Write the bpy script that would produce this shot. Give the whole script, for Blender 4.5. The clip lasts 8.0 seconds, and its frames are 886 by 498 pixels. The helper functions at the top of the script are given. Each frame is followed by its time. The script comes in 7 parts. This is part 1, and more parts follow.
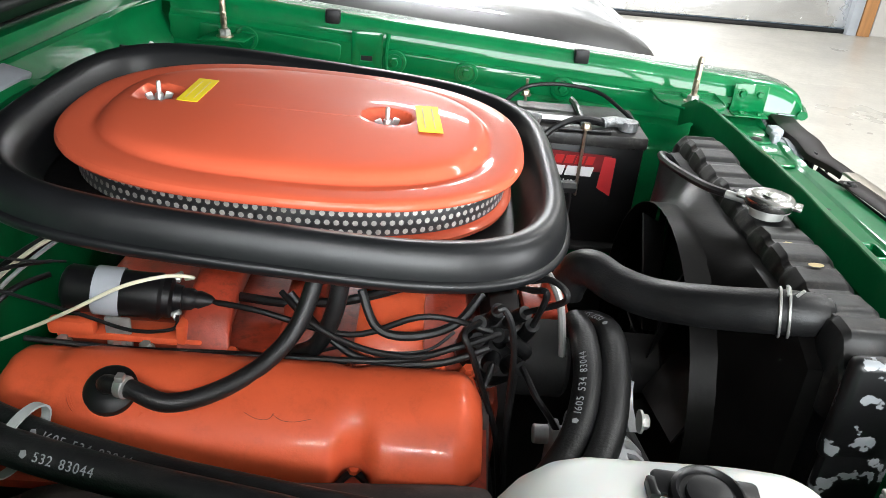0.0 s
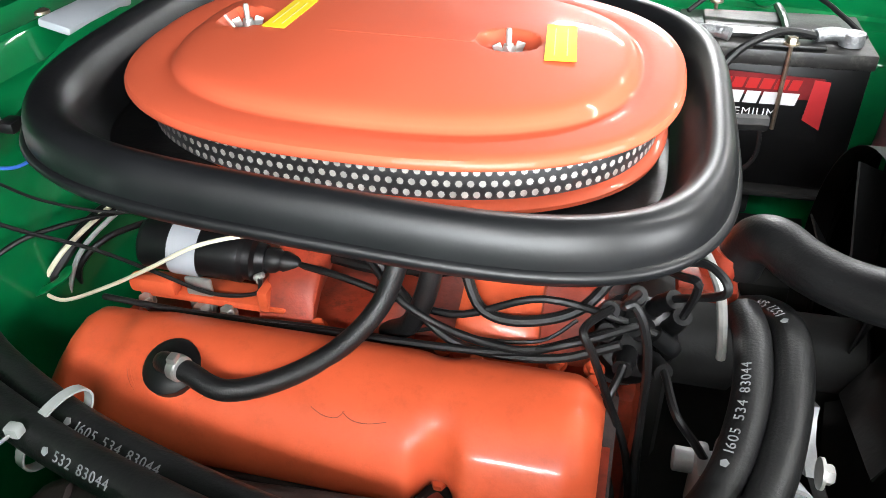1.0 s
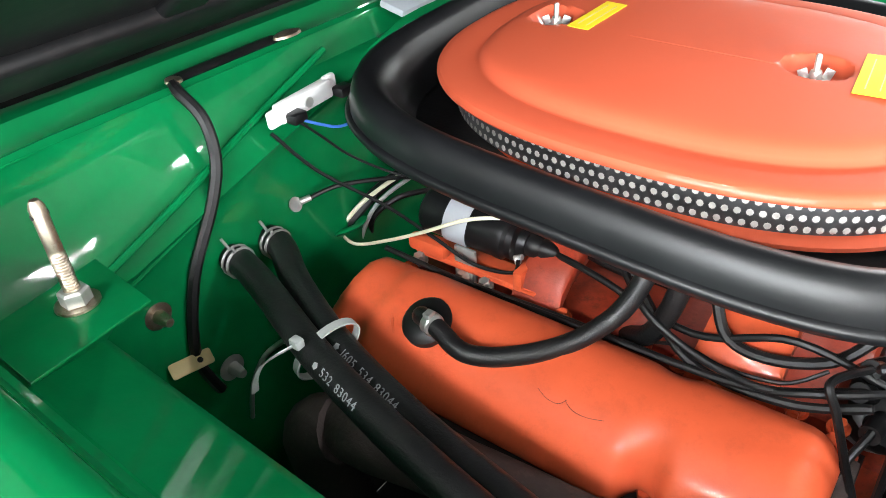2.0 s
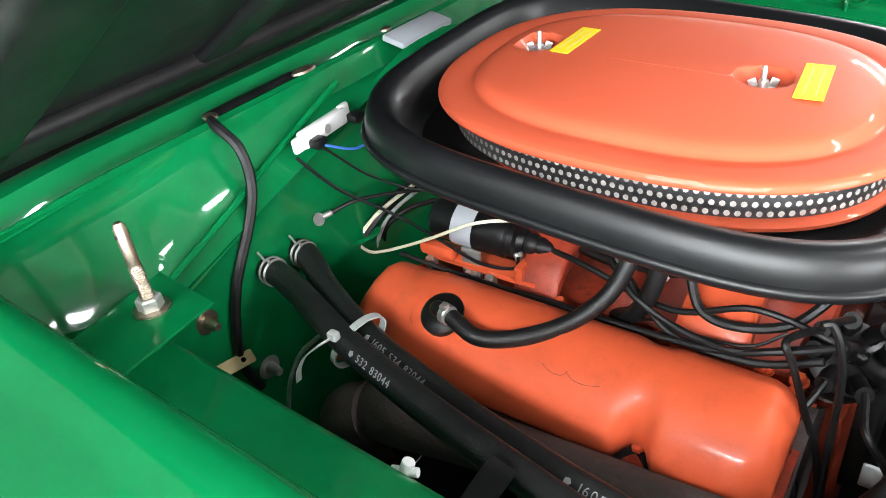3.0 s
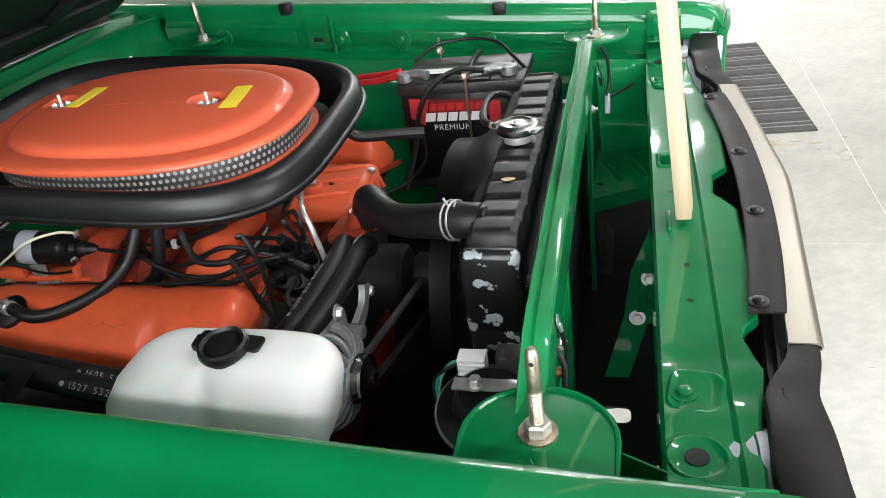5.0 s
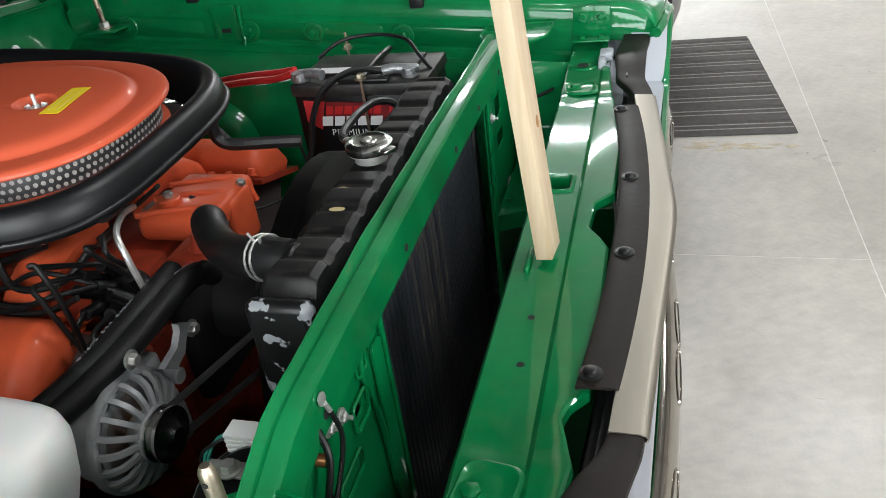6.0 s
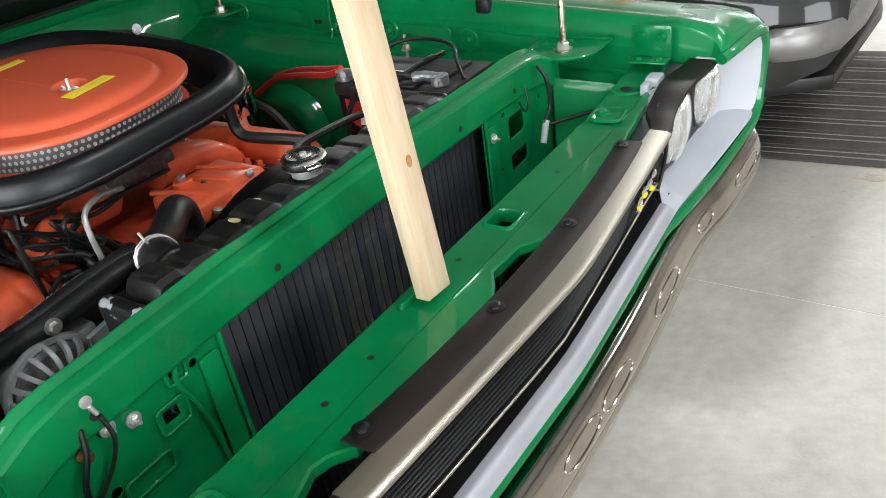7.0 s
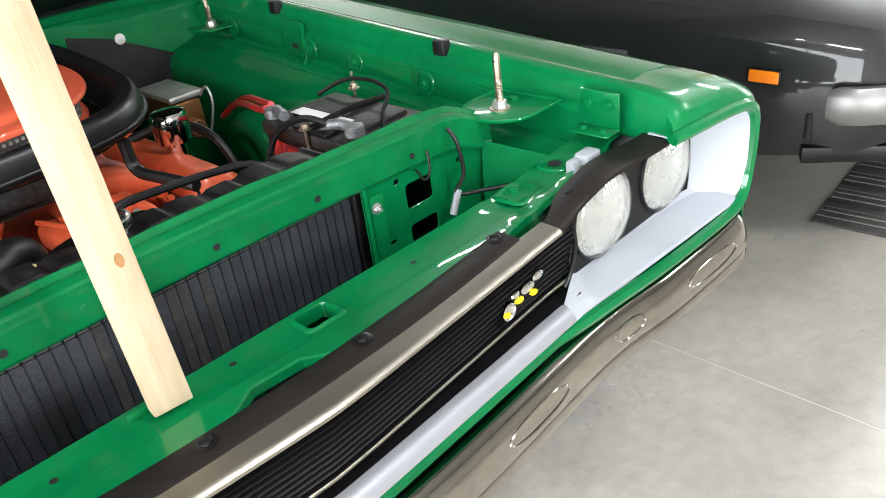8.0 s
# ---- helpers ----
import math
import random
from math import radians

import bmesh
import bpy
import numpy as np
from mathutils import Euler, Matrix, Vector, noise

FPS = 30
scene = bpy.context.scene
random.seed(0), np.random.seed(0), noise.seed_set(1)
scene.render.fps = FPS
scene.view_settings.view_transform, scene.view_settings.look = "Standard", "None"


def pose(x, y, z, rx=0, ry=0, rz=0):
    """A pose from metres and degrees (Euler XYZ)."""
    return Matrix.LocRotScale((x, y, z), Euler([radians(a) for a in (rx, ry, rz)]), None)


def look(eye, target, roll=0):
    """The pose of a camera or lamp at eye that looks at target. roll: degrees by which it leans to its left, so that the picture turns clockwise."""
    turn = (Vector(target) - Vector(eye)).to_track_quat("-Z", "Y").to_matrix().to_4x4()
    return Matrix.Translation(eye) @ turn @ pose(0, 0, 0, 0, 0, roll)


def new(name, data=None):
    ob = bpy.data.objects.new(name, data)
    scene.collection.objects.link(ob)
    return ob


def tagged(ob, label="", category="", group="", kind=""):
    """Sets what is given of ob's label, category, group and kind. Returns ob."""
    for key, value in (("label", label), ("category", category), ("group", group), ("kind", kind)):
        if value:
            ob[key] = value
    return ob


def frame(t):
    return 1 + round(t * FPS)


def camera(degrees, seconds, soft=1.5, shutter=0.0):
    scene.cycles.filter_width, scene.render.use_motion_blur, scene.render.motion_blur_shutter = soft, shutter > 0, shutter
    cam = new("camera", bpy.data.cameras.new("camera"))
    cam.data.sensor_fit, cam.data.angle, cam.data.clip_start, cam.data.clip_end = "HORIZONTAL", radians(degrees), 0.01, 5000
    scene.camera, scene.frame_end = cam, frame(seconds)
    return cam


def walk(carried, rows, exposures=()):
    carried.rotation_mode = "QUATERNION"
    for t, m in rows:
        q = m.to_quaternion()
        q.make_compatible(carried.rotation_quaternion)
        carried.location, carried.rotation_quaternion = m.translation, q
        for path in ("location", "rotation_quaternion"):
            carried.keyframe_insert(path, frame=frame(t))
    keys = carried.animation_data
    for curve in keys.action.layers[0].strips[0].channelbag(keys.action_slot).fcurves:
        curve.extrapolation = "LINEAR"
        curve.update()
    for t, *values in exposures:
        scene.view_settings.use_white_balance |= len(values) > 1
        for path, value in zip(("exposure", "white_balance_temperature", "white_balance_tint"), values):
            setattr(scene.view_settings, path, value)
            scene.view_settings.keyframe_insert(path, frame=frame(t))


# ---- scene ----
cam = camera(60.1, 8.0, soft=0.8)
PATH = [
    (0, (0.106, -0.946, 1.357), (0.159, 0.829, 0.437), 5.2),
    (0.5, (0.134, -0.811, 1.33), (0.107, 0.885, 0.272), 3.5),
    (1, (0.173, -0.756, 1.316), (-0.256, 0.839, 0.188), -1.6),
    (1.5, (0.19, -0.759, 1.32), (-0.667, 0.642, 0.179), -2.6),
    (1.7, (0.195, -0.765, 1.327), (-0.789, 0.551, 0.187), -2.8),
    (2.8, (0.243, -0.826, 1.388), (-0.866, 0.408, 0.271), -5.2),
    (3, (0.256, -0.865, 1.396), (-0.804, 0.431, 0.302), -7.0),
    (3.5, (0.283, -0.977, 1.414), (-0.487, 0.525, 0.341), -7.5),
    (4, (0.368, -1.018, 1.429), (-0.245, 0.569, 0.379), -8.6),
    (4.5, (0.568, -1.077, 1.436), (0.057, 0.576, 0.431), -8.9),
    (5, (0.723, -1.106, 1.425), (0.237, 0.555, 0.422), -8.5),
    (5.2, (0.77, -1.082, 1.412), (0.291, 0.58, 0.409), -8.5),
    (6.3, (1.007, -0.84, 1.385), (0.434, 0.754, 0.323), -6.1),
    (6.5, (1.097, -0.806, 1.388), (0.366, 0.731, 0.337), -7.7),
    (7, (1.268, -0.707, 1.39), (0.237, 0.671, 0.371), -9.1),
    (7.5, (1.345, -0.488, 1.366), (0.184, 0.795, 0.364), -8.0),
    (8, (1.461, -0.306, 1.375), (0.173, 0.867, 0.392), -7.6),
]
walk(cam, [(t, look(eye, target, roll)) for t, eye, target, roll in PATH], [(0, 0.6), (1.0, 1.25), (1.7, 1.2), (3.5, 1.15), (4.0, 1.0), (4.5, 0.6), (5.2, 0.05), (6.5, -0.42), (7.0, -0.1), (7.5, 0.1), (8.0, 0.32)])

# ---- light ----
world = bpy.data.worlds.new("world")
scene.world = world
world.use_nodes = True
_n = world.node_tree.nodes
_sky = _n.new("ShaderNodeTexSky")
_sky.sky_type, _sky.sun_disc = "NISHITA", False
_sky.sun_elevation, _sky.sun_rotation = radians(35), radians(150)
world.node_tree.links.new(_sky.outputs[0], _n["Background"].inputs[0])
_n["Background"].inputs[1].default_value = 0.12


def area_lamp(name, m, sx, sy, watts, colour=(1, 1, 1)):
    d = bpy.data.lights.new(name, "AREA")
    d.shape, d.size, d.size_y, d.energy, d.color = "RECTANGLE", sx, sy, watts, colour
    ob = new(name, d)
    ob.matrix_world = m
    return ob


# unseen fill lamps standing for daylight by two assumed doors, and assumed ceiling tubes
area_lamp("side_fill", look((1.4, -5.35, 1.6), (1.4, 0, 1.0)), 4.6, 2.6, 500, (0.92, 0.97, 1.0))
area_lamp("front_fill", look((6.8, -2.6, 1.6), (0, -2.0, 1.0)), 3.6, 2.7, 330, (0.96, 0.98, 1.0))
TUBES = [(-3.25, 3.95), (2.4, 3.6), (0.3, 5.6), (2.2, -3.7), (0.1, -3.7), (2.6, 0.6)]
# extra power: far tube lifts the foil door, near pair the valve cover
for _x, _y in TUBES:
    area_lamp("tube_light", pose(_x, _y, 3.22), 1.25, 0.10, (190 if _y > 4 else 60) if _y > 0 else 80, (0.97, 0.99, 1.0))

# ---- materials ----


def material(name, colour, rough=0.5, metal=0.0, vary=0.12, scale=9.0, fine=140.0, bump=0.05, coat=0.0, rvary=0.12,
             dust=None, coat_rough=0.04, dust_amount=0.3, stretch=(1, 1, 1), spec=0.5, dark=None, piece=0.0, **extra):
    m = bpy.data.materials.new(name)
    m.use_nodes = True
    t = m.node_tree
    p = t.nodes["Principled BSDF"]
    co = t.nodes.new("ShaderNodeTexCoord")
    mp = t.nodes.new("ShaderNodeMapping")
    mp.inputs["Scale"].default_value = stretch
    t.links.new(co.outputs["Object"], mp.inputs[0])

    def tex(sc, detail=5.0, rough_=0.6):
        k = t.nodes.new("ShaderNodeTexNoise")
        k.inputs["Scale"].default_value, k.inputs["Detail"].default_value, k.inputs["Roughness"].default_value = sc, detail, rough_
        t.links.new(mp.outputs[0], k.inputs["Vector"])
        return k

    def mix(f, a, b):
        k = t.nodes.new("ShaderNodeMix")
        k.data_type = "RGBA"
        for sock, v in ((k.inputs[0], f), (k.inputs[6], a), (k.inputs[7], b)):
            if isinstance(v, (int, float)):
                sock.default_value = v
            elif isinstance(v, tuple):
                sock.default_value = (*v[:3], 1)
            else:
                t.links.new(v, sock)
        return k.outputs[2]

    def ramp(v, lo, hi, a=0.0, b=1.0):
        k = t.nodes.new("ShaderNodeMapRange")
        k.inputs[1].default_value, k.inputs[2].default_value, k.inputs[3].default_value, k.inputs[4].default_value = lo, hi, a, b
        t.links.new(v, k.inputs[0])
        return k.outputs[0]

    big, small = tex(scale), tex(fine, 3.0)
    low = dark if dark else tuple(c * (1 - vary) for c in colour)
    high = tuple(min(1, c * (1 + vary)) for c in colour)
    col = mix(ramp(big.outputs[0], 0.3, 0.7), low, high)
    if piece:
        info = t.nodes.new("ShaderNodeObjectInfo")
        col = mix(ramp(info.outputs["Random"], 0, 1, 0, piece), col, tuple(c * 0.45 for c in colour))
    if dust:
        spots = tex(scale * 3.1, 8.0, 0.75)
        col = mix(ramp(spots.outputs[0], 0.52, 0.72, 0, dust_amount), col, dust)
    t.links.new(col, p.inputs["Base Color"])
    t.links.new(ramp(big.outputs[0], 0.3, 0.7, max(0.02, rough - rvary * rough), min(1, rough + rvary * rough)), p.inputs["Roughness"])
    p.inputs["Metallic"].default_value = metal
    p.inputs["Specular IOR Level"].default_value = spec
    if coat:
        p.inputs["Coat Weight"].default_value = coat
        p.inputs["Coat Roughness"].default_value = coat_rough
    for k, v in extra.items():
        p.inputs[k.replace("_", " ")].default_value = v
    if bump:
        b = t.nodes.new("ShaderNodeBump")
        b.inputs["Strength"].default_value, b.inputs["Distance"].default_value = bump, 0.004
        t.links.new(small.outputs[0], b.inputs["Height"])
        t.links.new(b.outputs[0], p.inputs["Normal"])
    return m


GREEN = material("green_paint", (0.001, 0.142, 0.041), 0.34, vary=0.12, coat=0.95, coat_rough=0.03, bump=0.045, fine=45, dust=(0.03, 0.15, 0.06), dust_amount=0.08, spec=0.06)
GREEN_WORN = material("worn_green_paint", (0.0015, 0.142, 0.041), 0.42, vary=0.28, scale=7, coat=0.65, coat_rough=0.07, bump=0.07, fine=55, dust=(0.05, 0.14, 0.055), dust_amount=0.28, spec=0.08)
GREEN_PANEL = material("dusty_green_paint", (0.001, 0.142, 0.041), 0.38, vary=0.2, scale=6, coat=0.75, coat_rough=0.04, bump=0.06, fine=45, dust=(0.07, 0.15, 0.065), dust_amount=0.24, spec=0.06)
GREEN_DULL = material("green_paint_inside", (0.001, 0.142, 0.041), 0.38, vary=0.20, coat=0.60, coat_rough=0.05, bump=0.05, fine=70, dust=(0.03, 0.14, 0.06), dust_amount=0.2, spec=0.06)
ORANGE = material("orange_engine_paint", (0.68, 0.105, 0.040), 0.42, vary=0.08, scale=14, bump=0.06, fine=180, coat=0.30, coat_rough=0.09, dust=(0.30, 0.05, 0.02), dust_amount=0.25, spec=0.2)
# Grease blotches, plus painted shade for castings that sit deep in the bay.
ORANGE_GREASY_SHADED = material("greasy_and_shaded_orange", (0.46, 0.055, 0.024), 0.42, vary=0.15, dark=(0.16, 0.024, 0.012), scale=17, bump=0.12, fine=150, dust=(0.03, 0.013, 0.009), dust_amount=0.65)
ORANGE_LID = material("orange_lid_paint", (0.51, 0.088, 0.041), 0.5, vary=0.06, scale=5, bump=0.02, fine=120, coat=0.30, coat_rough=0.04, spec=0.12)
RUBBER = material("black_rubber", (0.006, 0.006, 0.0065), 0.45, spec=0.35, vary=0.25, bump=0.04, fine=220, dust=(0.03, 0.03, 0.03), dust_amount=0.4)
SEAL_RUBBER = material("seal_rubber", (0.0050, 0.0053, 0.0060), 0.36, vary=0.2, bump=0.03, fine=160, dust=(0.012, 0.012, 0.013), dust_amount=0.3, spec=0.36)
HOSE = material("hose_rubber", (0.0075, 0.0075, 0.008), 0.44, spec=0.4, vary=0.3, bump=0.15, fine=320, dust=(0.035, 0.033, 0.03), dust_amount=0.35)
PLASTIC = material("black_plastic", (0.005, 0.005, 0.0055), 0.38, spec=0.35, vary=0.2, bump=0.03, fine=260)
BLACK_PAINT = material("black_satin_paint", (0.0055, 0.0055, 0.006), 0.36, spec=0.35, vary=0.3, bump=0.06, fine=120, dust=(0.028, 0.025, 0.022), dust_amount=0.35)
# Near-black standing in for shade below and in holes; also black parts and grime.
SHADOW_METAL = material("shade_and_grime_black", (0.005, 0.005, 0.005), 0.75, vary=0.4, bump=0.1)
TANK_PAINT = material("dusty_tank_paint", (0.006, 0.006, 0.0062), 0.46, spec=0.35, vary=0.3, scale=14, bump=0.10, fine=70, dust=(0.075, 0.066, 0.056), dust_amount=0.5)
RUST = material("brown_cast_iron", (0.045, 0.033, 0.031), 0.8, vary=0.35, scale=20, bump=0.25, fine=160, dust=(0.11, 0.08, 0.07), dust_amount=0.5)
CHROME = material("chrome", (0.75, 0.74, 0.72), 0.07, 1.0, vary=0.04, bump=0.004, fine=12)
OLD_CHROME = material("weathered_chrome", (0.44, 0.41, 0.365), 0.12, 1.0, vary=0.12, scale=6, bump=0.03, fine=22, dust=(0.20, 0.17, 0.13), dust_amount=0.5)
STEEL = material("zinc_steel", (0.50, 0.50, 0.48), 0.36, 0.7, vary=0.2, scale=40, bump=0.05)
PULLEY_STEEL = material("turned_steel", (0.62, 0.62, 0.60), 0.24, 1.0, vary=0.15, scale=30, bump=0.03)
RUSTY_STEEL = material("rusty_zinc_steel", (0.42, 0.36, 0.28), 0.42, 1.0, vary=0.3, scale=50, bump=0.1, dust=(0.22, 0.09, 0.03), dust_amount=0.7)
ALUMINIUM = material("cast_aluminium", (0.42, 0.43, 0.44), 0.5, 0.4, vary=0.2, scale=30, bump=0.15, fine=240)
BRUSHED = material("brushed_aluminium_trim", (0.345, 0.318, 0.27), 0.42, 1.0, vary=0.08, scale=3, fine=26, bump=0.02, stretch=(14, 1, 14))
WHITE_PAINT = material("white_bezel_paint", (0.36, 0.38, 0.42), 0.38, vary=0.04, bump=0.02)
SILVER_PAINT = material("silver_bar_paint", (0.33, 0.335, 0.365), 0.42, 0.3, vary=0.06, bump=0.02)
BOTTLE = material("milky_plastic", (0.55, 0.56, 0.55), 0.42, vary=0.05, scale=6, bump=0.02, Subsurface_Weight=0.25, Subsurface_Scale=0.02)
BROWN_TRIM = material("dark_brown_seal", (0.0125, 0.0095, 0.0085), 0.50, vary=0.25, bump=0.06, dust=(0.03, 0.026, 0.023), dust_amount=0.3, spec=0.16)
YELLOW = material("yellow_sticker", (0.70, 0.54, 0.02), 0.55, vary=0.08, bump=0.03, spec=0.2)
RED = material("red_cable", (0.45, 0.02, 0.02), 0.35, vary=0.15)
LABEL_RED = material("red_print", (0.50, 0.03, 0.035), 0.35, vary=0.2)
LABEL_WHITE = material("white_print", (0.72, 0.72, 0.72), 0.4, vary=0.05, bump=0)
WHITE_WIRE = material("cream_wire", (0.72, 0.68, 0.52), 0.4, vary=0.1)
BLUE_WIRE = material("blue_wire", (0.03, 0.12, 0.45), 0.4)
GREEN_WIRE = material("green_wire", (0.01, 0.16, 0.12), 0.4)
NYLON = material("clear_nylon", (0.34, 0.36, 0.35), 0.35, vary=0.1)
LEAD = material("grey_lead", (0.33, 0.34, 0.35), 0.42, 0.8, vary=0.3, scale=60, fine=110, bump=0.9, dust=(0.5, 0.5, 0.48), dust_amount=0.5)
GREY_PLASTIC = material("dirty_grey_plastic", (0.035, 0.034, 0.033), 0.55, vary=0.3, scale=25, bump=0.1, dust=(0.20, 0.19, 0.18), dust_amount=0.5)
BATTERY_TOP = material("dusty_battery_plastic", (0.014, 0.013, 0.0125), 0.5, vary=0.3, scale=20, bump=0.12, dust=(0.13, 0.12, 0.105), dust_amount=0.45)
COIL_GREY = material("grey_strap_paint", (0.34, 0.36, 0.39), 0.45, vary=0.06)
WOOD = material("pale_pine", (0.50, 0.405, 0.285), 0.6, vary=0.10, scale=6, fine=30, bump=0.12, stretch=(10, 10, 0.5), dark=(0.42, 0.30, 0.18))
BRONZE = material("bronze_plate", (0.24, 0.11, 0.04), 0.4, 0.7, vary=0.3)
TAN = material("tan_tape", (0.50, 0.40, 0.20), 0.6, vary=0.2)
AMBER = material("amber_lens", (0.85, 0.22, 0.01), 0.2, vary=0.08, coat=0.5)
MARKER_INK = material("grey_white_ink", (0.27, 0.28, 0.29), 0.6, vary=0.15)
DARK_CAR = material("charcoal_paint", (0.010, 0.010, 0.0105), 0.42, vary=0.15, coat=0.6, coat_rough=0.04, bump=0.015, spec=0.25)
TYRE = material("tyre_rubber", (0.02, 0.02, 0.02), 0.7, vary=0.2, bump=0.1)
CORE = material("radiator_core", (0.032, 0.035, 0.043), 0.42, 0.3, vary=0.35, scale=5, bump=0.3, fine=420, dust=(0.10, 0.09, 0.075), dust_amount=0.35, piece=0.5)
CORE_DUSTY = material("dusty_radiator_core", (0.030, 0.029, 0.030), 0.55, 0.2, vary=0.4, scale=9, bump=0.3, fine=420, dust=(0.22, 0.185, 0.13), dust_amount=0.75)
FIN_DARK = material("grille_black", (0.006, 0.006, 0.0065), 0.42, vary=0.2, spec=0.25)
DULL_BAR = material("dull_chrome_bar", (0.26, 0.255, 0.25), 0.42, 0.7, vary=0.15, scale=8)
JOINT_DUST = material("pale_joint_dust", (0.62, 0.60, 0.56), 0.9, vary=0.15, scale=30)
WALL_PAINT = material("wall_board", (0.50, 0.48, 0.45), 0.85, vary=0.08, scale=1.2, bump=0.1)
STUD_WOOD = material("door_post_wood", (0.36, 0.17, 0.06), 0.7, vary=0.25, scale=3, stretch=(6, 6, 0.6), bump=0.1)
CEILING_PAINT = material("ceiling_board", (0.30, 0.30, 0.295), 0.9, vary=0.06, scale=1.0, bump=0.05)
FOIL = material("foil_insulation", (0.82, 0.83, 0.84), 0.24, 0.9, vary=0.05, scale=3, fine=22, bump=0.9, rvary=0.5)
HOOD_BLACK = material("hood_underside_black", (0.006, 0.006, 0.0065), 0.42, vary=0.3, scale=7, bump=0.04, fine=50, dust=(0.05, 0.042, 0.042), dust_amount=0.35, spec=0.25)


def concrete():
    """Power-floated slab: pale blotches, soft trowel clouds, fine grit, dark specks and short scratches."""
    m = material("concrete", (0.42, 0.398, 0.355), 0.36, vary=0.07, scale=0.9, fine=160, bump=0.10, dust=(0.33, 0.305, 0.26), dust_amount=0.35, rvary=0.3)
    t = m.node_tree
    p = t.nodes["Principled BSDF"]
    co = t.nodes.new("ShaderNodeTexCoord")

    def layer(kind, scale, lo, hi, a, b, detail=8.0, stretch=(1, 1, 1), rot=0.0):
        mp = t.nodes.new("ShaderNodeMapping")
        mp.inputs["Scale"].default_value, mp.inputs["Rotation"].default_value = stretch, (0, 0, rot)
        t.links.new(co.outputs["Object"], mp.inputs[0])
        k = t.nodes.new("ShaderNodeTexVoronoi" if kind == "cells" else "ShaderNodeTexNoise")
        k.inputs["Scale"].default_value = scale
        if kind != "cells":
            k.inputs["Detail"].default_value, k.inputs["Roughness"].default_value = detail, 0.7
        t.links.new(mp.outputs[0], k.inputs["Vector"])
        r = t.nodes.new("ShaderNodeMapRange")
        for i, v in enumerate((lo, hi, a, b)):
            r.inputs[i + 1].default_value = v
        t.links.new(k.outputs["Distance" if kind == "cells" else 0], r.inputs[0])
        return r.outputs[0]

    def times(a, b):
        k = t.nodes.new("ShaderNodeMath")
        k.operation = "MULTIPLY"
        t.links.new(a, k.inputs[0])
        t.links.new(b, k.inputs[1])
        return k.outputs[0]

    f = times(layer("noise", 3.2, 0.30, 0.70, 0.84, 1.12, 10), layer("noise", 26.0, 0.30, 0.72, 0.88, 1.08, 6))
    f = times(f, layer("cells", 9.0, 0.020, 0.045, 0.42, 1.0))
    f = times(f, layer("noise", 7.0, 0.655, 0.70, 1.0, 0.70, 12, (1, 4.5, 1), 0.5))
    f = times(f, layer("noise", 5.0, 0.66, 0.72, 1.0, 0.80, 12, (5, 1, 1), 0.2))
    h = t.nodes.new("ShaderNodeVectorMath")
    h.operation = "SCALE"
    t.links.new(p.inputs["Base Color"].links[0].from_socket, h.inputs[0])
    t.links.new(f, h.inputs["Scale"])
    t.links.new(h.outputs[0], p.inputs["Base Color"])
    return m


CONCRETE = concrete()
SHROUD = material("shroud_plastic", (0.0035, 0.0032, 0.0031), 0.38, vary=0.3, bump=0.05, fine=160, dust=(0.010, 0.009, 0.008), dust_amount=0.3, spec=0.10)


def peeling():
    """Black tank paint that has flaked off to bare grey metal in patches."""
    m = material("peeling_black_paint", (0.006, 0.006, 0.0065), 0.33, vary=0.3, bump=0.05, fine=120)
    t = m.node_tree
    p = t.nodes["Principled BSDF"]
    co = t.nodes.new("ShaderNodeTexCoord")
    k = t.nodes.new("ShaderNodeTexNoise")
    k.inputs["Scale"].default_value, k.inputs["Detail"].default_value = 26.0, 4.0
    t.links.new(co.outputs["Object"], k.inputs["Vector"])
    r = t.nodes.new("ShaderNodeMapRange")
    r.inputs[1].default_value, r.inputs[2].default_value = 0.575, 0.588
    t.links.new(k.outputs[0], r.inputs[0])
    mx = t.nodes.new("ShaderNodeMix")
    mx.data_type = "RGBA"
    t.links.new(r.outputs[0], mx.inputs[0])
    t.links.new(p.inputs["Base Color"].links[0].from_socket, mx.inputs[6])
    mx.inputs[7].default_value = (0.27, 0.285, 0.30, 1)
    t.links.new(mx.outputs[2], p.inputs["Base Color"])
    return m


PEELING = peeling()


def thin_glass(name, haze):
    """Thin pane: clear, with a gloss and a little milky haze."""
    m = bpy.data.materials.new(name)
    m.use_nodes = True
    t = m.node_tree
    t.nodes.remove(t.nodes["Principled BSDF"])
    a, g, d = t.nodes.new("ShaderNodeBsdfTransparent"), t.nodes.new("ShaderNodeBsdfGlossy"), t.nodes.new("ShaderNodeBsdfDiffuse")
    g.inputs["Roughness"].default_value = 0.06
    d.inputs["Color"].default_value = (0.85, 0.86, 0.84, 1)
    x, y = t.nodes.new("ShaderNodeMixShader"), t.nodes.new("ShaderNodeMixShader")
    x.inputs[0].default_value, y.inputs[0].default_value = haze, 0.10
    t.links.new(a.outputs[0], x.inputs[1])
    t.links.new(d.outputs[0], x.inputs[2])
    t.links.new(x.outputs[0], y.inputs[1])
    t.links.new(g.outputs[0], y.inputs[2])
    t.links.new(y.outputs[0], t.nodes["Material Output"].inputs[0])
    return m


LAMP_GLASS = thin_glass("headlight_lens_glass", 0.05)
FLUTE_GLASS = thin_glass("headlight_flute_glass", 0.07)


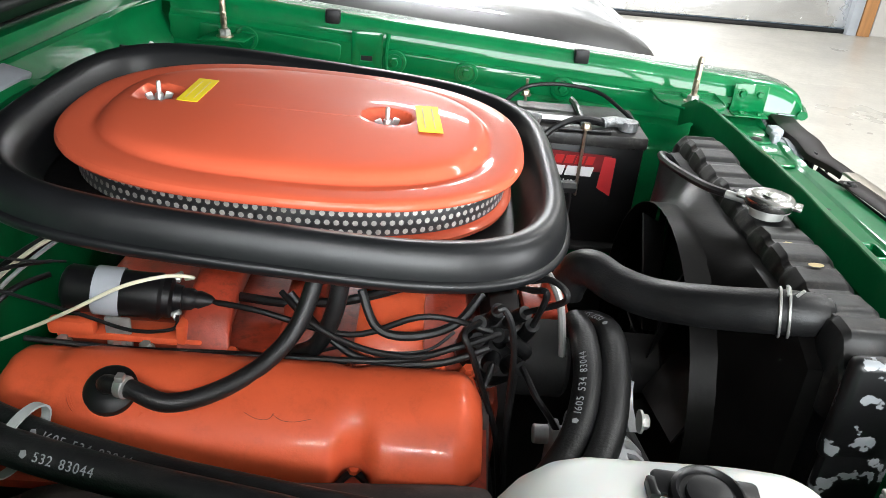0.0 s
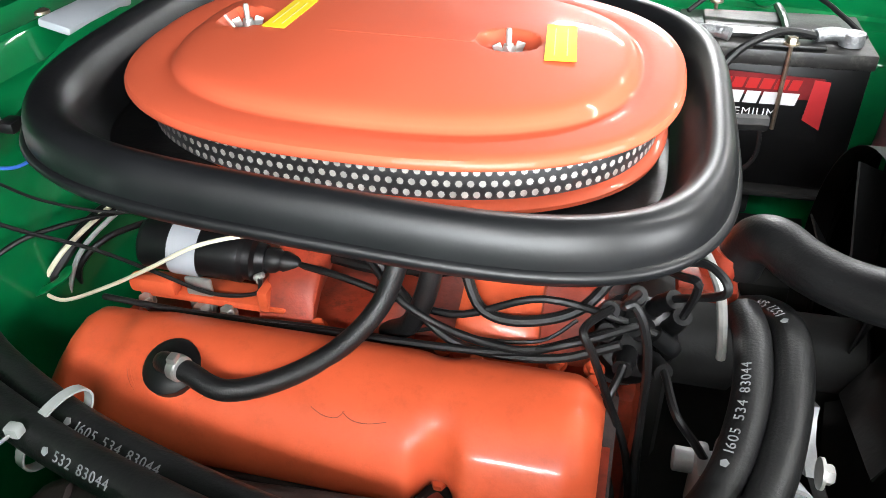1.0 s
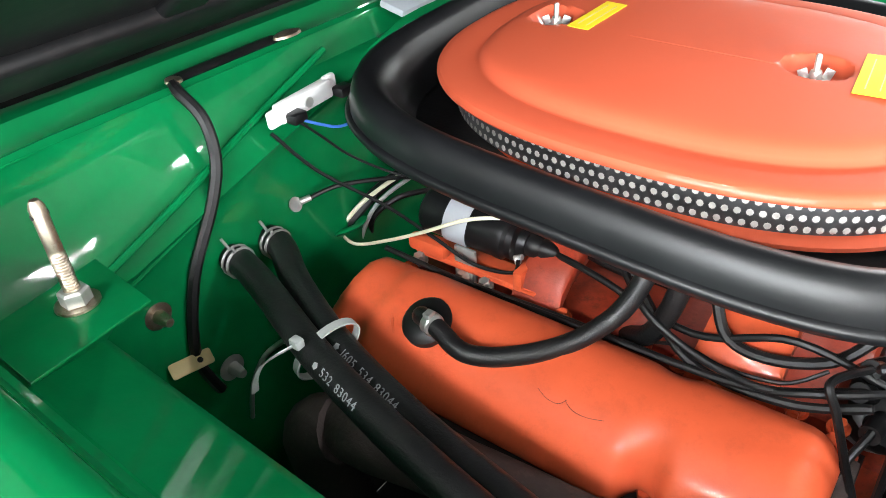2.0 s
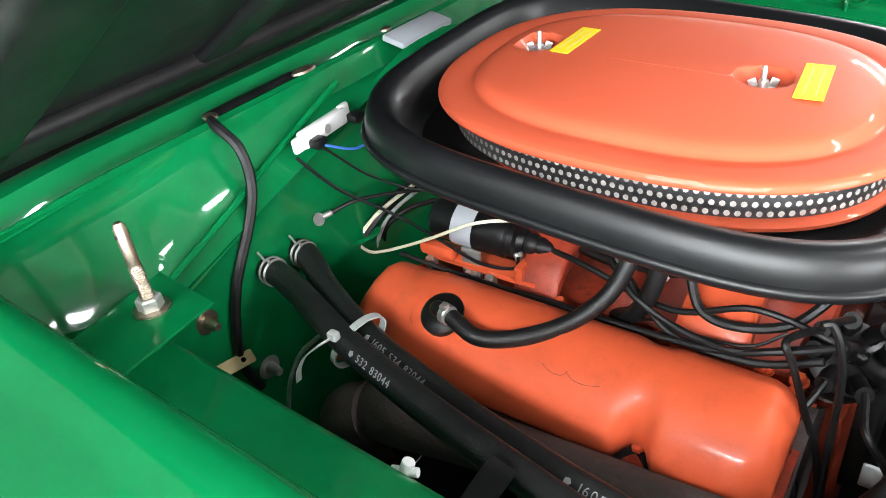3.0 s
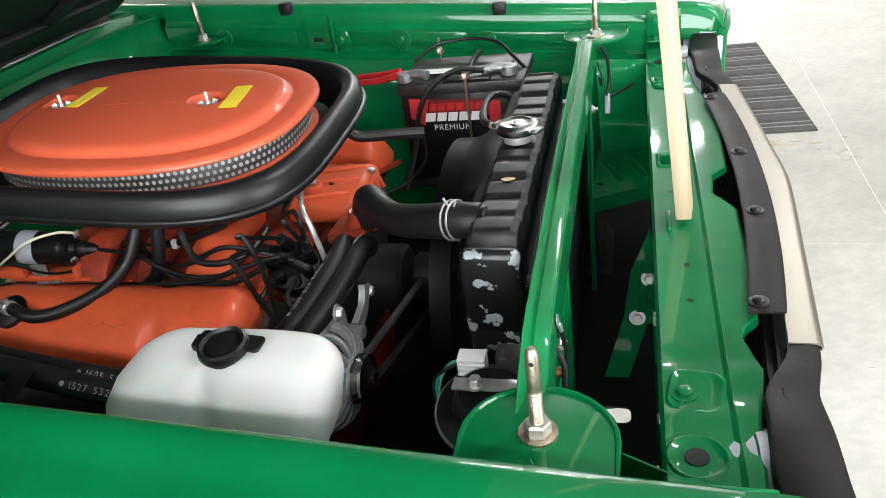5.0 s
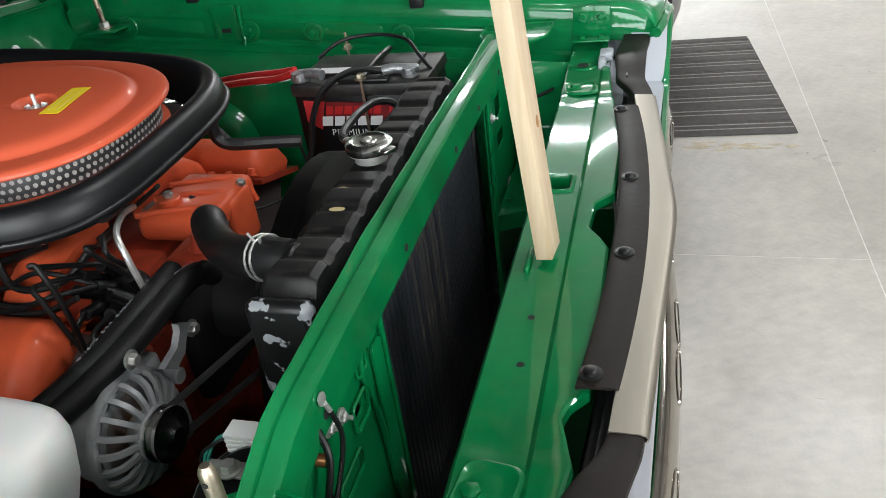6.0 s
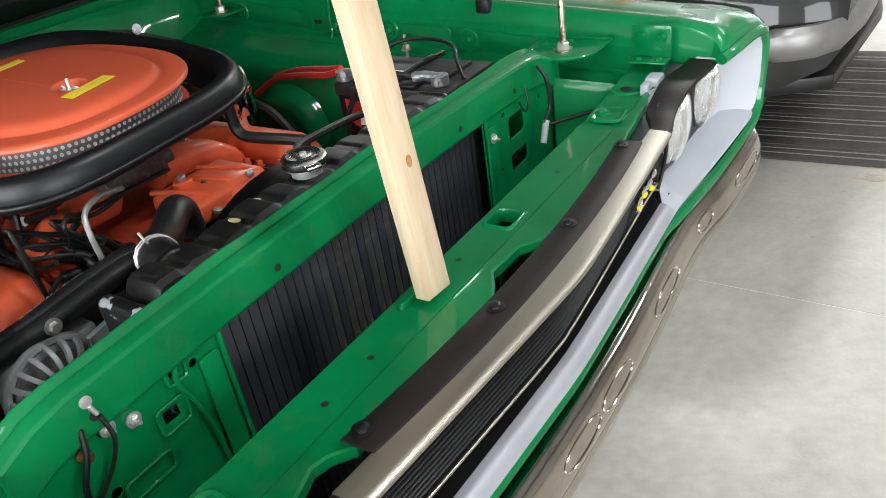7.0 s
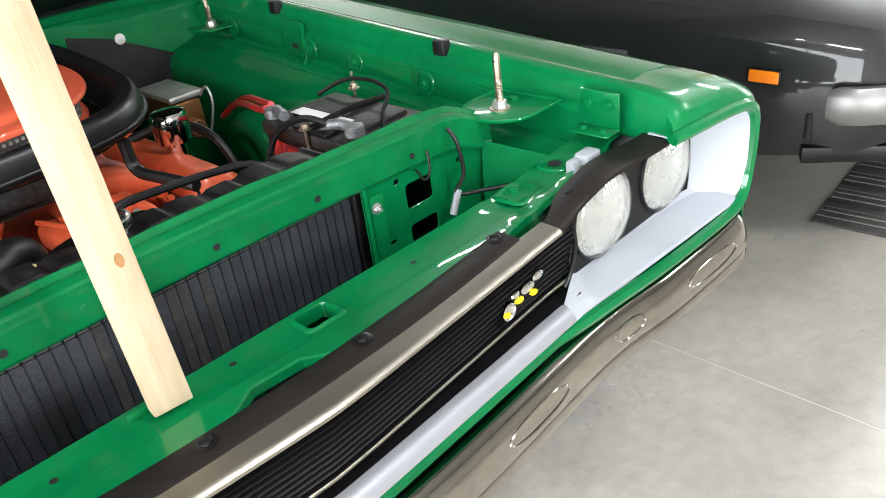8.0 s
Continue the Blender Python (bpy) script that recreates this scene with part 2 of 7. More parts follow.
def glow(name, strength):
    m = bpy.data.materials.new(name)
    m.use_nodes = True
    p = m.node_tree.nodes["Principled BSDF"]
    p.inputs["Emission Color"].default_value = (1, 0.97, 0.92, 1)
    p.inputs["Emission Strength"].default_value = strength
    return m


TUBE_GLOW = glow("tube_glow", 12.0)

# ---- mesh helpers ----
HOME = {}


def thing(name, base, label, category, group="", kind=""):
    ob = new(name)
    ob.empty_display_size = 0.05
    ob.location = base
    HOME[ob] = Vector(base)
    return tagged(ob, label, category, group, kind)


def part(name, bm, mat, parent=None, label="", angle=38, category="", group="", kind="", own=None):
    """Links a bmesh in world coordinates as one mesh object, its origin at its base."""
    bmesh.ops.recalc_face_normals(bm, faces=bm.faces[:])
    xs = [v.co for v in bm.verts]
    lo = Vector((min(v.x for v in xs), min(v.y for v in xs), min(v.z for v in xs)))
    hi = Vector((max(v.x for v in xs), max(v.y for v in xs), max(v.z for v in xs)))
    base = Vector(own) if own else Vector(((lo.x + hi.x) / 2, (lo.y + hi.y) / 2, lo.z))
    bmesh.ops.translate(bm, verts=bm.verts[:], vec=-base)
    me = bpy.data.meshes.new(name)
    bm.to_mesh(me)
    bm.free()
    me.polygons.foreach_set("use_smooth", [True] * len(me.polygons))
    me.set_sharp_from_angle(angle=radians(angle))
    for m in (mat if isinstance(mat, (list, tuple)) else (mat,)):
        me.materials.append(m)
    ob = new(name, me)
    HOME[ob] = base
    if parent:
        ob.parent = parent
        ob.location = base - HOME[parent]
    else:
        ob.location = base
    return tagged(ob, label, category, group, kind)


def smooth_path(pts, n=6, closed=False):
    pts = [Vector(p) for p in pts]
    if len(pts) < 3:
        return pts
    out = []
    N = len(pts)
    for i in range(N if closed else N - 1):
        p = [pts[(i + k) % N] if closed else pts[min(max(i + k, 0), N - 1)] for k in (-1, 0, 1, 2)]
        for j in range(n):
            t = j / n
            out.append(0.5 * ((2 * p[1]) + (-p[0] + p[2]) * t + (2 * p[0] - 5 * p[1] + 4 * p[2] - p[3]) * t * t
                              + (-p[0] + 3 * p[1] - 3 * p[2] + p[3]) * t ** 3))
    if not closed:
        out.append(pts[-1])
    return out


def skin(bm, rings, closed=False, caps=True, around=True):
    vs = [[bm.verts.new(p) for p in r] for r in rings]
    n = len(vs[0])
    for i in range(len(vs) if closed else len(vs) - 1):
        a, b = vs[i], vs[(i + 1) % len(vs)]
        for j in range(n if around else n - 1):
            k = (j + 1) % n
            bm.faces.new((a[j], a[k], b[k], b[j]))
    if caps and not closed:
        bm.faces.new(vs[0][::-1])
        bm.faces.new(vs[-1])
    return vs


def tube(bm, pts, r, seg=10, n=6, closed=False, radii=None, flat=1.0):
    path = smooth_path(pts, n, closed)
    up = Vector((0.13, 0.21, 0.97))
    rings = []
    for i, p in enumerate(path):
        a = path[(i - 1) % len(path)] if closed else path[max(i - 1, 0)]
        b = path[(i + 1) % len(path)] if closed else path[min(i + 1, len(path) - 1)]
        d = (b - a).normalized()
        side = d.cross(up)
        if side.length < 1e-3:
            side = d.cross(Vector((1, 0, 0)))
        side.normalize()
        up = side.cross(d).normalized()
        rr = r
        if radii:
            f = i / (len(path) - 1) * (len(radii) - 1)
            k = min(int(f), len(radii) - 2)
            rr = radii[k] + (radii[k + 1] - radii[k]) * (f - k)
        rings.append([p + (side * math.cos(q) + up * math.sin(q) * flat) * rr for q in [2 * math.pi * j / seg for j in range(seg)]])
    skin(bm, rings, closed)


def aim(p0, p1):
    d = Vector(p1) - Vector(p0)
    return Matrix.Translation(p0) @ d.to_track_quat("Z", "Y").to_matrix().to_4x4()


def lathe(bm, prof, m, seg=24, caps=True):
    rings = [[m @ Vector((r * math.cos(2 * math.pi * j / seg), r * math.sin(2 * math.pi * j / seg), z)) for j in range(seg)] for r, z in prof]
    skin(bm, rings, caps=caps)


def rod(bm, p0, p1, r0, r1=None, seg=16):
    r1 = r0 if r1 is None else r1
    h = (Vector(p1) - Vector(p0)).length
    b = min(r0, r1) * 0.12
    lathe(bm, [(r0 - b, 0), (r0, b), (r1, h - b), (r1 - b, h)], aim(p0, p1), seg)


def box(bm, c, s, bevel=0.002, m=None, seg=2):
    t = bmesh.new()
    bmesh.ops.create_cube(t, size=1.0)
    bmesh.ops.scale(t, vec=s, verts=t.verts[:])
    if bevel:
        bmesh.ops.bevel(t, geom=t.edges[:], offset=min(bevel, min(s) * 0.45), segments=seg, profile=0.5, affect="EDGES")
    mm = (m if m is not None else Matrix()) @ Matrix.Translation(c)
    join(bm, t, mm)


def join(bm, other, m=None):
    me = bpy.data.meshes.new("scratch")
    other.to_mesh(me)
    other.free()
    if m is not None:
        me.transform(m)
    bm.from_mesh(me)
    bpy.data.meshes.remove(me)


def slab(bm, pts, h, m=None, bevel=0.0, holes=()):
    """A flat outline (x, y) with holes, h thick from z = 0 downwards."""
    t = bmesh.new()
    loops = [pts, *holes]
    edges = []
    for loop in loops:
        vs = [t.verts.new((x, y, 0)) for x, y in loop]
        edges += [t.edges.new((vs[i], vs[(i + 1) % len(vs)])) for i in range(len(vs))]
    if holes:
        bmesh.ops.triangle_fill(t, edges=edges, use_beauty=True)
    else:
        t.faces.new(t.verts[:])
    r = bmesh.ops.extrude_face_region(t, geom=t.faces[:])
    bmesh.ops.translate(t, verts=[g for g in r["geom"] if isinstance(g, bmesh.types.BMVert)], vec=(0, 0, -h))
    bmesh.ops.recalc_face_normals(t, faces=t.faces[:])
    if bevel:
        e = [q for q in t.edges if len(q.link_faces) == 2 and q.calc_face_angle(0) > 0.8]
        bmesh.ops.bevel(t, geom=e, offset=bevel, segments=2, profile=0.5, affect="EDGES")
    join(bm, t, m)


def circle(cx, cy, r, n=20, ry=None):
    return [(cx + r * math.cos(2 * math.pi * i / n), cy + (ry or r) * math.sin(2 * math.pi * i / n)) for i in range(n)]


def rounded(x0, y0, x1, y1, r, n=4):
    out = []
    for cx, cy, a in ((x1 - r, y1 - r, 0), (x0 + r, y1 - r, 90), (x0 + r, y0 + r, 180), (x1 - r, y0 + r, 270)):
        for i in range(n + 1):
            q = radians(a + 90 * i / n)
            out.append((cx + r * math.cos(q), cy + r * math.sin(q)))
    return out


def plate(bm, rows, thick):
    """A sheet through rows of points, given a thickness."""
    t = bmesh.new()
    skin(t, rows, caps=False, around=False)
    bmesh.ops.recalc_face_normals(t, faces=t.faces[:])
    bmesh.ops.solidify(t, geom=t.faces[:], thickness=thick)
    join(bm, t)


def oval(cx, cy, a, b, n, count=72):
    out = []
    for i in range(count):
        q = 2 * math.pi * i / count
        c, s = math.cos(q), math.sin(q)
        out.append((cx + a * math.copysign(abs(c) ** (2 / n), c), cy + b * math.copysign(abs(s) ** (2 / n), s)))
    return out


def even_steps(pts, count):
    """Points at even steps along a closed outline."""
    pts = [Vector((x, y, 0)) for x, y in pts]
    acc = [0.0]
    for a, b in zip(pts, pts[1:] + pts[:1]):
        acc.append(acc[-1] + (b - a).length)
    out, k = [], 0
    for i in range(count):
        d = acc[-1] * i / count
        while acc[k + 1] < d:
            k += 1
        a, b = pts[k], pts[(k + 1) % len(pts)]
        p = a + (b - a) * ((d - acc[k]) / max(acc[k + 1] - acc[k], 1e-9))
        out.append((p.x, p.y))
    return out


def hexnut(bm, p0, p1, r, washer=0.0):
    h = (Vector(p1) - Vector(p0)).length
    m = aim(p0, p1)
    lathe(bm, [(r, 0), (r, h * 0.8), (r * 0.8, h)], m, 6)
    if washer:
        lathe(bm, [(washer, -0.001), (washer, 0.0015)], m, 20)


def bolt_on(parent, p, d, r=0.006, h=0.006, washer=0.0, mat=None, name="bolt", label=""):
    bm = bmesh.new()
    p, d = Vector(p), Vector(d).normalized()
    hexnut(bm, p, p + d * h, r, washer)
    return part(name, bm, mat or GREEN_DULL, parent, label)


def writing(body, m, size, mat, parent, name="lettering", spacing=1.0):
    cu = bpy.data.curves.new(name, "FONT")
    cu.body, cu.size, cu.extrude, cu.space_character = body, size, 0.0002, spacing
    cu.align_x, cu.align_y = "CENTER", "CENTER"
    tmp = bpy.data.objects.new(name, cu)
    me = bpy.data.meshes.new_from_object(tmp)
    bpy.data.objects.remove(tmp)
    me.transform(m)
    bm = bmesh.new()
    bm.from_mesh(me)
    bpy.data.meshes.remove(me)
    return part(name, bm, mat, parent)

# ---- garage shell ----
X0, X1, Y0, Y1, H0 = -4.5, 7.0, -5.5, 7.25, 3.3


def garage():
    # slabs of floor between sawn joints
    xs, ys = (-40.0, -1.9, 1.568, 5.1, 40.0), (-40.0, -2.3, 1.285, 4.9, 40.0)
    part("floor", slab_bm((-40, -40, 40, 40), -0.0008), JOINT_DUST, None, kind="structure", label="grey concrete garage floor with stains and sawn joints")
    fl = bpy.data.objects["floor"]
    for i in range(4):
        for j in range(4):
            g = 0.0020
            b = bmesh.new()
            box(b, ((xs[i] + xs[i + 1]) / 2, (ys[j] + ys[j + 1]) / 2, -0.002), (xs[i + 1] - xs[i] - 2 * g, ys[j + 1] - ys[j] - 2 * g, 0.004), 0)
            part("floor_panel", b, CONCRETE, fl, own=(0.3, 0.2, -0.004))
    for name, c, s in (("wall_west", (X0 - 0.1, (Y0 + Y1) / 2, H0 / 2), (0.2, Y1 - Y0 + 0.4, H0)),):
        b = bmesh.new()
        box(b, c, s, 0)
        part(name, b, WALL_PAINT, None, kind="structure", label="plain pale garage wall board")
    # south wall and east wall, out of view, each with an assumed wide doorway
    b = bmesh.new()
    box(b, ((X0 - 1.1) / 2, Y0 - 0.1, H0 / 2), (abs(X0 + 1.1), 0.2, H0), 0)
    box(b, ((X1 + 3.9) / 2, Y0 - 0.1, H0 / 2), (X1 - 3.9, 0.2, H0), 0)
    box(b, (1.4, Y0 - 0.1, (H0 + 2.95) / 2), (5.0, 0.2, H0 - 2.95), 0)
    part("wall_south", b, WALL_PAINT, None, kind="structure", label="plain pale garage wall, unseen, with an assumed open doorway")
    b = bmesh.new()
    box(b, (X1 + 0.1, (Y0 - 4.5) / 2, H0 / 2), (0.2, abs(Y0 + 4.5), H0), 0)
    box(b, (X1 + 0.1, (Y1 - 0.7) / 2, H0 / 2), (0.2, Y1 + 0.7, H0), 0)
    box(b, (X1 + 0.1, -2.6, (H0 + 2.95) / 2), (0.2, 3.8, H0 - 2.95), 0)
    part("wall_east", b, WALL_PAINT, None, kind="structure", label="plain pale garage wall, unseen, with an assumed open doorway")
    b = bmesh.new()
    box(b, ((X0 - 1.6) / 2, Y1 + 0.1, H0 / 2), (abs(X0 + 1.6), 0.2, H0), 0)
    box(b, ((X1 + 4.5) / 2 + 0.05, Y1 + 0.1, H0 / 2), (X1 - 4.6, 0.2, H0), 0)
    box(b, (1.45, Y1 + 0.1, (H0 + 2.6) / 2), (6.1, 0.2, H0 - 2.6), 0)
    part("wall_north", b, WALL_PAINT, None, kind="structure", label="pale garage wall round a foil-lined door")
    b = bmesh.new()
    box(b, ((X0 + X1) / 2, (Y0 + Y1) / 2, H0 + 0.06), (X1 - X0 + 0.4, Y1 - Y0 + 0.4, 0.12), 0)
    part("ceiling", b, CEILING_PAINT, None, kind="structure", label="plain pale ceiling boards")
    # closed door lined with crinkled foil
    d = thing("door_1", (1.45, Y1, 0), "closed garage door lined with shiny crinkled foil insulation", "garage door", kind="structure")
    for k in range(5):
        b = bmesh.new()
        box(b, (1.37, Y1 + 0.03, 0.05 + 0.51 * k + 0.25), (5.9, 0.05, 0.495), 0.012)
        part("foil_panel", b, FOIL, d)
    b = bmesh.new()
    box(b, (1.37, Y1 + 0.02, 0.022), (5.9, 0.06, 0.045), 0.01)
    part("bottom_seal", b, RUBBER, d, "dark rubber bottom seal")
    for x, w, mat, nm in ((4.36, 0.10, COIL_GREY, "door_track"), (4.485, 0.13, STUD_WOOD, "door_post"), (-1.55, 0.12, STUD_WOOD, "door_post")):
        b = bmesh.new()
        box(b, (x, Y1 - 0.03, 1.3), (w, 0.10, 2.6), 0.006)
        part(nm, b, mat, d, "stained wooden door post" if nm == "door_post" else "grey steel door track")
    # tube lamps, out of view, at assumed places
    for k, (x, y) in enumerate(TUBES):
        t = thing("tube_lamp", (x, y, 3.24), "long white ceiling tube lamp", "ceiling lamp", "tube lamps")
        b = bmesh.new()
        box(b, (x, y, 3.275), (1.34, 0.12, 0.05), 0.008)
        part("housing", b, WHITE_PAINT, t)
        b = bmesh.new()
        rod(b, (x - 0.62, y, 3.24), (x + 0.62, y, 3.24), 0.016)
        part("tube", b, TUBE_GLOW, t, "glowing white tube")


def slab_bm(r, z):
    b = bmesh.new()
    box(b, ((r[0] + r[2]) / 2, (r[1] + r[3]) / 2, z - 0.05), (r[2] - r[0], r[3] - r[1], 0.1), 0)
    return b


garage()


def floor_mat():
    m = thing("floor_mat", (1.03, 2.82, 0), "dark grey ribbed carpet mat lying on the concrete", "mat")
    b = bmesh.new()
    mm = pose(1.02, 2.83, 0, 0, 0, 3.7)
    box(b, (0, 0, 0.004), (0.86, 1.26, 0.008), 0.003, mm)
    part("mat_base", b, MAT_DARK, m)
    for i in range(8):
        y = -0.555 + 0.1585 * i
        b = bmesh.new()
        for k in (-0.022, 0.022):
            box(b, (0, y + k, 0.0085), (0.845, 0.008, 0.003), 0.001, mm)
        part("stripe", b, MAT_STRIPE, m, "pale woven stripe pair")
        b = bmesh.new()
        box(b, (0, y + 0.079, 0.009), (0.85, 0.055, 0.004), 0.002, mm)
        part("rib", b, MAT_DARK, m)


MAT_DARK = material("mat_carpet", (0.060, 0.055, 0.052), 0.95, vary=0.3, scale=30, fine=400, bump=0.5)
MAT_STRIPE = material("mat_stripe", (0.20, 0.19, 0.18), 0.95, vary=0.35, scale=60, fine=400, bump=0.5)
floor_mat()

# ---- the green car ----
car = thing("car", (0.0, 0.0, 0.0), "bright green classic muscle car with its hood propped open", "car")


def zr(x):
    """Height of the fender's inner top edge along the car."""
    return 1.025 - 0.075 * x


def frange(a, b, n):
    return [a + (b - a) * i / (n - 1) for i in range(n)]


def far_pressings(inner, o):
    """Slotted tab and shiny seam of the far inner fender."""
    bm = bmesh.new()
    slab(bm, rounded(-0.033, -0.055, 0.033, 0.055, 0.006), 0.005, Matrix.Translation((-0.045, 0.676 + o, zr(-0.045) - 0.075)) @ pose(0, 0, 0, 90, 0, 0), 0.0015,
         [rounded(-0.013, -0.008, 0.013, 0.004, 0.002)])
    part("pressed_tab", bm, GREEN, inner)
    bm = bmesh.new()
    box(bm, (-0.045, 0.678 + o, zr(-0.045) - 0.077), (0.024, 0.002, 0.010), 0)
    part("tab_slot", bm, SHADOW_METAL, inner, "dark slot")
    bm = bmesh.new()
    tube(bm, [(0.0, 0.6755 + o, zr(0) - 0.018), (-0.003, 0.673 + o, zr(0) - 0.06), (0.0, 0.668 + o, zr(0) - 0.10), (0.004, 0.645, zr(0) - 0.125)], 0.0045, 8)
    part("seam_bead", bm, GREEN, inner, "shiny raised seam")


# how far the inner edge of each fender stands out
EDGE = {1: 0.016, -1: -0.017}


def fender(s):
    rows = []
    for x in frange(-1.1, 0.80, 24):
        z = zr(x)
        o = EDGE[s]
        prof = [(0.700 + o, z - 0.030), (0.698 + o, z - 0.010), (0.701 + o, z - 0.003), (0.706 + o, z + 0.001), (0.716 + o, z + 0.003), (0.730 + o * 0.8, z + 0.0025), (0.742 + o * 0.5, z - 0.0005), (0.752 + o * 0.3, z - 0.0015), (0.765, z - 0.0008), (0.80, z - 0.002),
                (0.84, z - 0.005), (0.87, z - 0.010), (0.895, z - 0.018), (0.915, z - 0.028), (0.932, z - 0.042), (0.945, z - 0.06), (0.954, z - 0.085), (0.960, z - 0.12), (0.972, z - 0.25), (0.968, z - 0.38)]
        rows.append([(x, s * y, zz) for y, zz in prof])
    bm = bmesh.new()
    plate(bm, rows, 0.003)
    f = part("fender", bm, GREEN, car, "glossy green front fender", own=(0, 0, 0))
    # rim round the headlight opening, and the lower front edge
    bm = bmesh.new()
    rim = [(0.915, 0.690, 0.905), (0.926, 0.74, 0.909), (0.934, 0.82, 0.908), (0.940, 0.875, 0.903), (0.941, 0.908, 0.885), (0.940, 0.920, 0.84),
           (0.938, 0.916, 0.77), (0.938, 0.90, 0.728), (0.938, 0.86, 0.712), (0.935, 0.76, 0.708), (0.932, 0.62, 0.711), (0.926, 0.52, 0.714), (0.917, 0.45, 0.710), (0.908, 0.40, 0.706), (0.900, 0.35, 0.702)]
    tube(bm, [(x, s * y, z) for x, y, z in rim], 0.011, 8, 5)
    part("opening_rim", bm, GREEN, f, own=(0, 0, 0))
    # nose that rolls from the fender skin into the headlight opening
    z = zr(0.80)
    o = EDGE[s]
    sec = [(0.693 + o, z - 0.078), (0.696 + o, z - 0.012), (0.704 + o, z), (0.716 + o, z + 0.003), (0.730 + o * 0.8, z + 0.0025), (0.752 + o * 0.3, z - 0.0015), (0.80, z - 0.002), (0.87, z - 0.010),
           (0.915, z - 0.028), (0.945, z - 0.06), (0.960, z - 0.12), (0.972, z - 0.25), (0.968, z - 0.38)]
    edge = [(0.912, 0.690, 0.898), (0.913, 0.692, 0.905), (0.915, 0.700, 0.913), (0.918, 0.712, 0.917), (0.922, 0.735, 0.918), (0.924, 0.745, 0.918), (0.932, 0.80, 0.919), (0.938, 0.868, 0.915),
            (0.941, 0.908, 0.900), (0.942, 0.928, 0.872), (0.941, 0.930, 0.82), (0.939, 0.926, 0.757), (0.938, 0.90, 0.715)]
    rows = []
    for k in frange(0, 1, 13):
        q = k * math.pi / 2
        a, b = math.sin(q) ** 0.85, 1 - math.cos(q) ** 0.85
        rows.append([(0.80 + (ex - 0.80) * a, s * (fy + (ey - fy) * b), fz + (ez - fz) * b) for (fy, fz), (ex, ey, ez) in zip(sec, edge)])
    bm = bmesh.new()
    plate(bm, rows, 0.003)
    part("nose", bm, GREEN, f, own=(0, 0, 0))
    bm = bmesh.new()
    tube(bm, [(0.83 + 0.002 * k, s * (0.752 + 0.001 * k), zr(0.83) - 0.0015 - 0.001 * k) for k in range(4)], 0.0012, 6, 2)
    part("edge_bead", bm, GREEN, f, own=(0, 0, 0))
    # inner edge flange, where the hood bumpers and the fender bolts sit
    bm = bmesh.new()
    rows = []
    for x in frange(-0.46, 0.80, 28):
        z = zr(x)
        k = min(1, max(0, (x - 0.06) / 0.10))
        led = 0.562 + 0.062 * k * k * (3 - 2 * k)
        o = EDGE[s]
        prof = [(0.700 + o, z - 0.008), (0.694 + o, z - 0.018), (0.692 + o, z - 0.040), (0.684 + o, z - 0.046), (0.680 + o, z - 0.050), (0.679 + o, z - 0.098), (0.672 + o, z - 0.106),
                (0.660 + o * 0.7, z - 0.108), (0.652 + o * 0.5, z - 0.113), (0.645 + o * 0.3, z - 0.117), (led + 0.010, z - 0.134), (led, z - 0.142), (led - 0.005, z - 0.160), (led - 0.008, z - 0.30), (led - 0.012, z - 0.42), (led - 0.02, z - 0.62)]
        low = 0.62 if x > 0.66 else 0.30
        rows.append([(x, s * y, max(zz, low + 0.002 * y)) for y, zz in prof])
    plate(bm, rows, 0.002)
    inner = part("inner_fender", bm, GREEN_DULL, car, "green inner fender panel with bolts and pressed beads", own=(0, 0, 0))
    # shallow raised panels along the flange, and a bead along the ledge
    for xa, xb in ((-0.40, -0.10), (0.025, 0.335), (0.365, 0.60)) if s > 0 else ():
        bm = bmesh.new()
        slab(bm, rounded(-(xb - xa) / 2, -0.019, (xb - xa) / 2, 0.019, 0.010), 0.006, Matrix.Translation(((xa + xb) / 2, s * (0.6762 + EDGE[s]), zr((xa + xb) / 2) - 0.074)) @ pose(0, 0, 0, 0, math.degrees(0.075), 0) @ pose(0, 0, 0, 90 * s, 0, 0), 0.0018)
        part("raised_panel", bm, GREEN, inner)
    o = EDGE[s]
    bm = bmesh.new()
    tube(bm, [(x, s * (0.650 + EDGE[s] * 0.45), zr(x) - 0.113) for x in frange(-0.44, 0.60, 7)], 0.0026, 6, 2)
    part("ledge_bead", bm, GREEN_DULL, inner)
    # pressed tab with slot, bolts, rubber bumpers
    if s > 0:
        far_pressings(inner, o)
    for x in (-0.30, 0.015, 0.17, 0.38) if s > 0 else ():
        bm = bmesh.new()
        lathe(bm, [(0.026, 0), (0.024, 0.003), (0.018, 0.0035), (0.017, 0.001)], aim((x, s * (0.6745 + o), zr(x) - 0.075), (x, 0, zr(x) - 0.06)), 24)
        part("bolt_seat", bm, GREEN, inner)
        bolt_on(inner, (x, s * (0.6725 + o), zr(x) - 0.075), (0, -s, 0.05), 0.0095, 0.009, 0.0165, GREEN)
    for x in (-0.12, 0.415) if s > 0 else ():
        bm = bmesh.new()
        box(bm, (x, s * 0.712, zr(x) - 0.004), (0.032, 0.022, 0.030), 0.005, Matrix())
        part("rubber_bumper", bm, RUBBER, inner, "small black rubber hood bumper")
    # front bracket that ties the fender to the latch panel
    bm = bmesh.new()
    box(bm, (0.787, s * 0.686, 0.935), (0.075, 0.004, 0.062), 0.002)
    box(bm, (0.787, s * 0.668, 0.9045), (0.075, 0.038, 0.004), 0.002)
    br = part("corner_bracket", bm, GREEN_DULL, car)
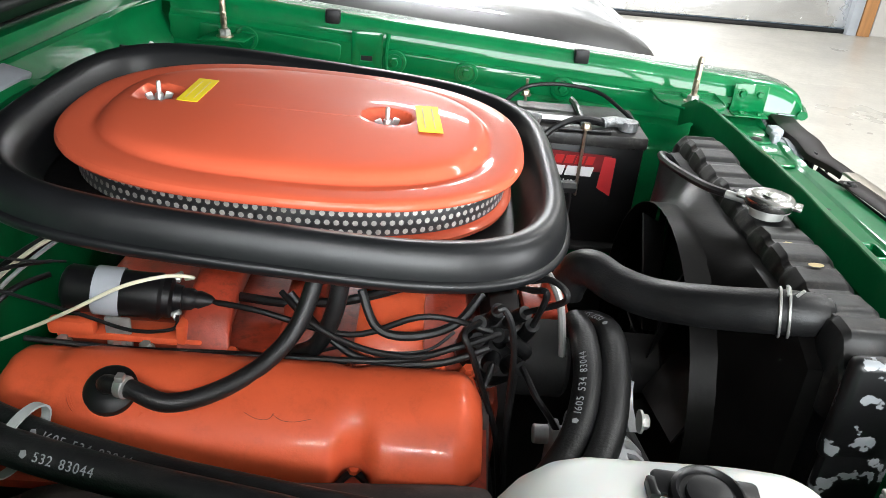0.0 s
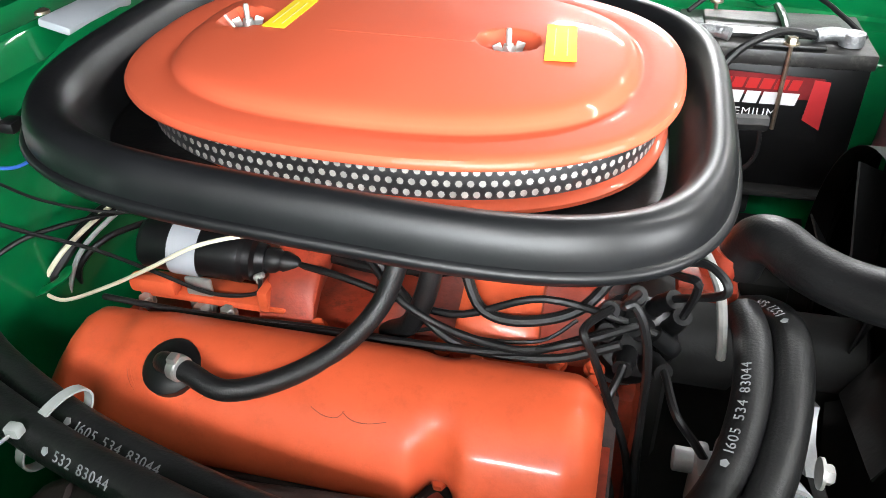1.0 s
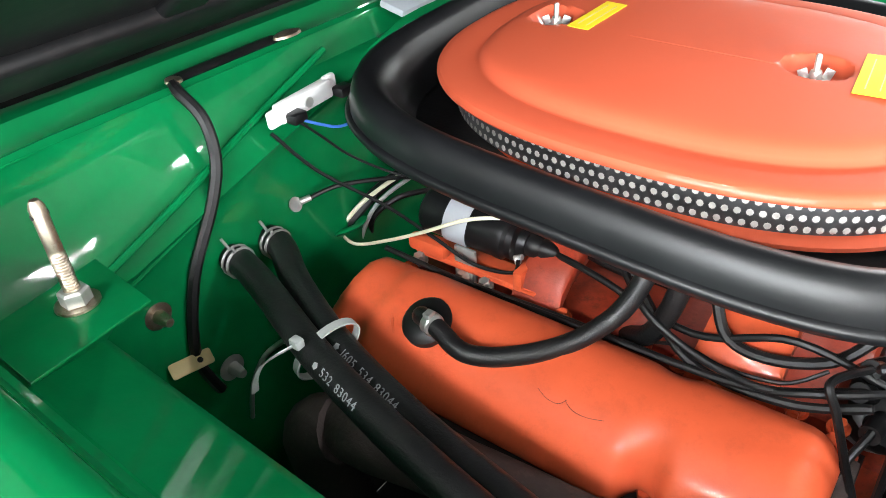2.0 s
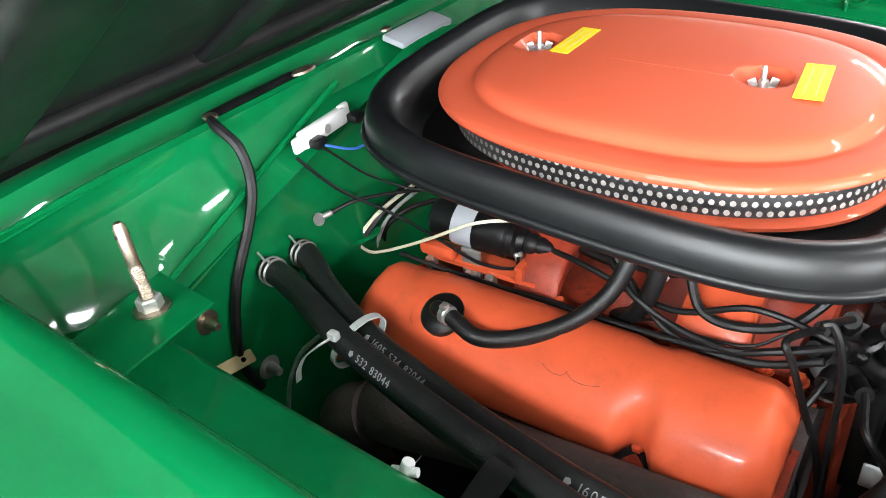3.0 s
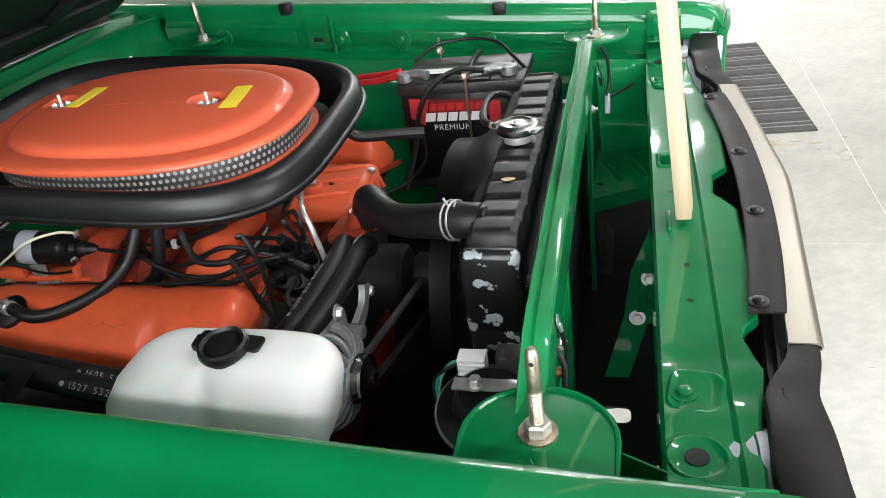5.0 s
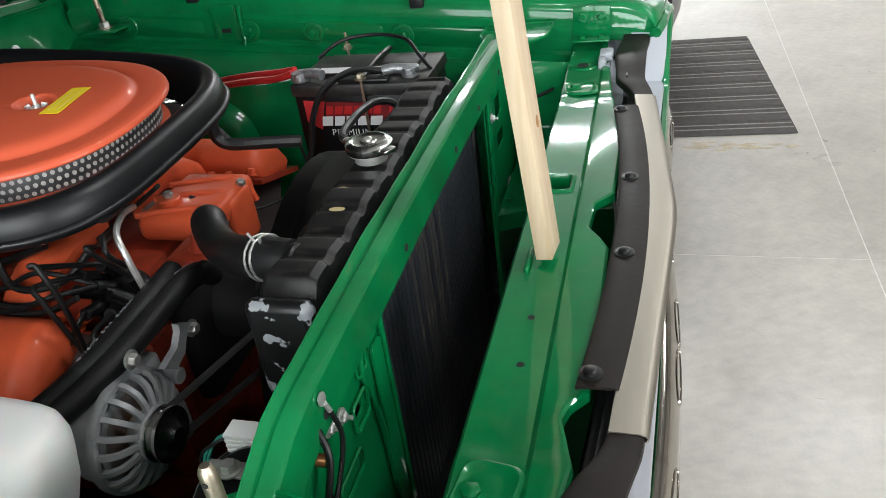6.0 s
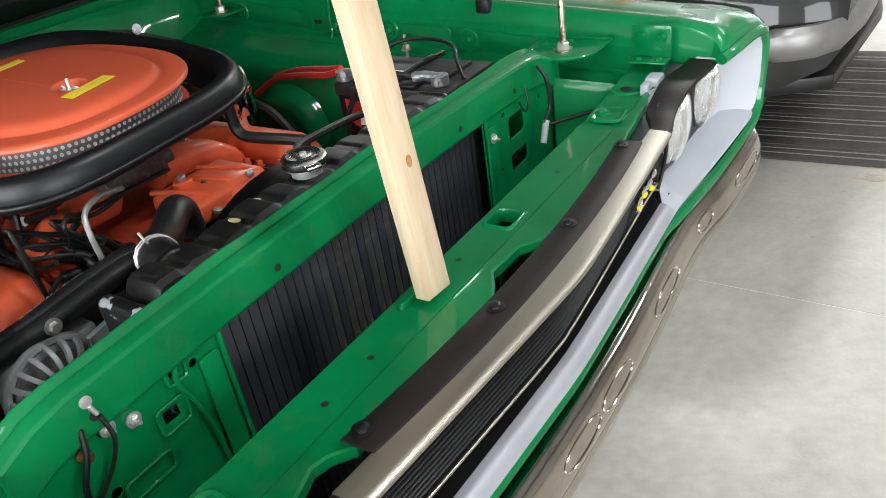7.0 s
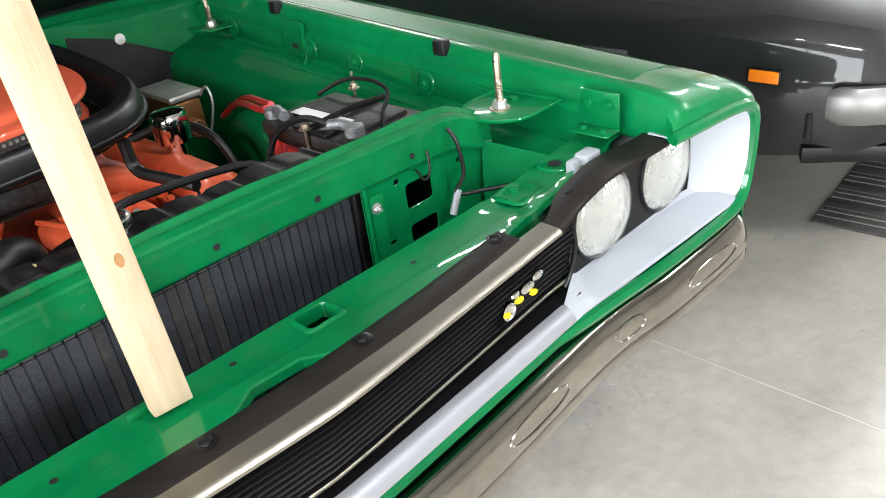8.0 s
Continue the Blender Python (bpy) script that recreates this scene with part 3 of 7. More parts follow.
    for dx in (-0.018, 0.02):
        bolt_on(br, (0.787 + dx, s * 0.684, 0.945), (0, -s, 0), 0.0075, 0.007, 0.011)
        bolt_on(br, (0.787 + dx, s * 0.665, 0.9065), (0, 0, 1), 0.006, 0.005)
    # hood pin plates with threaded pins
    bm = bmesh.new()
    pts = [(0.070 * math.cos(q), 0.066 * math.sin(q)) for q in frange(math.pi, 2 * math.pi, 15)] + [(0.070, 0.07), (-0.070, 0.07)]
    if s < 0:
        pts = [(x, -y) for x, y in pts][::-1]
    slab(bm, pts, 0.004, pose(0.640, s * 0.618, 0.937), 0.0015)
    tube(bm, [(0.640 + x * 0.985, s * 0.618 + y * 0.985, 0.937) for x, y in pts], 0.0028, 6, 1, True)
    pl = part("pin_plate", bm, GREEN, car)
    pin(pl, (0.640, s * 0.612, 0.937), 0.0)
    bolt_on(pl, (0.634, s * 0.655, 0.937), (0, 0, 1), 0.008, 0.006, mat=GREEN)
    ry = 0.583 if s < 0 else 0.655
    bm = bmesh.new()
    slab(bm, [(-0.028, -0.068), (0.058, -0.070), (0.048, 0.036), (-0.045, 0.044)] if s < 0 else [(-0.045, -0.044), (0.048, -0.036), (0.058, 0.042), (-0.028, 0.042)], 0.003, pose(-0.337, s * ry, 0.982), 0.001)
    pl = part("pin_plate", bm, GREEN_DULL, car)
    pin(pl, (-0.335, s * ry, 0.982), -2.0)
    # closing sheet from the rear plate down to the apron
    bm = bmesh.new()
    plate(bm, [[(-0.300, s * 0.640, 0.980), (-0.310, s * 0.560, 0.980)], [(-0.345, s * 0.640, 0.93), (-0.352, s * 0.562, 0.93)], [(-0.385, s * 0.636, 0.885), (-0.395, s * 0.566, 0.885)]], 0.002)
    if s < 0:
        part("gusset", bm, GREEN_DULL, car)


def pin(parent, p, lean):
    m = Matrix.Translation(p) @ pose(0, 0, 0, 0, lean, 0)
    bm = bmesh.new()
    prof = [(0.0065, 0)]
    for k in range(16):
        prof += [(0.0068, 0.010 + 0.0025 * k), (0.0060, 0.01125 + 0.0025 * k)]
    prof += [(0.0063, 0.052), (0.0063, 0.088), (0.005, 0.092), (0.0035, 0.0945)]
    lathe(bm, prof, m, 14)
    st = part("hood_pin", bm, RUSTY_STEEL, parent, "threaded steel hood pin")
    bm = bmesh.new()
    lathe(bm, [(0.018, 0), (0.018, 0.0022)], m, 24)
    part("washer", bm, RUSTY_STEEL, st)
    bm = bmesh.new()
    lathe(bm, [(0.0125, 0.0025), (0.0125, 0.013), (0.0105, 0.015)], m, 6)
    part("nut", bm, STEEL, st)
    bm = bmesh.new()
    lathe(bm, [(0.0022, -0.0067), (0.0022, 0.0067)], m @ pose(0, 0, 0.082, 90, 0, 0), 8)
    part("pin_hole", bm, SHADOW_METAL, st)


fender(1)
fender(-1)


def firewall():
    rows = []
    for y in frange(-0.70, 0.72, 49):
        a = abs(y)
        k = min(max((0.50 - a) / 0.46, 0), 1)
        zc = 0.915 + 0.125 * k
        bul = 0.012 * math.exp(-((a - 0.22) / 0.10) ** 2)
        rows.append([(-0.43, y, 0.45), (-0.43 + bul * 0.4, y, 0.60), (-0.432 + bul, y, 0.72), (-0.43 + bul, y, 0.80), (-0.43, y, zc - 0.03), (-0.431, y, zc - 0.008), (-0.426, y, zc),
                     (-0.434, y, zc + 0.006), (-0.455 - 0.03 * (1 - k), y, 1.010 + 0.012 * k), (-0.474 - 0.01 * (1 - k), y, 1.040), (-0.480, y, 1.050)])
    bm = bmesh.new()
    plate(bm, rows, 0.002)
    fw = part("firewall", bm, GREEN_DULL, car, "green firewall with a slanting pressed crease", own=(0, 0, 0))
    for pts in ([(-0.53, 0.925), (-0.42, 0.962), (-0.30, 1.003), (-0.18, 1.040)], [(-0.50, 0.905), (-0.36, 0.950), (-0.26, 0.978)]):
        bm = bmesh.new()
        tube(bm, [(-0.4305 - 0.020 * max(0, (z - 0.95) / 0.09), y, z) for y, z in pts], 0.0042, 8, 4)
        part("pressed_crease", bm, GREEN_DULL, fw)
    for y, z, r, mt in ((-0.418, 0.735, 0.017, STEEL), (-0.482, 0.857, 0.016, RUSTY_STEEL), (-0.07, 1.018, 0.010, STEEL)):
        bm = bmesh.new()
        lathe(bm, [(r, 0), (r, 0.002), (r * 0.5, 0.003), (r * 0.45, 0.012), (r * 0.3, 0.022)], pose(-0.430 if z < 1 else -0.452, y, z, 0, 90, 0), 20)
        part("stud_nut", bm, mt, fw)
    # dark insulation pad low on the driver's side, with plastic studs
    bm = bmesh.new()
    slab(bm, [(0.33, 0.76), (0.42, 0.78), (0.60, 0.85), (0.605, 0.915), (0.43, 1.002), (0.33, 1.03)], 0.006, Matrix(((0, 0, 1, -0.416), (1, 0, 0, 0), (0, 1, 0, 0), (0, 0, 0, 1))), 0.002)
    pad = part("insulation_pad", bm, SHADOW_METAL, fw, "black insulation pad")
    for y, z in ((0.452, 0.996), (0.617, 0.912)):
        bm = bmesh.new()
        lathe(bm, [(0.013, 0), (0.013, 0.003), (0.006, 0.008)], pose(-0.4155 if y < 0.6 else -0.426, y, z, 0, 90, 0), 16)
        part("push_stud", bm, LABEL_WHITE, pad)
    # cowl: folded lip, channel, and upper deck below the windscreen
    rows = []
    for y in frange(-0.70, 0.70, 29):
        dip = 0.012 * max(0, (abs(y) - 0.52) / 0.18)
        rows.append([(x, y, z - dip) for x, z in ((-0.478, 1.049), (-0.486, 1.054), (-0.494, 1.052), (-0.500, 1.038), (-0.520, 1.036), (-0.527, 1.050), (-0.536, 1.062),
                                                 (-0.560, 1.066), (-0.578, 1.060), (-0.60, 1.03), (-0.95, 1.02))])
    bm = bmesh.new()
    plate(bm, rows, 0.002)
    cw = part("cowl", bm, GREEN, car, "green cowl panel with a folded lip", own=(0, 0, 0))
    bm = bmesh.new()
    tube(bm, [(-0.503, y, 1.047) for y in (-0.350, -0.30, -0.25, -0.205)], 0.0145, 12, 3, flat=0.62)
    part("seal_strip", bm, RUBBER, cw, "black rubber cowl seal strip")
    for y in (-0.355, -0.195, -0.02):
        bm = bmesh.new()
        lathe(bm, [(0.013, 0), (0.012, 0.003), (0.006, 0.005)], pose(-0.492, y, 1.055) @ Matrix.Diagonal((0.8, 1.6 if y > -0.3 else 0.7, 1, 1) if y < -0.1 else (0.6, 0.8, 1, 1)), 18)
        part("clip", bm, RUSTY_STEEL, cw, "worn steel clip")
    bm = bmesh.new()
    rows = [[(-0.585 - 0.55 * k, y, 1.055 + 0.36 * k) for y in frange(-0.66, 0.66, 9)] for k in (0, 0.5, 1)]
    plate(bm, rows, 0.006)
    part("windscreen", bm, HOOD_BLACK, car, "dark tinted windscreen glass")
    # cabin behind the screen
    bm = bmesh.new()
    box(bm, (-2.6, 0, 0.66), (3.0, 1.86, 0.74), 0.10, seg=3)
    box(bm, (-2.55, 0, 1.22), (2.3, 1.5, 0.46), 0.15, seg=3)
    part("body", bm, GREEN, car, "green car body")


firewall()


def hood():
    m = Matrix.Translation((-0.575, 0, 1.078)) @ pose(0, 0, 0, 0, -31, 0)
    h = thing("hood", (-0.575, 0, 1.078), "open hood with a black underside, propped up by a stick", "hood")
    bm = bmesh.new()
    box(bm, (0.66, 0, 0.022), (1.36, 1.38, 0.012), 0.005, m)
    part("outer_panel", bm, GREEN, h, "green outer skin")
    bm = bmesh.new()
    box(bm, (0.66, 0, 0.008), (1.33, 1.34, 0.014), 0.006, m)
    part("inner_panel", bm, HOOD_BLACK, h, "black painted underside")
    for c, s in (((0.06, 0, -0.004), (0.10, 1.30, 0.022)), ((1.27, 0, -0.004), (0.10, 1.30, 0.022)), ((0.66, 0.62, -0.004), (1.2, 0.09, 0.022)),
                 ((0.66, -0.62, -0.004), (1.2, 0.09, 0.022)), ((0.30, 0.33, -0.003), (0.5, 0.06, 0.018)), ((0.30, -0.33, -0.003), (0.5, 0.06, 0.018))):
        bm = bmesh.new()
        box(bm, c, s, 0.009, m, 3)
        part("rib", bm, HOOD_BLACK, h)


hood()


def support():
    """Radiator yoke: crossbar, front sheets either side of the core, and lower cross sheet."""
    bm = bmesh.new()
    def bz(y):
        a = abs(y)
        return 0.981 - 0.012 * (a / 0.5) ** 2 - 0.38 * max(0, a - 0.50)
    rows = []
    for y in frange(-0.615, 0.58, 36):
        z = bz(y)
        g = 0.005 * math.exp(-((y + 0.05) / 0.22) ** 4)
        w = 0.0012 * math.sin(19 * y) + 0.0008 * math.sin(47 * y + 1)
        e = 0.006 * max(0.0, (y - 0.30) / 0.25)
        rows.append([(0.616 - e, y, z - 0.040), (0.6155 - e, y, z + 0.005 + w), (0.6165 - e, y, z + 0.0068 + w), (0.6182 - e, y, z + 0.0062 + w), (0.6196 - e, y, z + 0.0035 + w), (0.6215 - e, y, z - 0.0005 - g), (0.6232 - e, y, z - 0.0030 - g), (0.6250 - e, y, z - 0.0028 - g * 0.5),
                     (0.6270, y, z - 0.0015), (0.6360, y, z - 0.0035), (0.6400, y, z - 0.0055), (0.6422, y, z - 0.0095), (0.6450, y, z - 0.050), (0.6448, y, z - 0.0555), (0.6425, y, z - 0.0595), (0.634, y, z - 0.061)])
    plate(bm, rows, 0.002)
    y_ = part("radiator_yoke", bm, GREEN_WORN, car, "green radiator crossbar", angle=24, own=(0, 0, 0))
    holes_far = [rounded(0.384, 0.846, 0.441, 0.888, 0.008), rounded(0.384, 0.787, 0.445, 0.818, 0.007), rounded(0.363, 0.896, 0.374, 0.905, 0.002), circle(0.505, 0.885, 0.006, 10), rounded(0.332, 0.803, 0.352, 0.810, 0.002)]
    holes_near = [rounded(-0.395, 0.855, -0.374, 0.873, 0.003), rounded(-0.372, 0.902, -0.358, 0.914, 0.003), circle(-0.455, 0.905, 0.008, 12), circle(-0.34, 0.90, 0.006, 10), circle(-0.47, 0.83, 0.007, 12)]
    M = Matrix(((0, 0, 1, 0.636), (1, 0, 0, 0), (0, 1, 0, 0), (0, 0, 0, 1)))
    for name, out, holes in (("side_sheet", [(0.300, 0.40), (0.55, 0.40), (0.565, 0.90), (0.53, 0.918), (0.30, 0.926)], holes_far),
                             ("side_sheet", [(-0.300, 0.40), (-0.300, 0.926), (-0.54, 0.916), (-0.60, 0.89), (-0.60, 0.40)], holes_near)):
        bm = bmesh.new()
        slab(bm, out, 0.003, M, 0, holes)
        part(name, bm, GREEN_DULL, y_)
    for s in (-1, 1):
        bm = bmesh.new()
        tube(bm, [(0.640, s * 0.302, 0.922), (0.641, s * 0.303, 0.8), (0.640, s * 0.300, 0.66), (0.640, s * 0.300, 0.45)], 0.0035, 8, 4)
        part("core_edge", bm, GREEN_DULL, y_)
        bm = bmesh.new()
        slab(bm, rounded(-0.014, -0.14, 0.014, 0.12, 0.006), 0.005, M @ pose(s * 0.322, 0.78, 0.0055), 0.002)
        part("pressed_panel", bm, GREEN_DULL, y_)
    # pressings of the near sheet: a long bead, two dimples round holes, and a lozenge
    bm = bmesh.new()
    tube(bm, [(0.6395, -0.364, 0.915), (0.640, -0.368, 0.893), (0.640, -0.356, 0.86), (0.640, -0.345, 0.80), (0.640, -0.34, 0.70)], 0.0035, 8, 4)
    part("pressed_bead", bm, GREEN_DULL, y_)
    for cy, cz, w, h in ((-0.384, 0.864, 0.019, 0.016), (-0.365, 0.908, 0.013, 0.012), (-0.432, 0.820, 0.030, 0.012)):
        bm = bmesh.new()
        tube(bm, [(0.6393, cy + v, cz + u) for v, u in rounded(-w, -h, w, h, 0.006, 3)], 0.0022, 6, 1, True)
        part("pressed_dimple", bm, GREEN_DULL, y_)
    bm = bmesh.new()
    lathe(bm, [(0.0065, 0), (0.0065, 0.0015), (0.003, 0.002)], pose(0.6445, -0.462, 0.950, 0, 84, 0), 14)
    rod(bm, (0.646, -0.461, 0.945), (0.648, -0.458, 0.933), 0.0026)
    part("ring_terminal", bm, STEEL, y_, "crimped ring terminal")
    bm = bmesh.new()
    tube(bm, [(0.648, -0.457, 0.93), (0.652, -0.455, 0.90), (0.650, -0.47, 0.87), (0.648, -0.50, 0.84)], 0.0025, 6, 5)
    part("ground_lead", bm, RUBBER, y_)
    bm = bmesh.new()
    rod(bm, (0.638, -0.485, 0.90), (0.650, -0.482, 0.897), 0.006)
    part("copper_stub", bm, BRONZE, y_)
    for p in ((0.638, -0.452, 0.905), (0.638, -0.425, 0.893), (0.643, 0.318, 0.880)):
        bm = bmesh.new()
        hexnut(bm, p, (p[0] + 0.006, p[1], p[2]), 0.0058, 0.009)
        lathe(bm, [(0.0025, 0), (0.0025, 0.012)], pose(*p, 0, 90, 0), 8)
        part("bolt", bm, STEEL, y_, "zinc bolt")
    for y in (-0.46, -0.2, 0.06, 0.22, 0.40):
        bm = bmesh.new()
        lathe(bm, [(0.005, 0), (0.005, 0.001)], pose(0.6445, y, bz(y) - 0.04, 0, 90, 0), 10)
        part("small_hole", bm, SHADOW_METAL, y_)
    bm = bmesh.new()
    box(bm, (0.605, 0, 0.37), (0.06, 1.22, 0.06), 0.012)
    part("lower_crossmember", bm, SHADOW_METAL, car, "dark lower crossmember")
    # upright strap and folded bracket that steady the latch panel
    bm = bmesh.new()
    plate(bm, [[(0.752, 0.016, 0.800), (0.792, 0.016, 0.800)], [(0.716, 0.018, 0.702), (0.765, 0.018, 0.702)], [(0.704, 0.018, 0.607), (0.748, 0.018, 0.607)], [(0.646, 0.018, 0.384), (0.692, 0.018, 0.394)]], 0.003)
    lb = part("latch_brace", bm, GREEN_DULL, car)
    # bracket behind the strap, with a pressed loop
    bm = bmesh.new()
    plate(bm, [[(0.742, 0.010, 0.730), (0.800, 0.010, 0.740)], [(0.730, 0.011, 0.660), (0.800, 0.011, 0.665)], [(0.722, 0.012, 0.598), (0.795, 0.012, 0.600)]], 0.003)
    wg = part("bracket_plate", bm, GREEN_DULL, lb)
    bm = bmesh.new()
    tube(bm, [(x, 0.0075, z) for x, z in ((0.800, 0.690), (0.765, 0.692), (0.745, 0.680), (0.738, 0.660), (0.746, 0.642), (0.770, 0.630), (0.797, 0.628))], 0.006, 8, 5)
    part("pressed_loop", bm, GREEN, wg)
    for p in ((0.747, 0.007, 0.694), (0.727, 0.008, 0.612)):
        bolt_on(lb, p, (0.0, -1, 0.2), 0.009, 0.008, 0.014, STEEL)
    # splash sheets between yoke and grille, both sides
    for s in (-1, 1):
        bm = bmesh.new()
        plate(bm, [[(0.64, s * 0.56, 0.90), (0.76, s * 0.60, 0.88)], [(0.645, s * 0.55, 0.80), (0.78, s * 0.585, 0.78)], [(0.65, s * 0.53, 0.66), (0.80, s * 0.56, 0.64)], [(0.65, s * 0.525, 0.60), (0.79, s * 0.55, 0.60)]], 0.002)
        part("splash_sheet", bm, GREEN, car)
    bm = bmesh.new()
    slab(bm, [(0.640, 0.305), (0.700, 0.335), (0.757, 0.365), (0.760, 0.560), (0.640, 0.560)], 0.004, pose(0, 0, 0.692), 0.001, [circle(0.652, 0.372, 0.007, 10)])
    plate(bm, [[(0.640, 0.305, 0.691), (0.640, 0.303, 0.660)], [(0.700, 0.335, 0.691), (0.700, 0.333, 0.660)], [(0.757, 0.365, 0.691), (0.757, 0.363, 0.660)]], 0.002)
    for pts in ([(0.658, 0.490, 0.6935), (0.676, 0.440, 0.6935), (0.696, 0.388, 0.6935)], [(0.706, 0.505, 0.6935), (0.728, 0.455, 0.6935), (0.748, 0.405, 0.6935)]):
        tube(bm, pts, 0.0075, 8, 4)
    part("lower_tray", bm, GREEN, car, "green tray with pressed ribs")


support()


def latch_panel():
    bm = bmesh.new()
    front = [(-0.66, 0.830), (-0.60, 0.833), (-0.52, 0.838), (-0.475, 0.846), (-0.44, 0.851), (-0.405, 0.842), (-0.385, 0.836), (-0.365, 0.842), (-0.345, 0.858), (-0.20, 0.862), (-0.085, 0.862),
             (-0.06, 0.850), (-0.035, 0.834), (0.03, 0.838), (0.06, 0.862), (0.073, 0.8622), (0.117, 0.863), (0.20, 0.864), (0.345, 0.860), (0.38, 0.848), (0.42, 0.842), (0.47, 0.836), (0.55, 0.830), (0.62, 0.822), (0.69, 0.806)]
    def lift(y):
        return 0.868 + 0.022 * max(0, (abs(y) - 0.45) / 0.25) ** 1.2
    ends = []
    for (ya, xa), (yb, xb) in zip(front, front[1:]):
        k = 4 if min(abs(ya), abs(yb)) > 0.34 and yb - ya > 0.03 else 1
        ends += [(ya + (yb - ya) * i / k, xa + (xb - xa) * i / k) for i in range(k)]
    ends.append(front[-1])
    rows = []
    for y, xf in ends:
        dent = 0.0016 * min(1, max(0, (abs(y) - 0.38) / 0.06))
        z = lift(y) + dent * math.sin(95 * y)
        rear = 0.752
        rows.append([(rear - 0.004, y, z - 0.055), (rear - 0.003, y, z - 0.004), (rear + 0.000, y, z), (rear + 0.012, y, z + dent * math.sin(70 * y + 1)), (rear + 0.024, y, z - dent * math.cos(120 * y)), (rear + 0.036, y, z + dent * math.cos(80 * y)), (rear + 0.048, y, z), (rear + 0.061, y, z), (rear + 0.0625, y, z + 0.0005), (rear + 0.067, y, z + 0.0042),
                     (rear + 0.0685, y, z + 0.0046), (xf - 0.002, y, z + 0.0050), (xf, y, z + 0.004), (xf + 0.0008, y, z - 0.006)])
    t = bmesh.new()
    skin(t, rows, caps=False, around=False)
    gone = [f for f in t.faces if 0.764 < f.calc_center_median().x < 0.800 and 0.073 < f.calc_center_median().y < 0.117]
    bmesh.ops.delete(t, geom=gone, context="FACES")
    bmesh.ops.recalc_face_normals(t, faces=t.faces[:])
    bmesh.ops.solidify(t, geom=t.faces[:], thickness=0.002)
    join(bm, t)
    p = part("latch_panel", bm, GREEN_PANEL, car, "green panel behind the grille, with holes and bolts", angle=18, own=(0, 0, 0))
    # pressed pocket with the latch opening
    bm = bmesh.new()
    hole = rounded(-0.0185, -0.0225, 0.0185, 0.0225, 0.007)
    rim = [[(x * k, y * k, z) for x, y in hole] for k, z in ((0.93, -0.016), (0.97, -0.006), (1.0, 0.0022), (1.06, 0.0046), (1.16, 0.0050), (1.28, 0.0036), (1.36, 0.0012))]
    skin(bm, rim, caps=False)
    bmesh.ops.transform(bm, matrix=pose(0.782, 0.095, 0.8684), verts=bm.verts[:])
    part("latch_pocket", bm, GREEN, p)
    for x, y in ((0.788, -0.228), (0.788, -0.308), (0.776, -0.02), (0.79, 0.25)):
        bm = bmesh.new()
        lathe(bm, [(0.0045, 0), (0.0045, 0.0008)], pose(x, y, 0.8692), 12)
        part("small_hole", bm, SHADOW_METAL, p)
    for s in (-1, 1):
        for y, big in ((0.475, True), (0.575, False)):
            z = lift(y) - 0.0008
            bm = bmesh.new()
            o = rounded(-0.020, -0.030, 0.030, 0.030, 0.014) if big else circle(0, 0, 0.026, 24)
            skin(bm, [[(px * k, py * k, h) for px, py in o] for k, h in ((1.16, 0.0), (1.10, 0.0022), (1.02, 0.0034), (0.93, 0.0024), (0.84, 0.0008), (0.6, 0.0006))])
            bmesh.ops.transform(bm, matrix=pose(0.778, s * y, z + 0.0030, 0, 0, 8 * s), verts=bm.verts[:])
            d = part("pressed_dish", bm, GREEN, p)
            if big:
                bolt_on(d, (0.772, s * (y + 0.004), z + 0.004), (0, 0, 1), 0.009, 0.006, 0.014, GREEN)
            else:
                bm = bmesh.new()
                lathe(bm, [(0.011, 0), (0.011, 0.001)], pose(0.778, s * y, z + 0.0042), 18)
                part("round_hole", bm, SHADOW_METAL, d)
    # seat of the prop stick: a small raised lip
    bm = bmesh.new()
    box(bm, (0.770, -0.118, 0.874), (0.006, 0.05, 0.010), 0.003)
    part("stick_lip", bm, GREEN, p)
    # dark seal strip with screws
    bm = bmesh.new()
    rows = [[(x, y, z) for x, z in ((0.846 + b, 0.884), (0.850 + b, 0.8865), (0.884 + b, 0.8865), (0.888 + b, 0.884))] for y, b in
            [(y, 0.024 * (1 - (y / 0.36) ** 2)) for y in frange(-0.352, 0.352, 25)]]
    plate(bm, rows, 0.003)
    st = part("seal_strip", bm, BROWN_TRIM, car, "dark brown plastic grille filler strip")
    for x, y in ((0.861, -0.333), (0.884, -0.114), (0.884, 0.084), (0.861, 0.333)):
        bm = bmesh.new()
        lathe(bm, [(0.012, 0), (0.012, 0.0012), (0.0075, 0.0018), (0.007, 0.0045), (0.0045, 0.006)], pose(x, y, 0.8865), 18)
        part("screw", bm, PLASTIC, st, "black flanged screw")


latch_panel()


def bow(y):
    """Forward bow of the grille line across the car."""
    return 0.032 * max(0.0, 1.04 - math.sqrt((y / 0.42) ** 2 + 0.004))


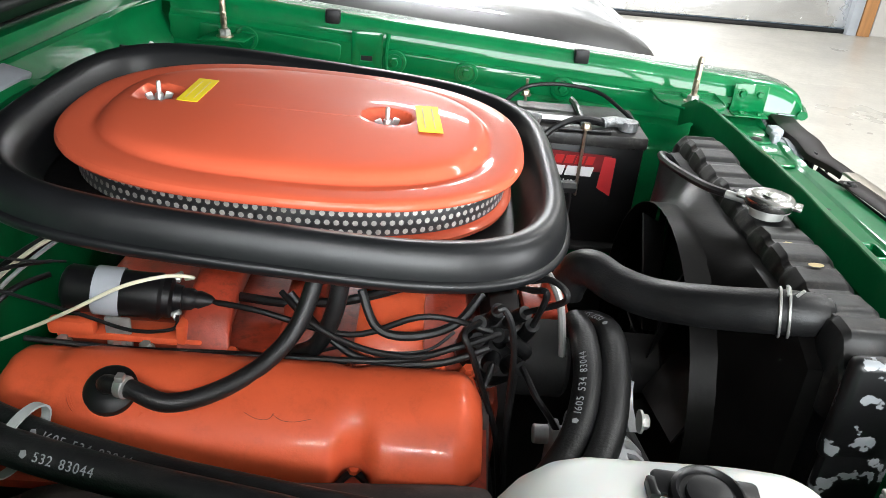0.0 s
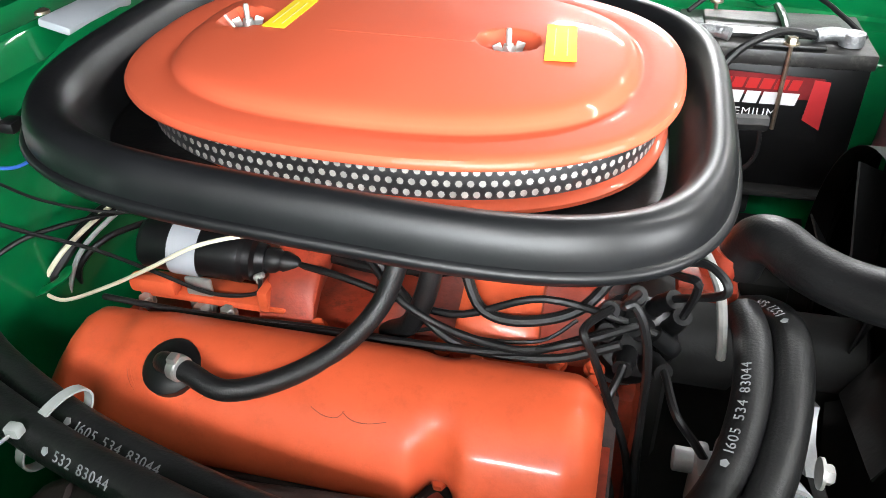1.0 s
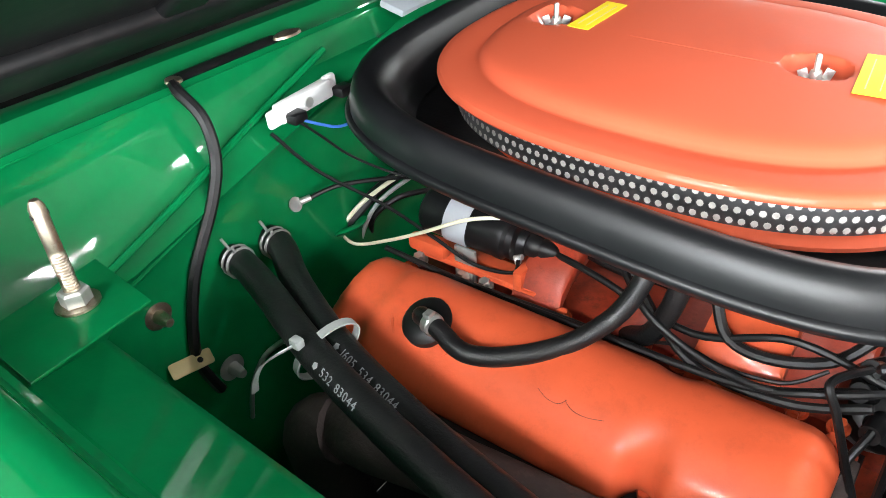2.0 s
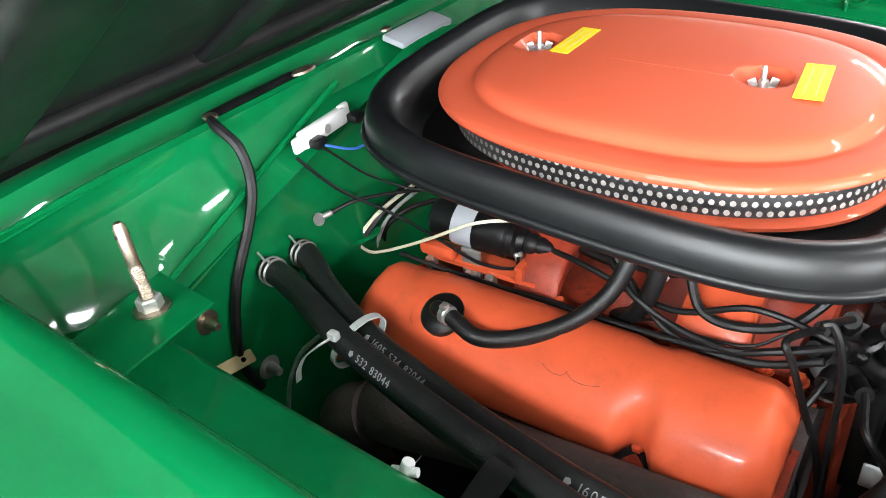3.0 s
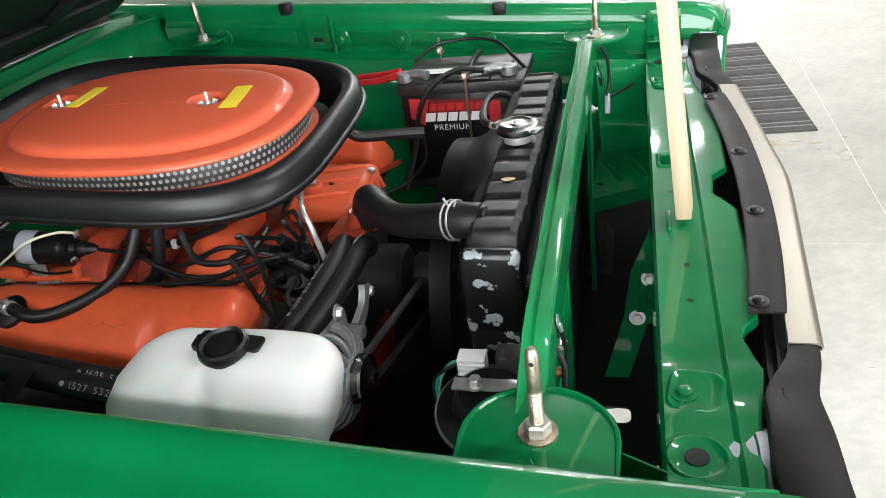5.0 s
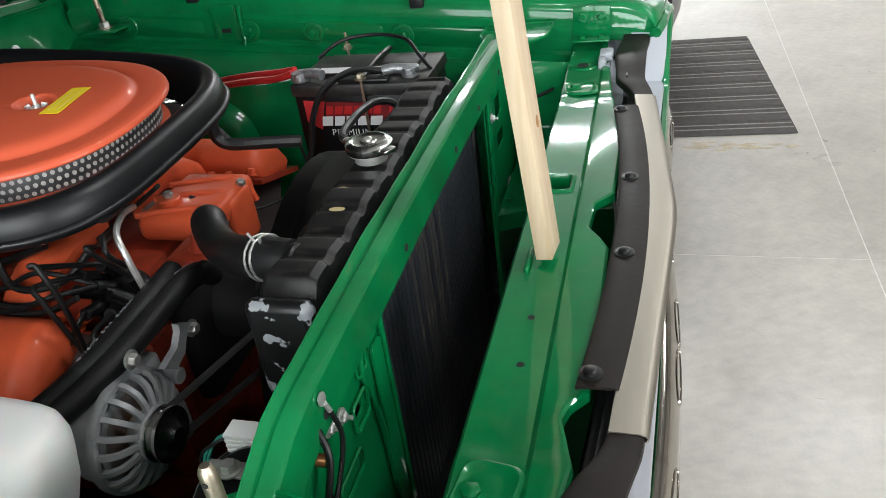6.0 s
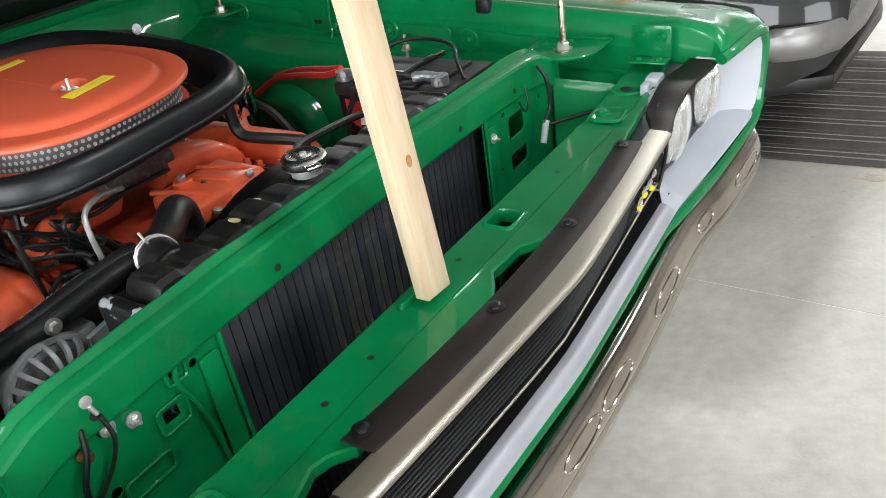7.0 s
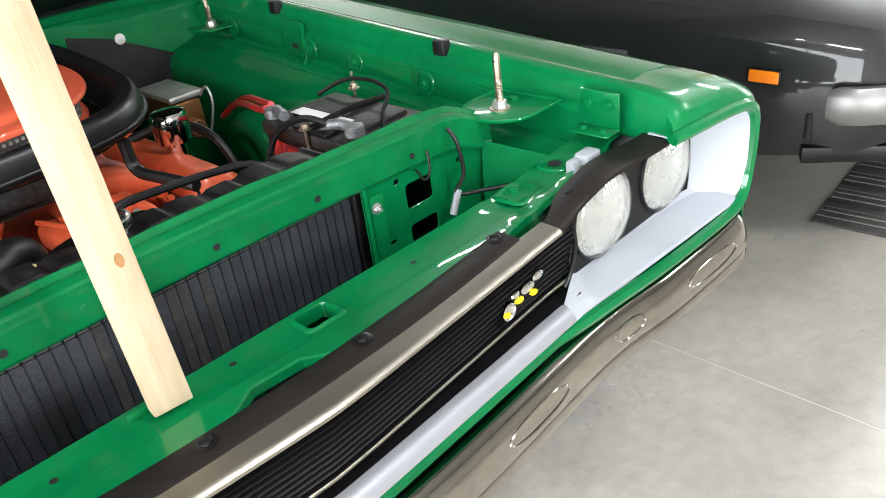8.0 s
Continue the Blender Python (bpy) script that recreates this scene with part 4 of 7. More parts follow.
def front_end():
    # brushed header moulding over the grille
    rows = []
    for y in frange(-0.405, 0.405, 33):
        b = bow(y)
        rows.append([(x + b, y, z) for x, z in ((0.878, 0.880), (0.879, 0.8845), (0.906, 0.8838), (0.912, 0.8820), (0.9145, 0.8788), (0.9135, 0.8745), (0.908, 0.8730))])
    bm = bmesh.new()
    plate(bm, rows, 0.0015)
    part("header_moulding", bm, BRUSHED, car, "brushed aluminium grille header moulding", own=(0, 0, 0))
    # grille: fins, bright centre line, lower silver bar
    g = thing("grille", (0.89, 0, 0.74), "black grille of thin horizontal fins with a bright line", "grille")
    bm = bmesh.new()
    rows = [[(0.872 + bow(y) - 0.2 * (0.866 - z), y, z) for z in (0.730, 0.80, 0.866)] for y in frange(-0.475, 0.475, 21)]
    plate(bm, rows, 0.003)
    part("backing", bm, FIN_DARK, g)
    bm = bmesh.new()
    plate(bm, [[(0.842 + bow(y), y, 0.736), (0.897 + bow(y) * 0.55 - 0.004, y, 0.7365), (0.899 + bow(y) * 0.55 - 0.004, y, 0.720)] for y in frange(-0.475, 0.475, 21)], 0.002)
    part("lower_sill", bm, FIN_DARK, g)
    for k in range(11):
        z = 0.750 + 0.0103 * k
        if k in (1,):
            continue
        rk = 0.2 * (0.866 - z)
        rows = [[(0.862 + bow(y) - rk, y, z - 0.0016), (0.892 + bow(y) - rk, y, z - 0.0018), (0.8945 + bow(y) - rk, y, z), (0.892 + bow(y) - rk, y, z + 0.0018), (0.862 + bow(y) - rk, y, z + 0.0016)] for y in frange(-0.47, 0.47, 17)]
        bm = bmesh.new()
        skin(bm, rows)
        part("fin", bm, FIN_DARK, g)
    bm = bmesh.new()
    tube(bm, [(0.876 + bow(y), y, 0.7605) for y in frange(-0.465, 0.465, 17)], 0.0022, 8, 1)
    part("bright_line", bm, BRUSHED, g, "thin bright line")
    for s in (-1, 1):
        bm = bmesh.new()
        tube(bm, [(0.885, s * 0.468, 0.865), (0.886, s * 0.474, 0.82), (0.880, s * 0.470, 0.775), (0.878, s * 0.455, 0.752)], 0.0035, 8, 5)
        part("grille_edge", bm, PLASTIC, g)
    rows = []
    for y in frange(-0.43, 0.43, 21):
        b = bow(y) * 0.55 - 0.005
        rows.append([(x + b, y, z) for x, z in ((0.896, 0.7395), (0.905, 0.7395), (0.911, 0.7370), (0.918, 0.7305), (0.921, 0.7235), (0.9205, 0.7195))])
    bm = bmesh.new()
    plate(bm, rows, 0.002)
    part("lower_bar", bm, SILVER_PAINT, g, "satin silver lower bar")
    # small emblem, plain shapes only
    bm = bmesh.new()
    lathe(bm, [(0.010, 0), (0.013, 0.001), (0.013, 0.004), (0.010, 0.005), (0.008, 0.002)], pose(0.896, 0.308, 0.800, 0, 90, 0), 20)
    em = part("emblem", bm, CHROME, g, "small chrome and yellow emblem")
    for c, r, mt in (((0.898, 0.328, 0.808), 0.006, YELLOW), ((0.898, 0.346, 0.818), 0.010, CHROME), ((0.898, 0.368, 0.826), 0.008, CHROME), ((0.900, 0.318, 0.822), 0.006, CHROME), ((0.900, 0.300, 0.800), 0.0045, YELLOW), ((0.900, 0.356, 0.806), 0.005, YELLOW)):
        bm = bmesh.new()
        lathe(bm, [(r, 0), (r, 0.003), (r * 0.7, 0.005)], pose(*c, 0, 90, 0) @ Matrix.Diagonal((0.8, 1.4, 1, 1)), 16)
        part("emblem_piece", bm, mt, em)
    # green strip under the grille and the valance behind the bumper
    rows = []
    for y in frange(-0.90, 0.90, 45):
        a = abs(y)
        b = bow(y) * 0.55 - 0.012 + (0.004 if a < 0.45 else 0.012 * min(1, (a - 0.45) / 0.1)) - 0.06 * max(0, a - 0.70)
        top = 0.716 if a < 0.42 else 0.716 - 0.008 * min(1, (a - 0.42) / 0.1)
        rows.append([(x + b, y, z) for x, z in ((0.900, top), (0.918, top - 0.001), (0.923, top - 0.006), (0.922, top - 0.016), (0.900, top - 0.022), (0.875, top - 0.045), (0.80, top - 0.10))])
    bm = bmesh.new()
    plate(bm, rows, 0.002)
    part("front_valance", bm, GREEN, car, "green front valance", own=(0, 0, 0))
    for s in (-1, 1):
        lamp_unit(s)
    # bumper: out at the middle and at the ends, in between; long ovals stamped in its face
    half = smooth_path([(y, x, 0) for y, x in ((0.0, 0.960), (0.09, 0.959), (0.17, 0.957), (0.27, 0.952), (0.38, 0.945), (0.46, 0.941), (0.51, 0.941), (0.56, 0.944), (0.65, 0.954), (0.75, 0.958), (0.85, 0.959), (0.895, 0.956), (0.918, 0.945))], 5)

    def edge(y):
        for p, q in zip(half, half[1:]):
            if abs(y) <= q.x:
                return p.y + (q.y - p.y) * (abs(y) - p.x) / (q.x - p.x)
        return half[-1].y

    sect = [(-0.060, 0.600), (-0.045, 0.675), (-0.034, 0.687), (-0.024, 0.690), (-0.016, 0.685), (-0.009, 0.674), (-0.002, 0.655), (0.001, 0.637), (0.0005, 0.628), (-0.003, 0.6235), (0.000, 0.618), (0.001, 0.607), (-0.002, 0.600), (-0.010, 0.596), (-0.030, 0.594)]
    rows = []
    for p in [(-q.x, q.y) for q in half[:0:-1]] + [(q.x, q.y) for q in half]:
        k = 1.0 if abs(p[0]) < 0.90 else 1.0 - 0.35 * ((abs(p[0]) - 0.90) / 0.018) ** 2
        rows.append([(p[1] + dx, p[0], 0.642 + (z - 0.642) * k) for dx, z in sect])
    bm = bmesh.new()
    skin(bm, rows)
    bp = part("bumper", bm, OLD_CHROME, car, "weathered chrome front bumper", angle=50, own=(0, 0, 0))

    def face(y, z):
        for (xa, za), (xb, zb) in zip(sect[4:8], sect[5:9]):
            if z >= zb:
                return edge(y) + xa + (xb - xa) * (za - z) / (za - zb)
        return edge(y)

    for y, w in ((-0.77, 0.080), (-0.535, 0.036), (-0.30, 0.070), (-0.06, 0.055), (0.06, 0.055), (0.30, 0.070), (0.535, 0.036), (0.77, 0.080)):
        bm = bmesh.new()
        pts = [(y + w * math.copysign(abs(math.cos(q)) ** 0.8, math.cos(q)), 0.654 + 0.013 * math.sin(q)) for q in frange(0, 2 * math.pi * 31 / 32, 32)]
        tube(bm, [(face(v, z) + 0.0002, v, z) for v, z in pts], 0.0017, 8, 1, True)
        part("stamped_oval", bm, OLD_CHROME, bp)


REFLECTOR = material("silvered_reflector", (0.66, 0.66, 0.63), 0.26, 0.9, vary=0.10, scale=25, fine=90, bump=0.25)


def lamp_unit(s):
    h = thing("lamp_housing", (0.90, s * 0.69, 0.715), "white painted housing round a pair of headlights", "lamp housing", "lamp housings")
    # tray of the bezel: floor, outer end, back sheet with two openings
    rows = []
    for y, xf, xb in ((0.431, 0.9125, 0.8935), (0.45, 0.9128, 0.885), (0.47, 0.914, 0.876), (0.49, 0.9155, 0.867), (0.52, 0.918, 0.858), (0.60, 0.922, 0.856), (0.70, 0.927, 0.858), (0.80, 0.931, 0.864), (0.855, 0.933, 0.874), (0.888, 0.935, 0.896)):
        u = min(1, max(0, (y - 0.431) / 0.07))
        u = u * u * (3 - 2 * u)
        rows.append([(xf + 0.003, s * y, 0.7195 + 0.0025 * u), (xf, s * y, 0.7255 + 0.0015 * u), ((xf * 0.6 + xb * 0.4), s * y, 0.7335), (xb + 0.006, s * y, 0.7385 + 0.0035 * u), (xb, s * y, 0.7395 + 0.0125 * u)])
    bm = bmesh.new()
    plate(bm, rows, 0.002)
    part("bezel_floor", bm, WHITE_PAINT, h)
    rows = []
    for k, z in enumerate(frange(0.724, 0.898, 9)):
        c = 0.012 * (abs(k - 4) / 4) ** 3
        rows.append([(0.867, s * (0.838 - c), z), (0.880, s * (0.858 - c), z), (0.905, s * (0.882 - c), z), (0.934, s * (0.906 - c), z), (0.938, s * (0.910 - c), z)])
    bm = bmesh.new()
    plate(bm, rows, 0.002)
    part("bezel_end", bm, WHITE_PAINT, h)
    M = Matrix(((0, 0, 1, 0.866), (1, 0, 0, 0), (0, 1, 0, 0), (0, 0, 0, 1)))
    bm = bmesh.new()
    ys = (0.485, 0.845)
    out = [(s * ys[0], 0.748), (s * ys[1], 0.748), (s * ys[1], 0.895), (s * ys[0], 0.890)]
    slab(bm, out, 0.003, M, 0, [circle(s * 0.568, 0.822, 0.0738, 28), circle(s * 0.752, 0.822, 0.0738, 28)])
    part("bezel_back", bm, FIN_DARK, h, "black back sheet")
    bm = bmesh.new()
    rows = [[(0.866, s * 0.838, 0.90), (0.900, s * 0.868, 0.90), (0.937, s * 0.905, 0.897)], [(0.866, s * 0.78, 0.903), (0.90, s * 0.78, 0.904), (0.930, s * 0.78, 0.904)], [(0.866, s * 0.70, 0.903), (0.89, s * 0.70, 0.903), (0.915, s * 0.70, 0.902)]]
    plate(bm, rows, 0.002)
    part("bezel_top", bm, WHITE_PAINT, h)
    for y in (0.568, 0.752):
        lamp = thing("headlight", (0.86, s * y, 0.752), "round sealed-beam headlight with a fluted clear lens", "headlight", "headlights")
        m = pose(0.862, s * y, 0.822, 0, 90, 0)
        bm = bmesh.new()
        lathe(bm, [(0.074, -0.004), (0.0755, 0.004), (0.074, 0.008), (0.071, 0.009), (0.071, 0.002)], m, 36, caps=False)
        part("ring", bm, PLASTIC, lamp, "black retaining ring")
        bm = bmesh.new()
        lathe(bm, [(0.0715, 0.004), (0.0695, 0.014), (0.060, 0.0215), (0.044, 0.0270), (0.022, 0.0300), (0.003, 0.0306)], m, 36, caps=False)
        lens = part("lens", bm, LAMP_GLASS, lamp, "clear fluted glass")
        lens.visible_shadow = False
        for k in range(15):
            v = -0.056 + 0.008 * k
            L = math.sqrt(0.066 ** 2 - v * v) * 0.92
            bm = bmesh.new()
            pts = [(0.862 + 0.0288 - 0.0150 * ((v * v + w * w) / 0.066 ** 2), s * y + v, 0.822 + w) for w in frange(-L, L, 7)]
            tube(bm, pts, 0.0026, 6, 2)
            part("flute", bm, FLUTE_GLASS, lens).visible_shadow = False
        bm = bmesh.new()
        lathe(bm, [(0.0695, 0.004), (0.056, -0.016), (0.036, -0.034), (0.016, -0.044), (0.004, -0.046)], m, 30)
        part("reflector", bm, REFLECTOR, lamp, "silvered reflector")
        bm = bmesh.new()
        rod(bm, (0.832, s * y, 0.822), (0.850, s * y, 0.822), 0.008)
        part("filament_shield", bm, STEEL, lamp)
    # dark shroud that arches over the lamps, and the grey lamp sockets behind it
    def along(y, *knots):
        for (ya, va), (yb, vb) in zip(knots, knots[1:]):
            if y <= yb:
                k = max(0.0, (y - ya) / (yb - ya))
                return va + (vb - va) * k * k * (3 - 2 * k)
        return knots[-1][1]

    rows = []
    for y in frange(0.404, 0.86, 40):
        xr = along(y, (0.404, 0.880), (0.50, 0.846), (0.60, 0.840), (0.70, 0.850), (0.86, 0.860))
        xf = along(y, (0.404, 0.913), (0.50, 0.897), (0.60, 0.898), (0.70, 0.904), (0.86, 0.912))
        z = along(y, (0.404, 0.8815), (0.47, 0.886), (0.56, 0.8985), (0.66, 0.8965), (0.75, 0.8995), (0.86, 0.899))
        rows.append([(xr - 0.002, s * y, z - 0.012), (xr, s * y, z - 0.001), (xr + 0.004, s * y, z + 0.001), (xf - 0.006, s * y, z + 0.0005), (xf - 0.001, s * y, z - 0.002), (xf, s * y, z - 0.007)])
    bm = bmesh.new()
    plate(bm, rows, 0.002)
    part("lamp_shroud", bm, BROWN_TRIM, h, "dark plastic shroud over the lamps")
    for y in (0.568, 0.752):
        bm = bmesh.new()
        lathe(bm, [(0.066, -0.03), (0.068, -0.004)], pose(0.862, s * y, 0.822, 0, 90, 0), 28)
        lathe(bm, [(0.05, -0.075), (0.064, -0.032)], pose(0.862, s * y, 0.822, 0, 90, 0), 28)
        part("lamp_bucket", bm, COIL_GREY, h, "dusty grey lamp bucket")
    if s < 0:
        return
    bm = bmesh.new()
    box(bm, (0.822, s * 0.60, 0.893), (0.026, 0.036, 0.018), 0.004, None)
    box(bm, (0.815, s * 0.575, 0.885), (0.016, 0.026, 0.022), 0.004, None)
    part("lamp_connector", bm, COIL_GREY, h, "white lamp connector")


front_end()


def wheel(x, y):
    bm = bmesh.new()
    lathe(bm, [(0.20, -0.10), (0.29, -0.105), (0.325, -0.085), (0.338, -0.05), (0.338, 0.05), (0.325, 0.085), (0.29, 0.105), (0.20, 0.10)], pose(x, y, 0.338, 90, 0, 0), 40, caps=False)
    w = part("wheel", bm, TYRE, car, "black tyre on a steel rim")
    bm = bmesh.new()
    lathe(bm, [(0.20, -0.09), (0.18, -0.02), (0.06, 0.0), (0.18, 0.02), (0.20, 0.09)], pose(x, y, 0.338, 90, 0, 0), 32)
    part("rim", bm, STEEL, w)


for _x, _y in ((0.02, 0.78), (0.02, -0.78), (-2.95, 0.78), (-2.95, -0.78)):
    wheel(_x, _y)


# unseen near-black rails, trays and sheets, added so the bay reads as dark
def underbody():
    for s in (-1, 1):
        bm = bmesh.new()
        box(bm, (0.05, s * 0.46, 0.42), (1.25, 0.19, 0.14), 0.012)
        part("frame_rail", bm, SHADOW_METAL, car, "near-black frame rail added for the dark bay floor")
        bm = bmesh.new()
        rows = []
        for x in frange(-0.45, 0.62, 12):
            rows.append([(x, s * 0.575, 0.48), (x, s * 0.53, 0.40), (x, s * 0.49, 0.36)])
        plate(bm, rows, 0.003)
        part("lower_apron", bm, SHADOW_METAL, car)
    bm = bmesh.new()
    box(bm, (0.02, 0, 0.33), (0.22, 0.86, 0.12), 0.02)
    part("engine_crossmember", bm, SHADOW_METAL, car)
    # near-black pan put in for the shade behind the grille; holes show floor
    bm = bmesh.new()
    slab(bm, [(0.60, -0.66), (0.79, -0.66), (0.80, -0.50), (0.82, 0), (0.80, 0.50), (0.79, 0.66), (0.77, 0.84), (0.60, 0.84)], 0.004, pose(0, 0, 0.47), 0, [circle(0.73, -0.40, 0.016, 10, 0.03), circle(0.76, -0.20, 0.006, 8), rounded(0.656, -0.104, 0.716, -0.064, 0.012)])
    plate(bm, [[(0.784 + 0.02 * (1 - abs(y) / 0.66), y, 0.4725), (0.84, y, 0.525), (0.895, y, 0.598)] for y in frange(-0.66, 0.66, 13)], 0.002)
    part("splash_pan", bm, SHADOW_METAL, car, "near-black pan added for the shade behind the grille")
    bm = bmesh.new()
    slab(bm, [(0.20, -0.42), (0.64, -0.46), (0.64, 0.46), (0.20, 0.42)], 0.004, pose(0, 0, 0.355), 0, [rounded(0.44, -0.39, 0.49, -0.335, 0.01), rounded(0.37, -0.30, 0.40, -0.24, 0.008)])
    part("under_tray", bm, SHADOW_METAL, car, "near-black tray added for the shade under the fan")
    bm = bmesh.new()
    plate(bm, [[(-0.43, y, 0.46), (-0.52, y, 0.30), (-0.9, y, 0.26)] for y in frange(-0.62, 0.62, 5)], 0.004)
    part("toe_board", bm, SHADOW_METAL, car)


underbody()

# ---- engine ----
engine = thing("engine", (-0.06, 0.0, 0.36), "orange painted V8 engine with black wiring", "engine")


def engine_block():
    bm = bmesh.new()
    box(bm, (-0.08, 0, 0.56), (0.60, 0.34, 0.36), 0.02)
    part("block", bm, ORANGE_GREASY_SHADED, engine)
    bm = bmesh.new()
    box(bm, (-0.08, 0, 0.33), (0.56, 0.26, 0.14), 0.03)
    part("oil_pan", bm, SHADOW_METAL, engine)
    for s in (-1, 1):
        bm = bmesh.new()
        skin(bm, [[(x, s * y, z) for y, z in ((0.10, 0.66), (0.155, 0.74), (0.235, 0.808), (0.250, 0.806), (0.352, 0.752), (0.345, 0.735), (0.27, 0.60))] for x in (-0.345, 0.195)])
        part("cylinder_head", bm, RUST, engine)
    # valley and intake casting
    bm = bmesh.new()
    box(bm, (-0.075, 0, 0.790), (0.50, 0.40, 0.030), 0.012)
    man = part("intake_manifold", bm, ORANGE_GREASY_SHADED, engine, "orange intake manifold casting")
    for s in (-1, 1):
        for x, w in ((-0.140, 0.060), (-0.03, 0.050), (0.075, 0.085)):
            bm = bmesh.new()
            rows = []
            for y, z, k in ((0.228, 0.800, 1.05), (0.212, 0.835, 1.0), (0.175, 0.862, 0.95), (0.12, 0.875, 0.92), (0.05, 0.875, 0.9)):
                r = w * k / 2
                rows.append([(x + px * r, s * y + pz * 0.012, z + pz * 0.024 - 0.012) for px, pz in [(math.copysign(abs(math.cos(q)) ** 0.6, math.cos(q)), math.copysign(abs(math.sin(q)) ** 0.6, math.sin(q))) for q in frange(0, 2 * math.pi * 15 / 16, 16)]])
            skin(bm, rows)
            # rear runners take the darker copy, for the shade under the air cleaner
            part("runner", bm, ORANGE if x > 0 else ORANGE_GREASY_SHADED, man)
        for x in (-0.30, -0.205, -0.105, -0.065, 0.025, 0.135, 0.17):
            bm = bmesh.new()
            hexnut(bm, (x, s * 0.214, 0.8165), (x, s * 0.216, 0.8265), 0.0075, 0.010)
            part("bolt", bm, ORANGE if x > -0.2 else STEEL, man)
    # flat bosses and the coil bracket ledge
    bm = bmesh.new()
    box(bm, (-0.225, -0.192, 0.826), (0.17, 0.036, 0.010), 0.004)
    box(bm, (-0.290, -0.206, 0.838), (0.055, 0.018, 0.020), 0.006)
    box(bm, (-0.165, -0.196, 0.836), (0.012, 0.03, 0.026), 0.003)
    part("coil_ledge", bm, ORANGE, man)
    # carburettors, coloured dark for the shade under the air cleaner, and linkage
    for x in (-0.225, -0.06, 0.085):
        bm = bmesh.new()
        box(bm, (x, -0.005, 0.905), (0.085, 0.12, 0.06), 0.012)
        box(bm, (x, -0.005, 0.945), (0.075, 0.10, 0.03), 0.010)
        rod(bm, (x + 0.03, -0.075, 0.90), (x + 0.03, 0.07, 0.90), 0.012)
        part("carburettor", bm, GREY_PLASTIC, engine, "carburettor coloured dark for the shade under the air cleaner")
    bm = bmesh.new()
    tube(bm, [(-0.26, -0.085, 0.915), (-0.05, -0.09, 0.912), (0.12, -0.085, 0.915)], 0.0035, 8)
    part("throttle_rod", bm, STEEL, engine)
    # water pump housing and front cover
    # pump body coloured near-black for the shade low in the bay
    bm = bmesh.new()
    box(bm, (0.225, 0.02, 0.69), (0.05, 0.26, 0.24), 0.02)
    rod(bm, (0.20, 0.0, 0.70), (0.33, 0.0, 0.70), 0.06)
    part("pump_body", bm, SHADOW_METAL, engine, "water pump body coloured near-black for the bay's shade")
    bm = bmesh.new()
    box(bm, (0.190, 0.075, 0.834), (0.13, 0.17, 0.045), 0.016, None, 4)
    box(bm, (0.235, 0.10, 0.80), (0.05, 0.08, 0.10), 0.015, None, 3)
    for y in (0.02, 0.075, 0.125):
        tube(bm, [(0.125, y - 0.02, 0.856), (0.19, y, 0.857), (0.240, y + 0.014, 0.850), (0.258, y + 0.018, 0.81)], 0.0055, 8, 5)
    rod(bm, (0.165, 0.041, 0.850), (0.165, 0.041, 0.868), 0.018)
    wp = part("water_pump", bm, ORANGE, engine, "orange water pump casting with raised ribs")
    for p in ((0.165, 0.041, 0.870), (0.265, 0.02, 0.832), (0.25, 0.12, 0.852)):
        bolt_on(wp, p, (0.2, 0, 1), 0.008, 0.008, 0, STEEL)
    bm = bmesh.new()
    tube(bm, [(0.278, -0.073, 0.835), (0.285, -0.07, 0.85), (0.292, -0.068, 0.868)], 0.021, 14)
    box(bm, (0.27, -0.075, 0.84), (0.06, 0.07, 0.018), 0.006)
    part("thermostat_neck", bm, ORANGE_GREASY_SHADED, engine)


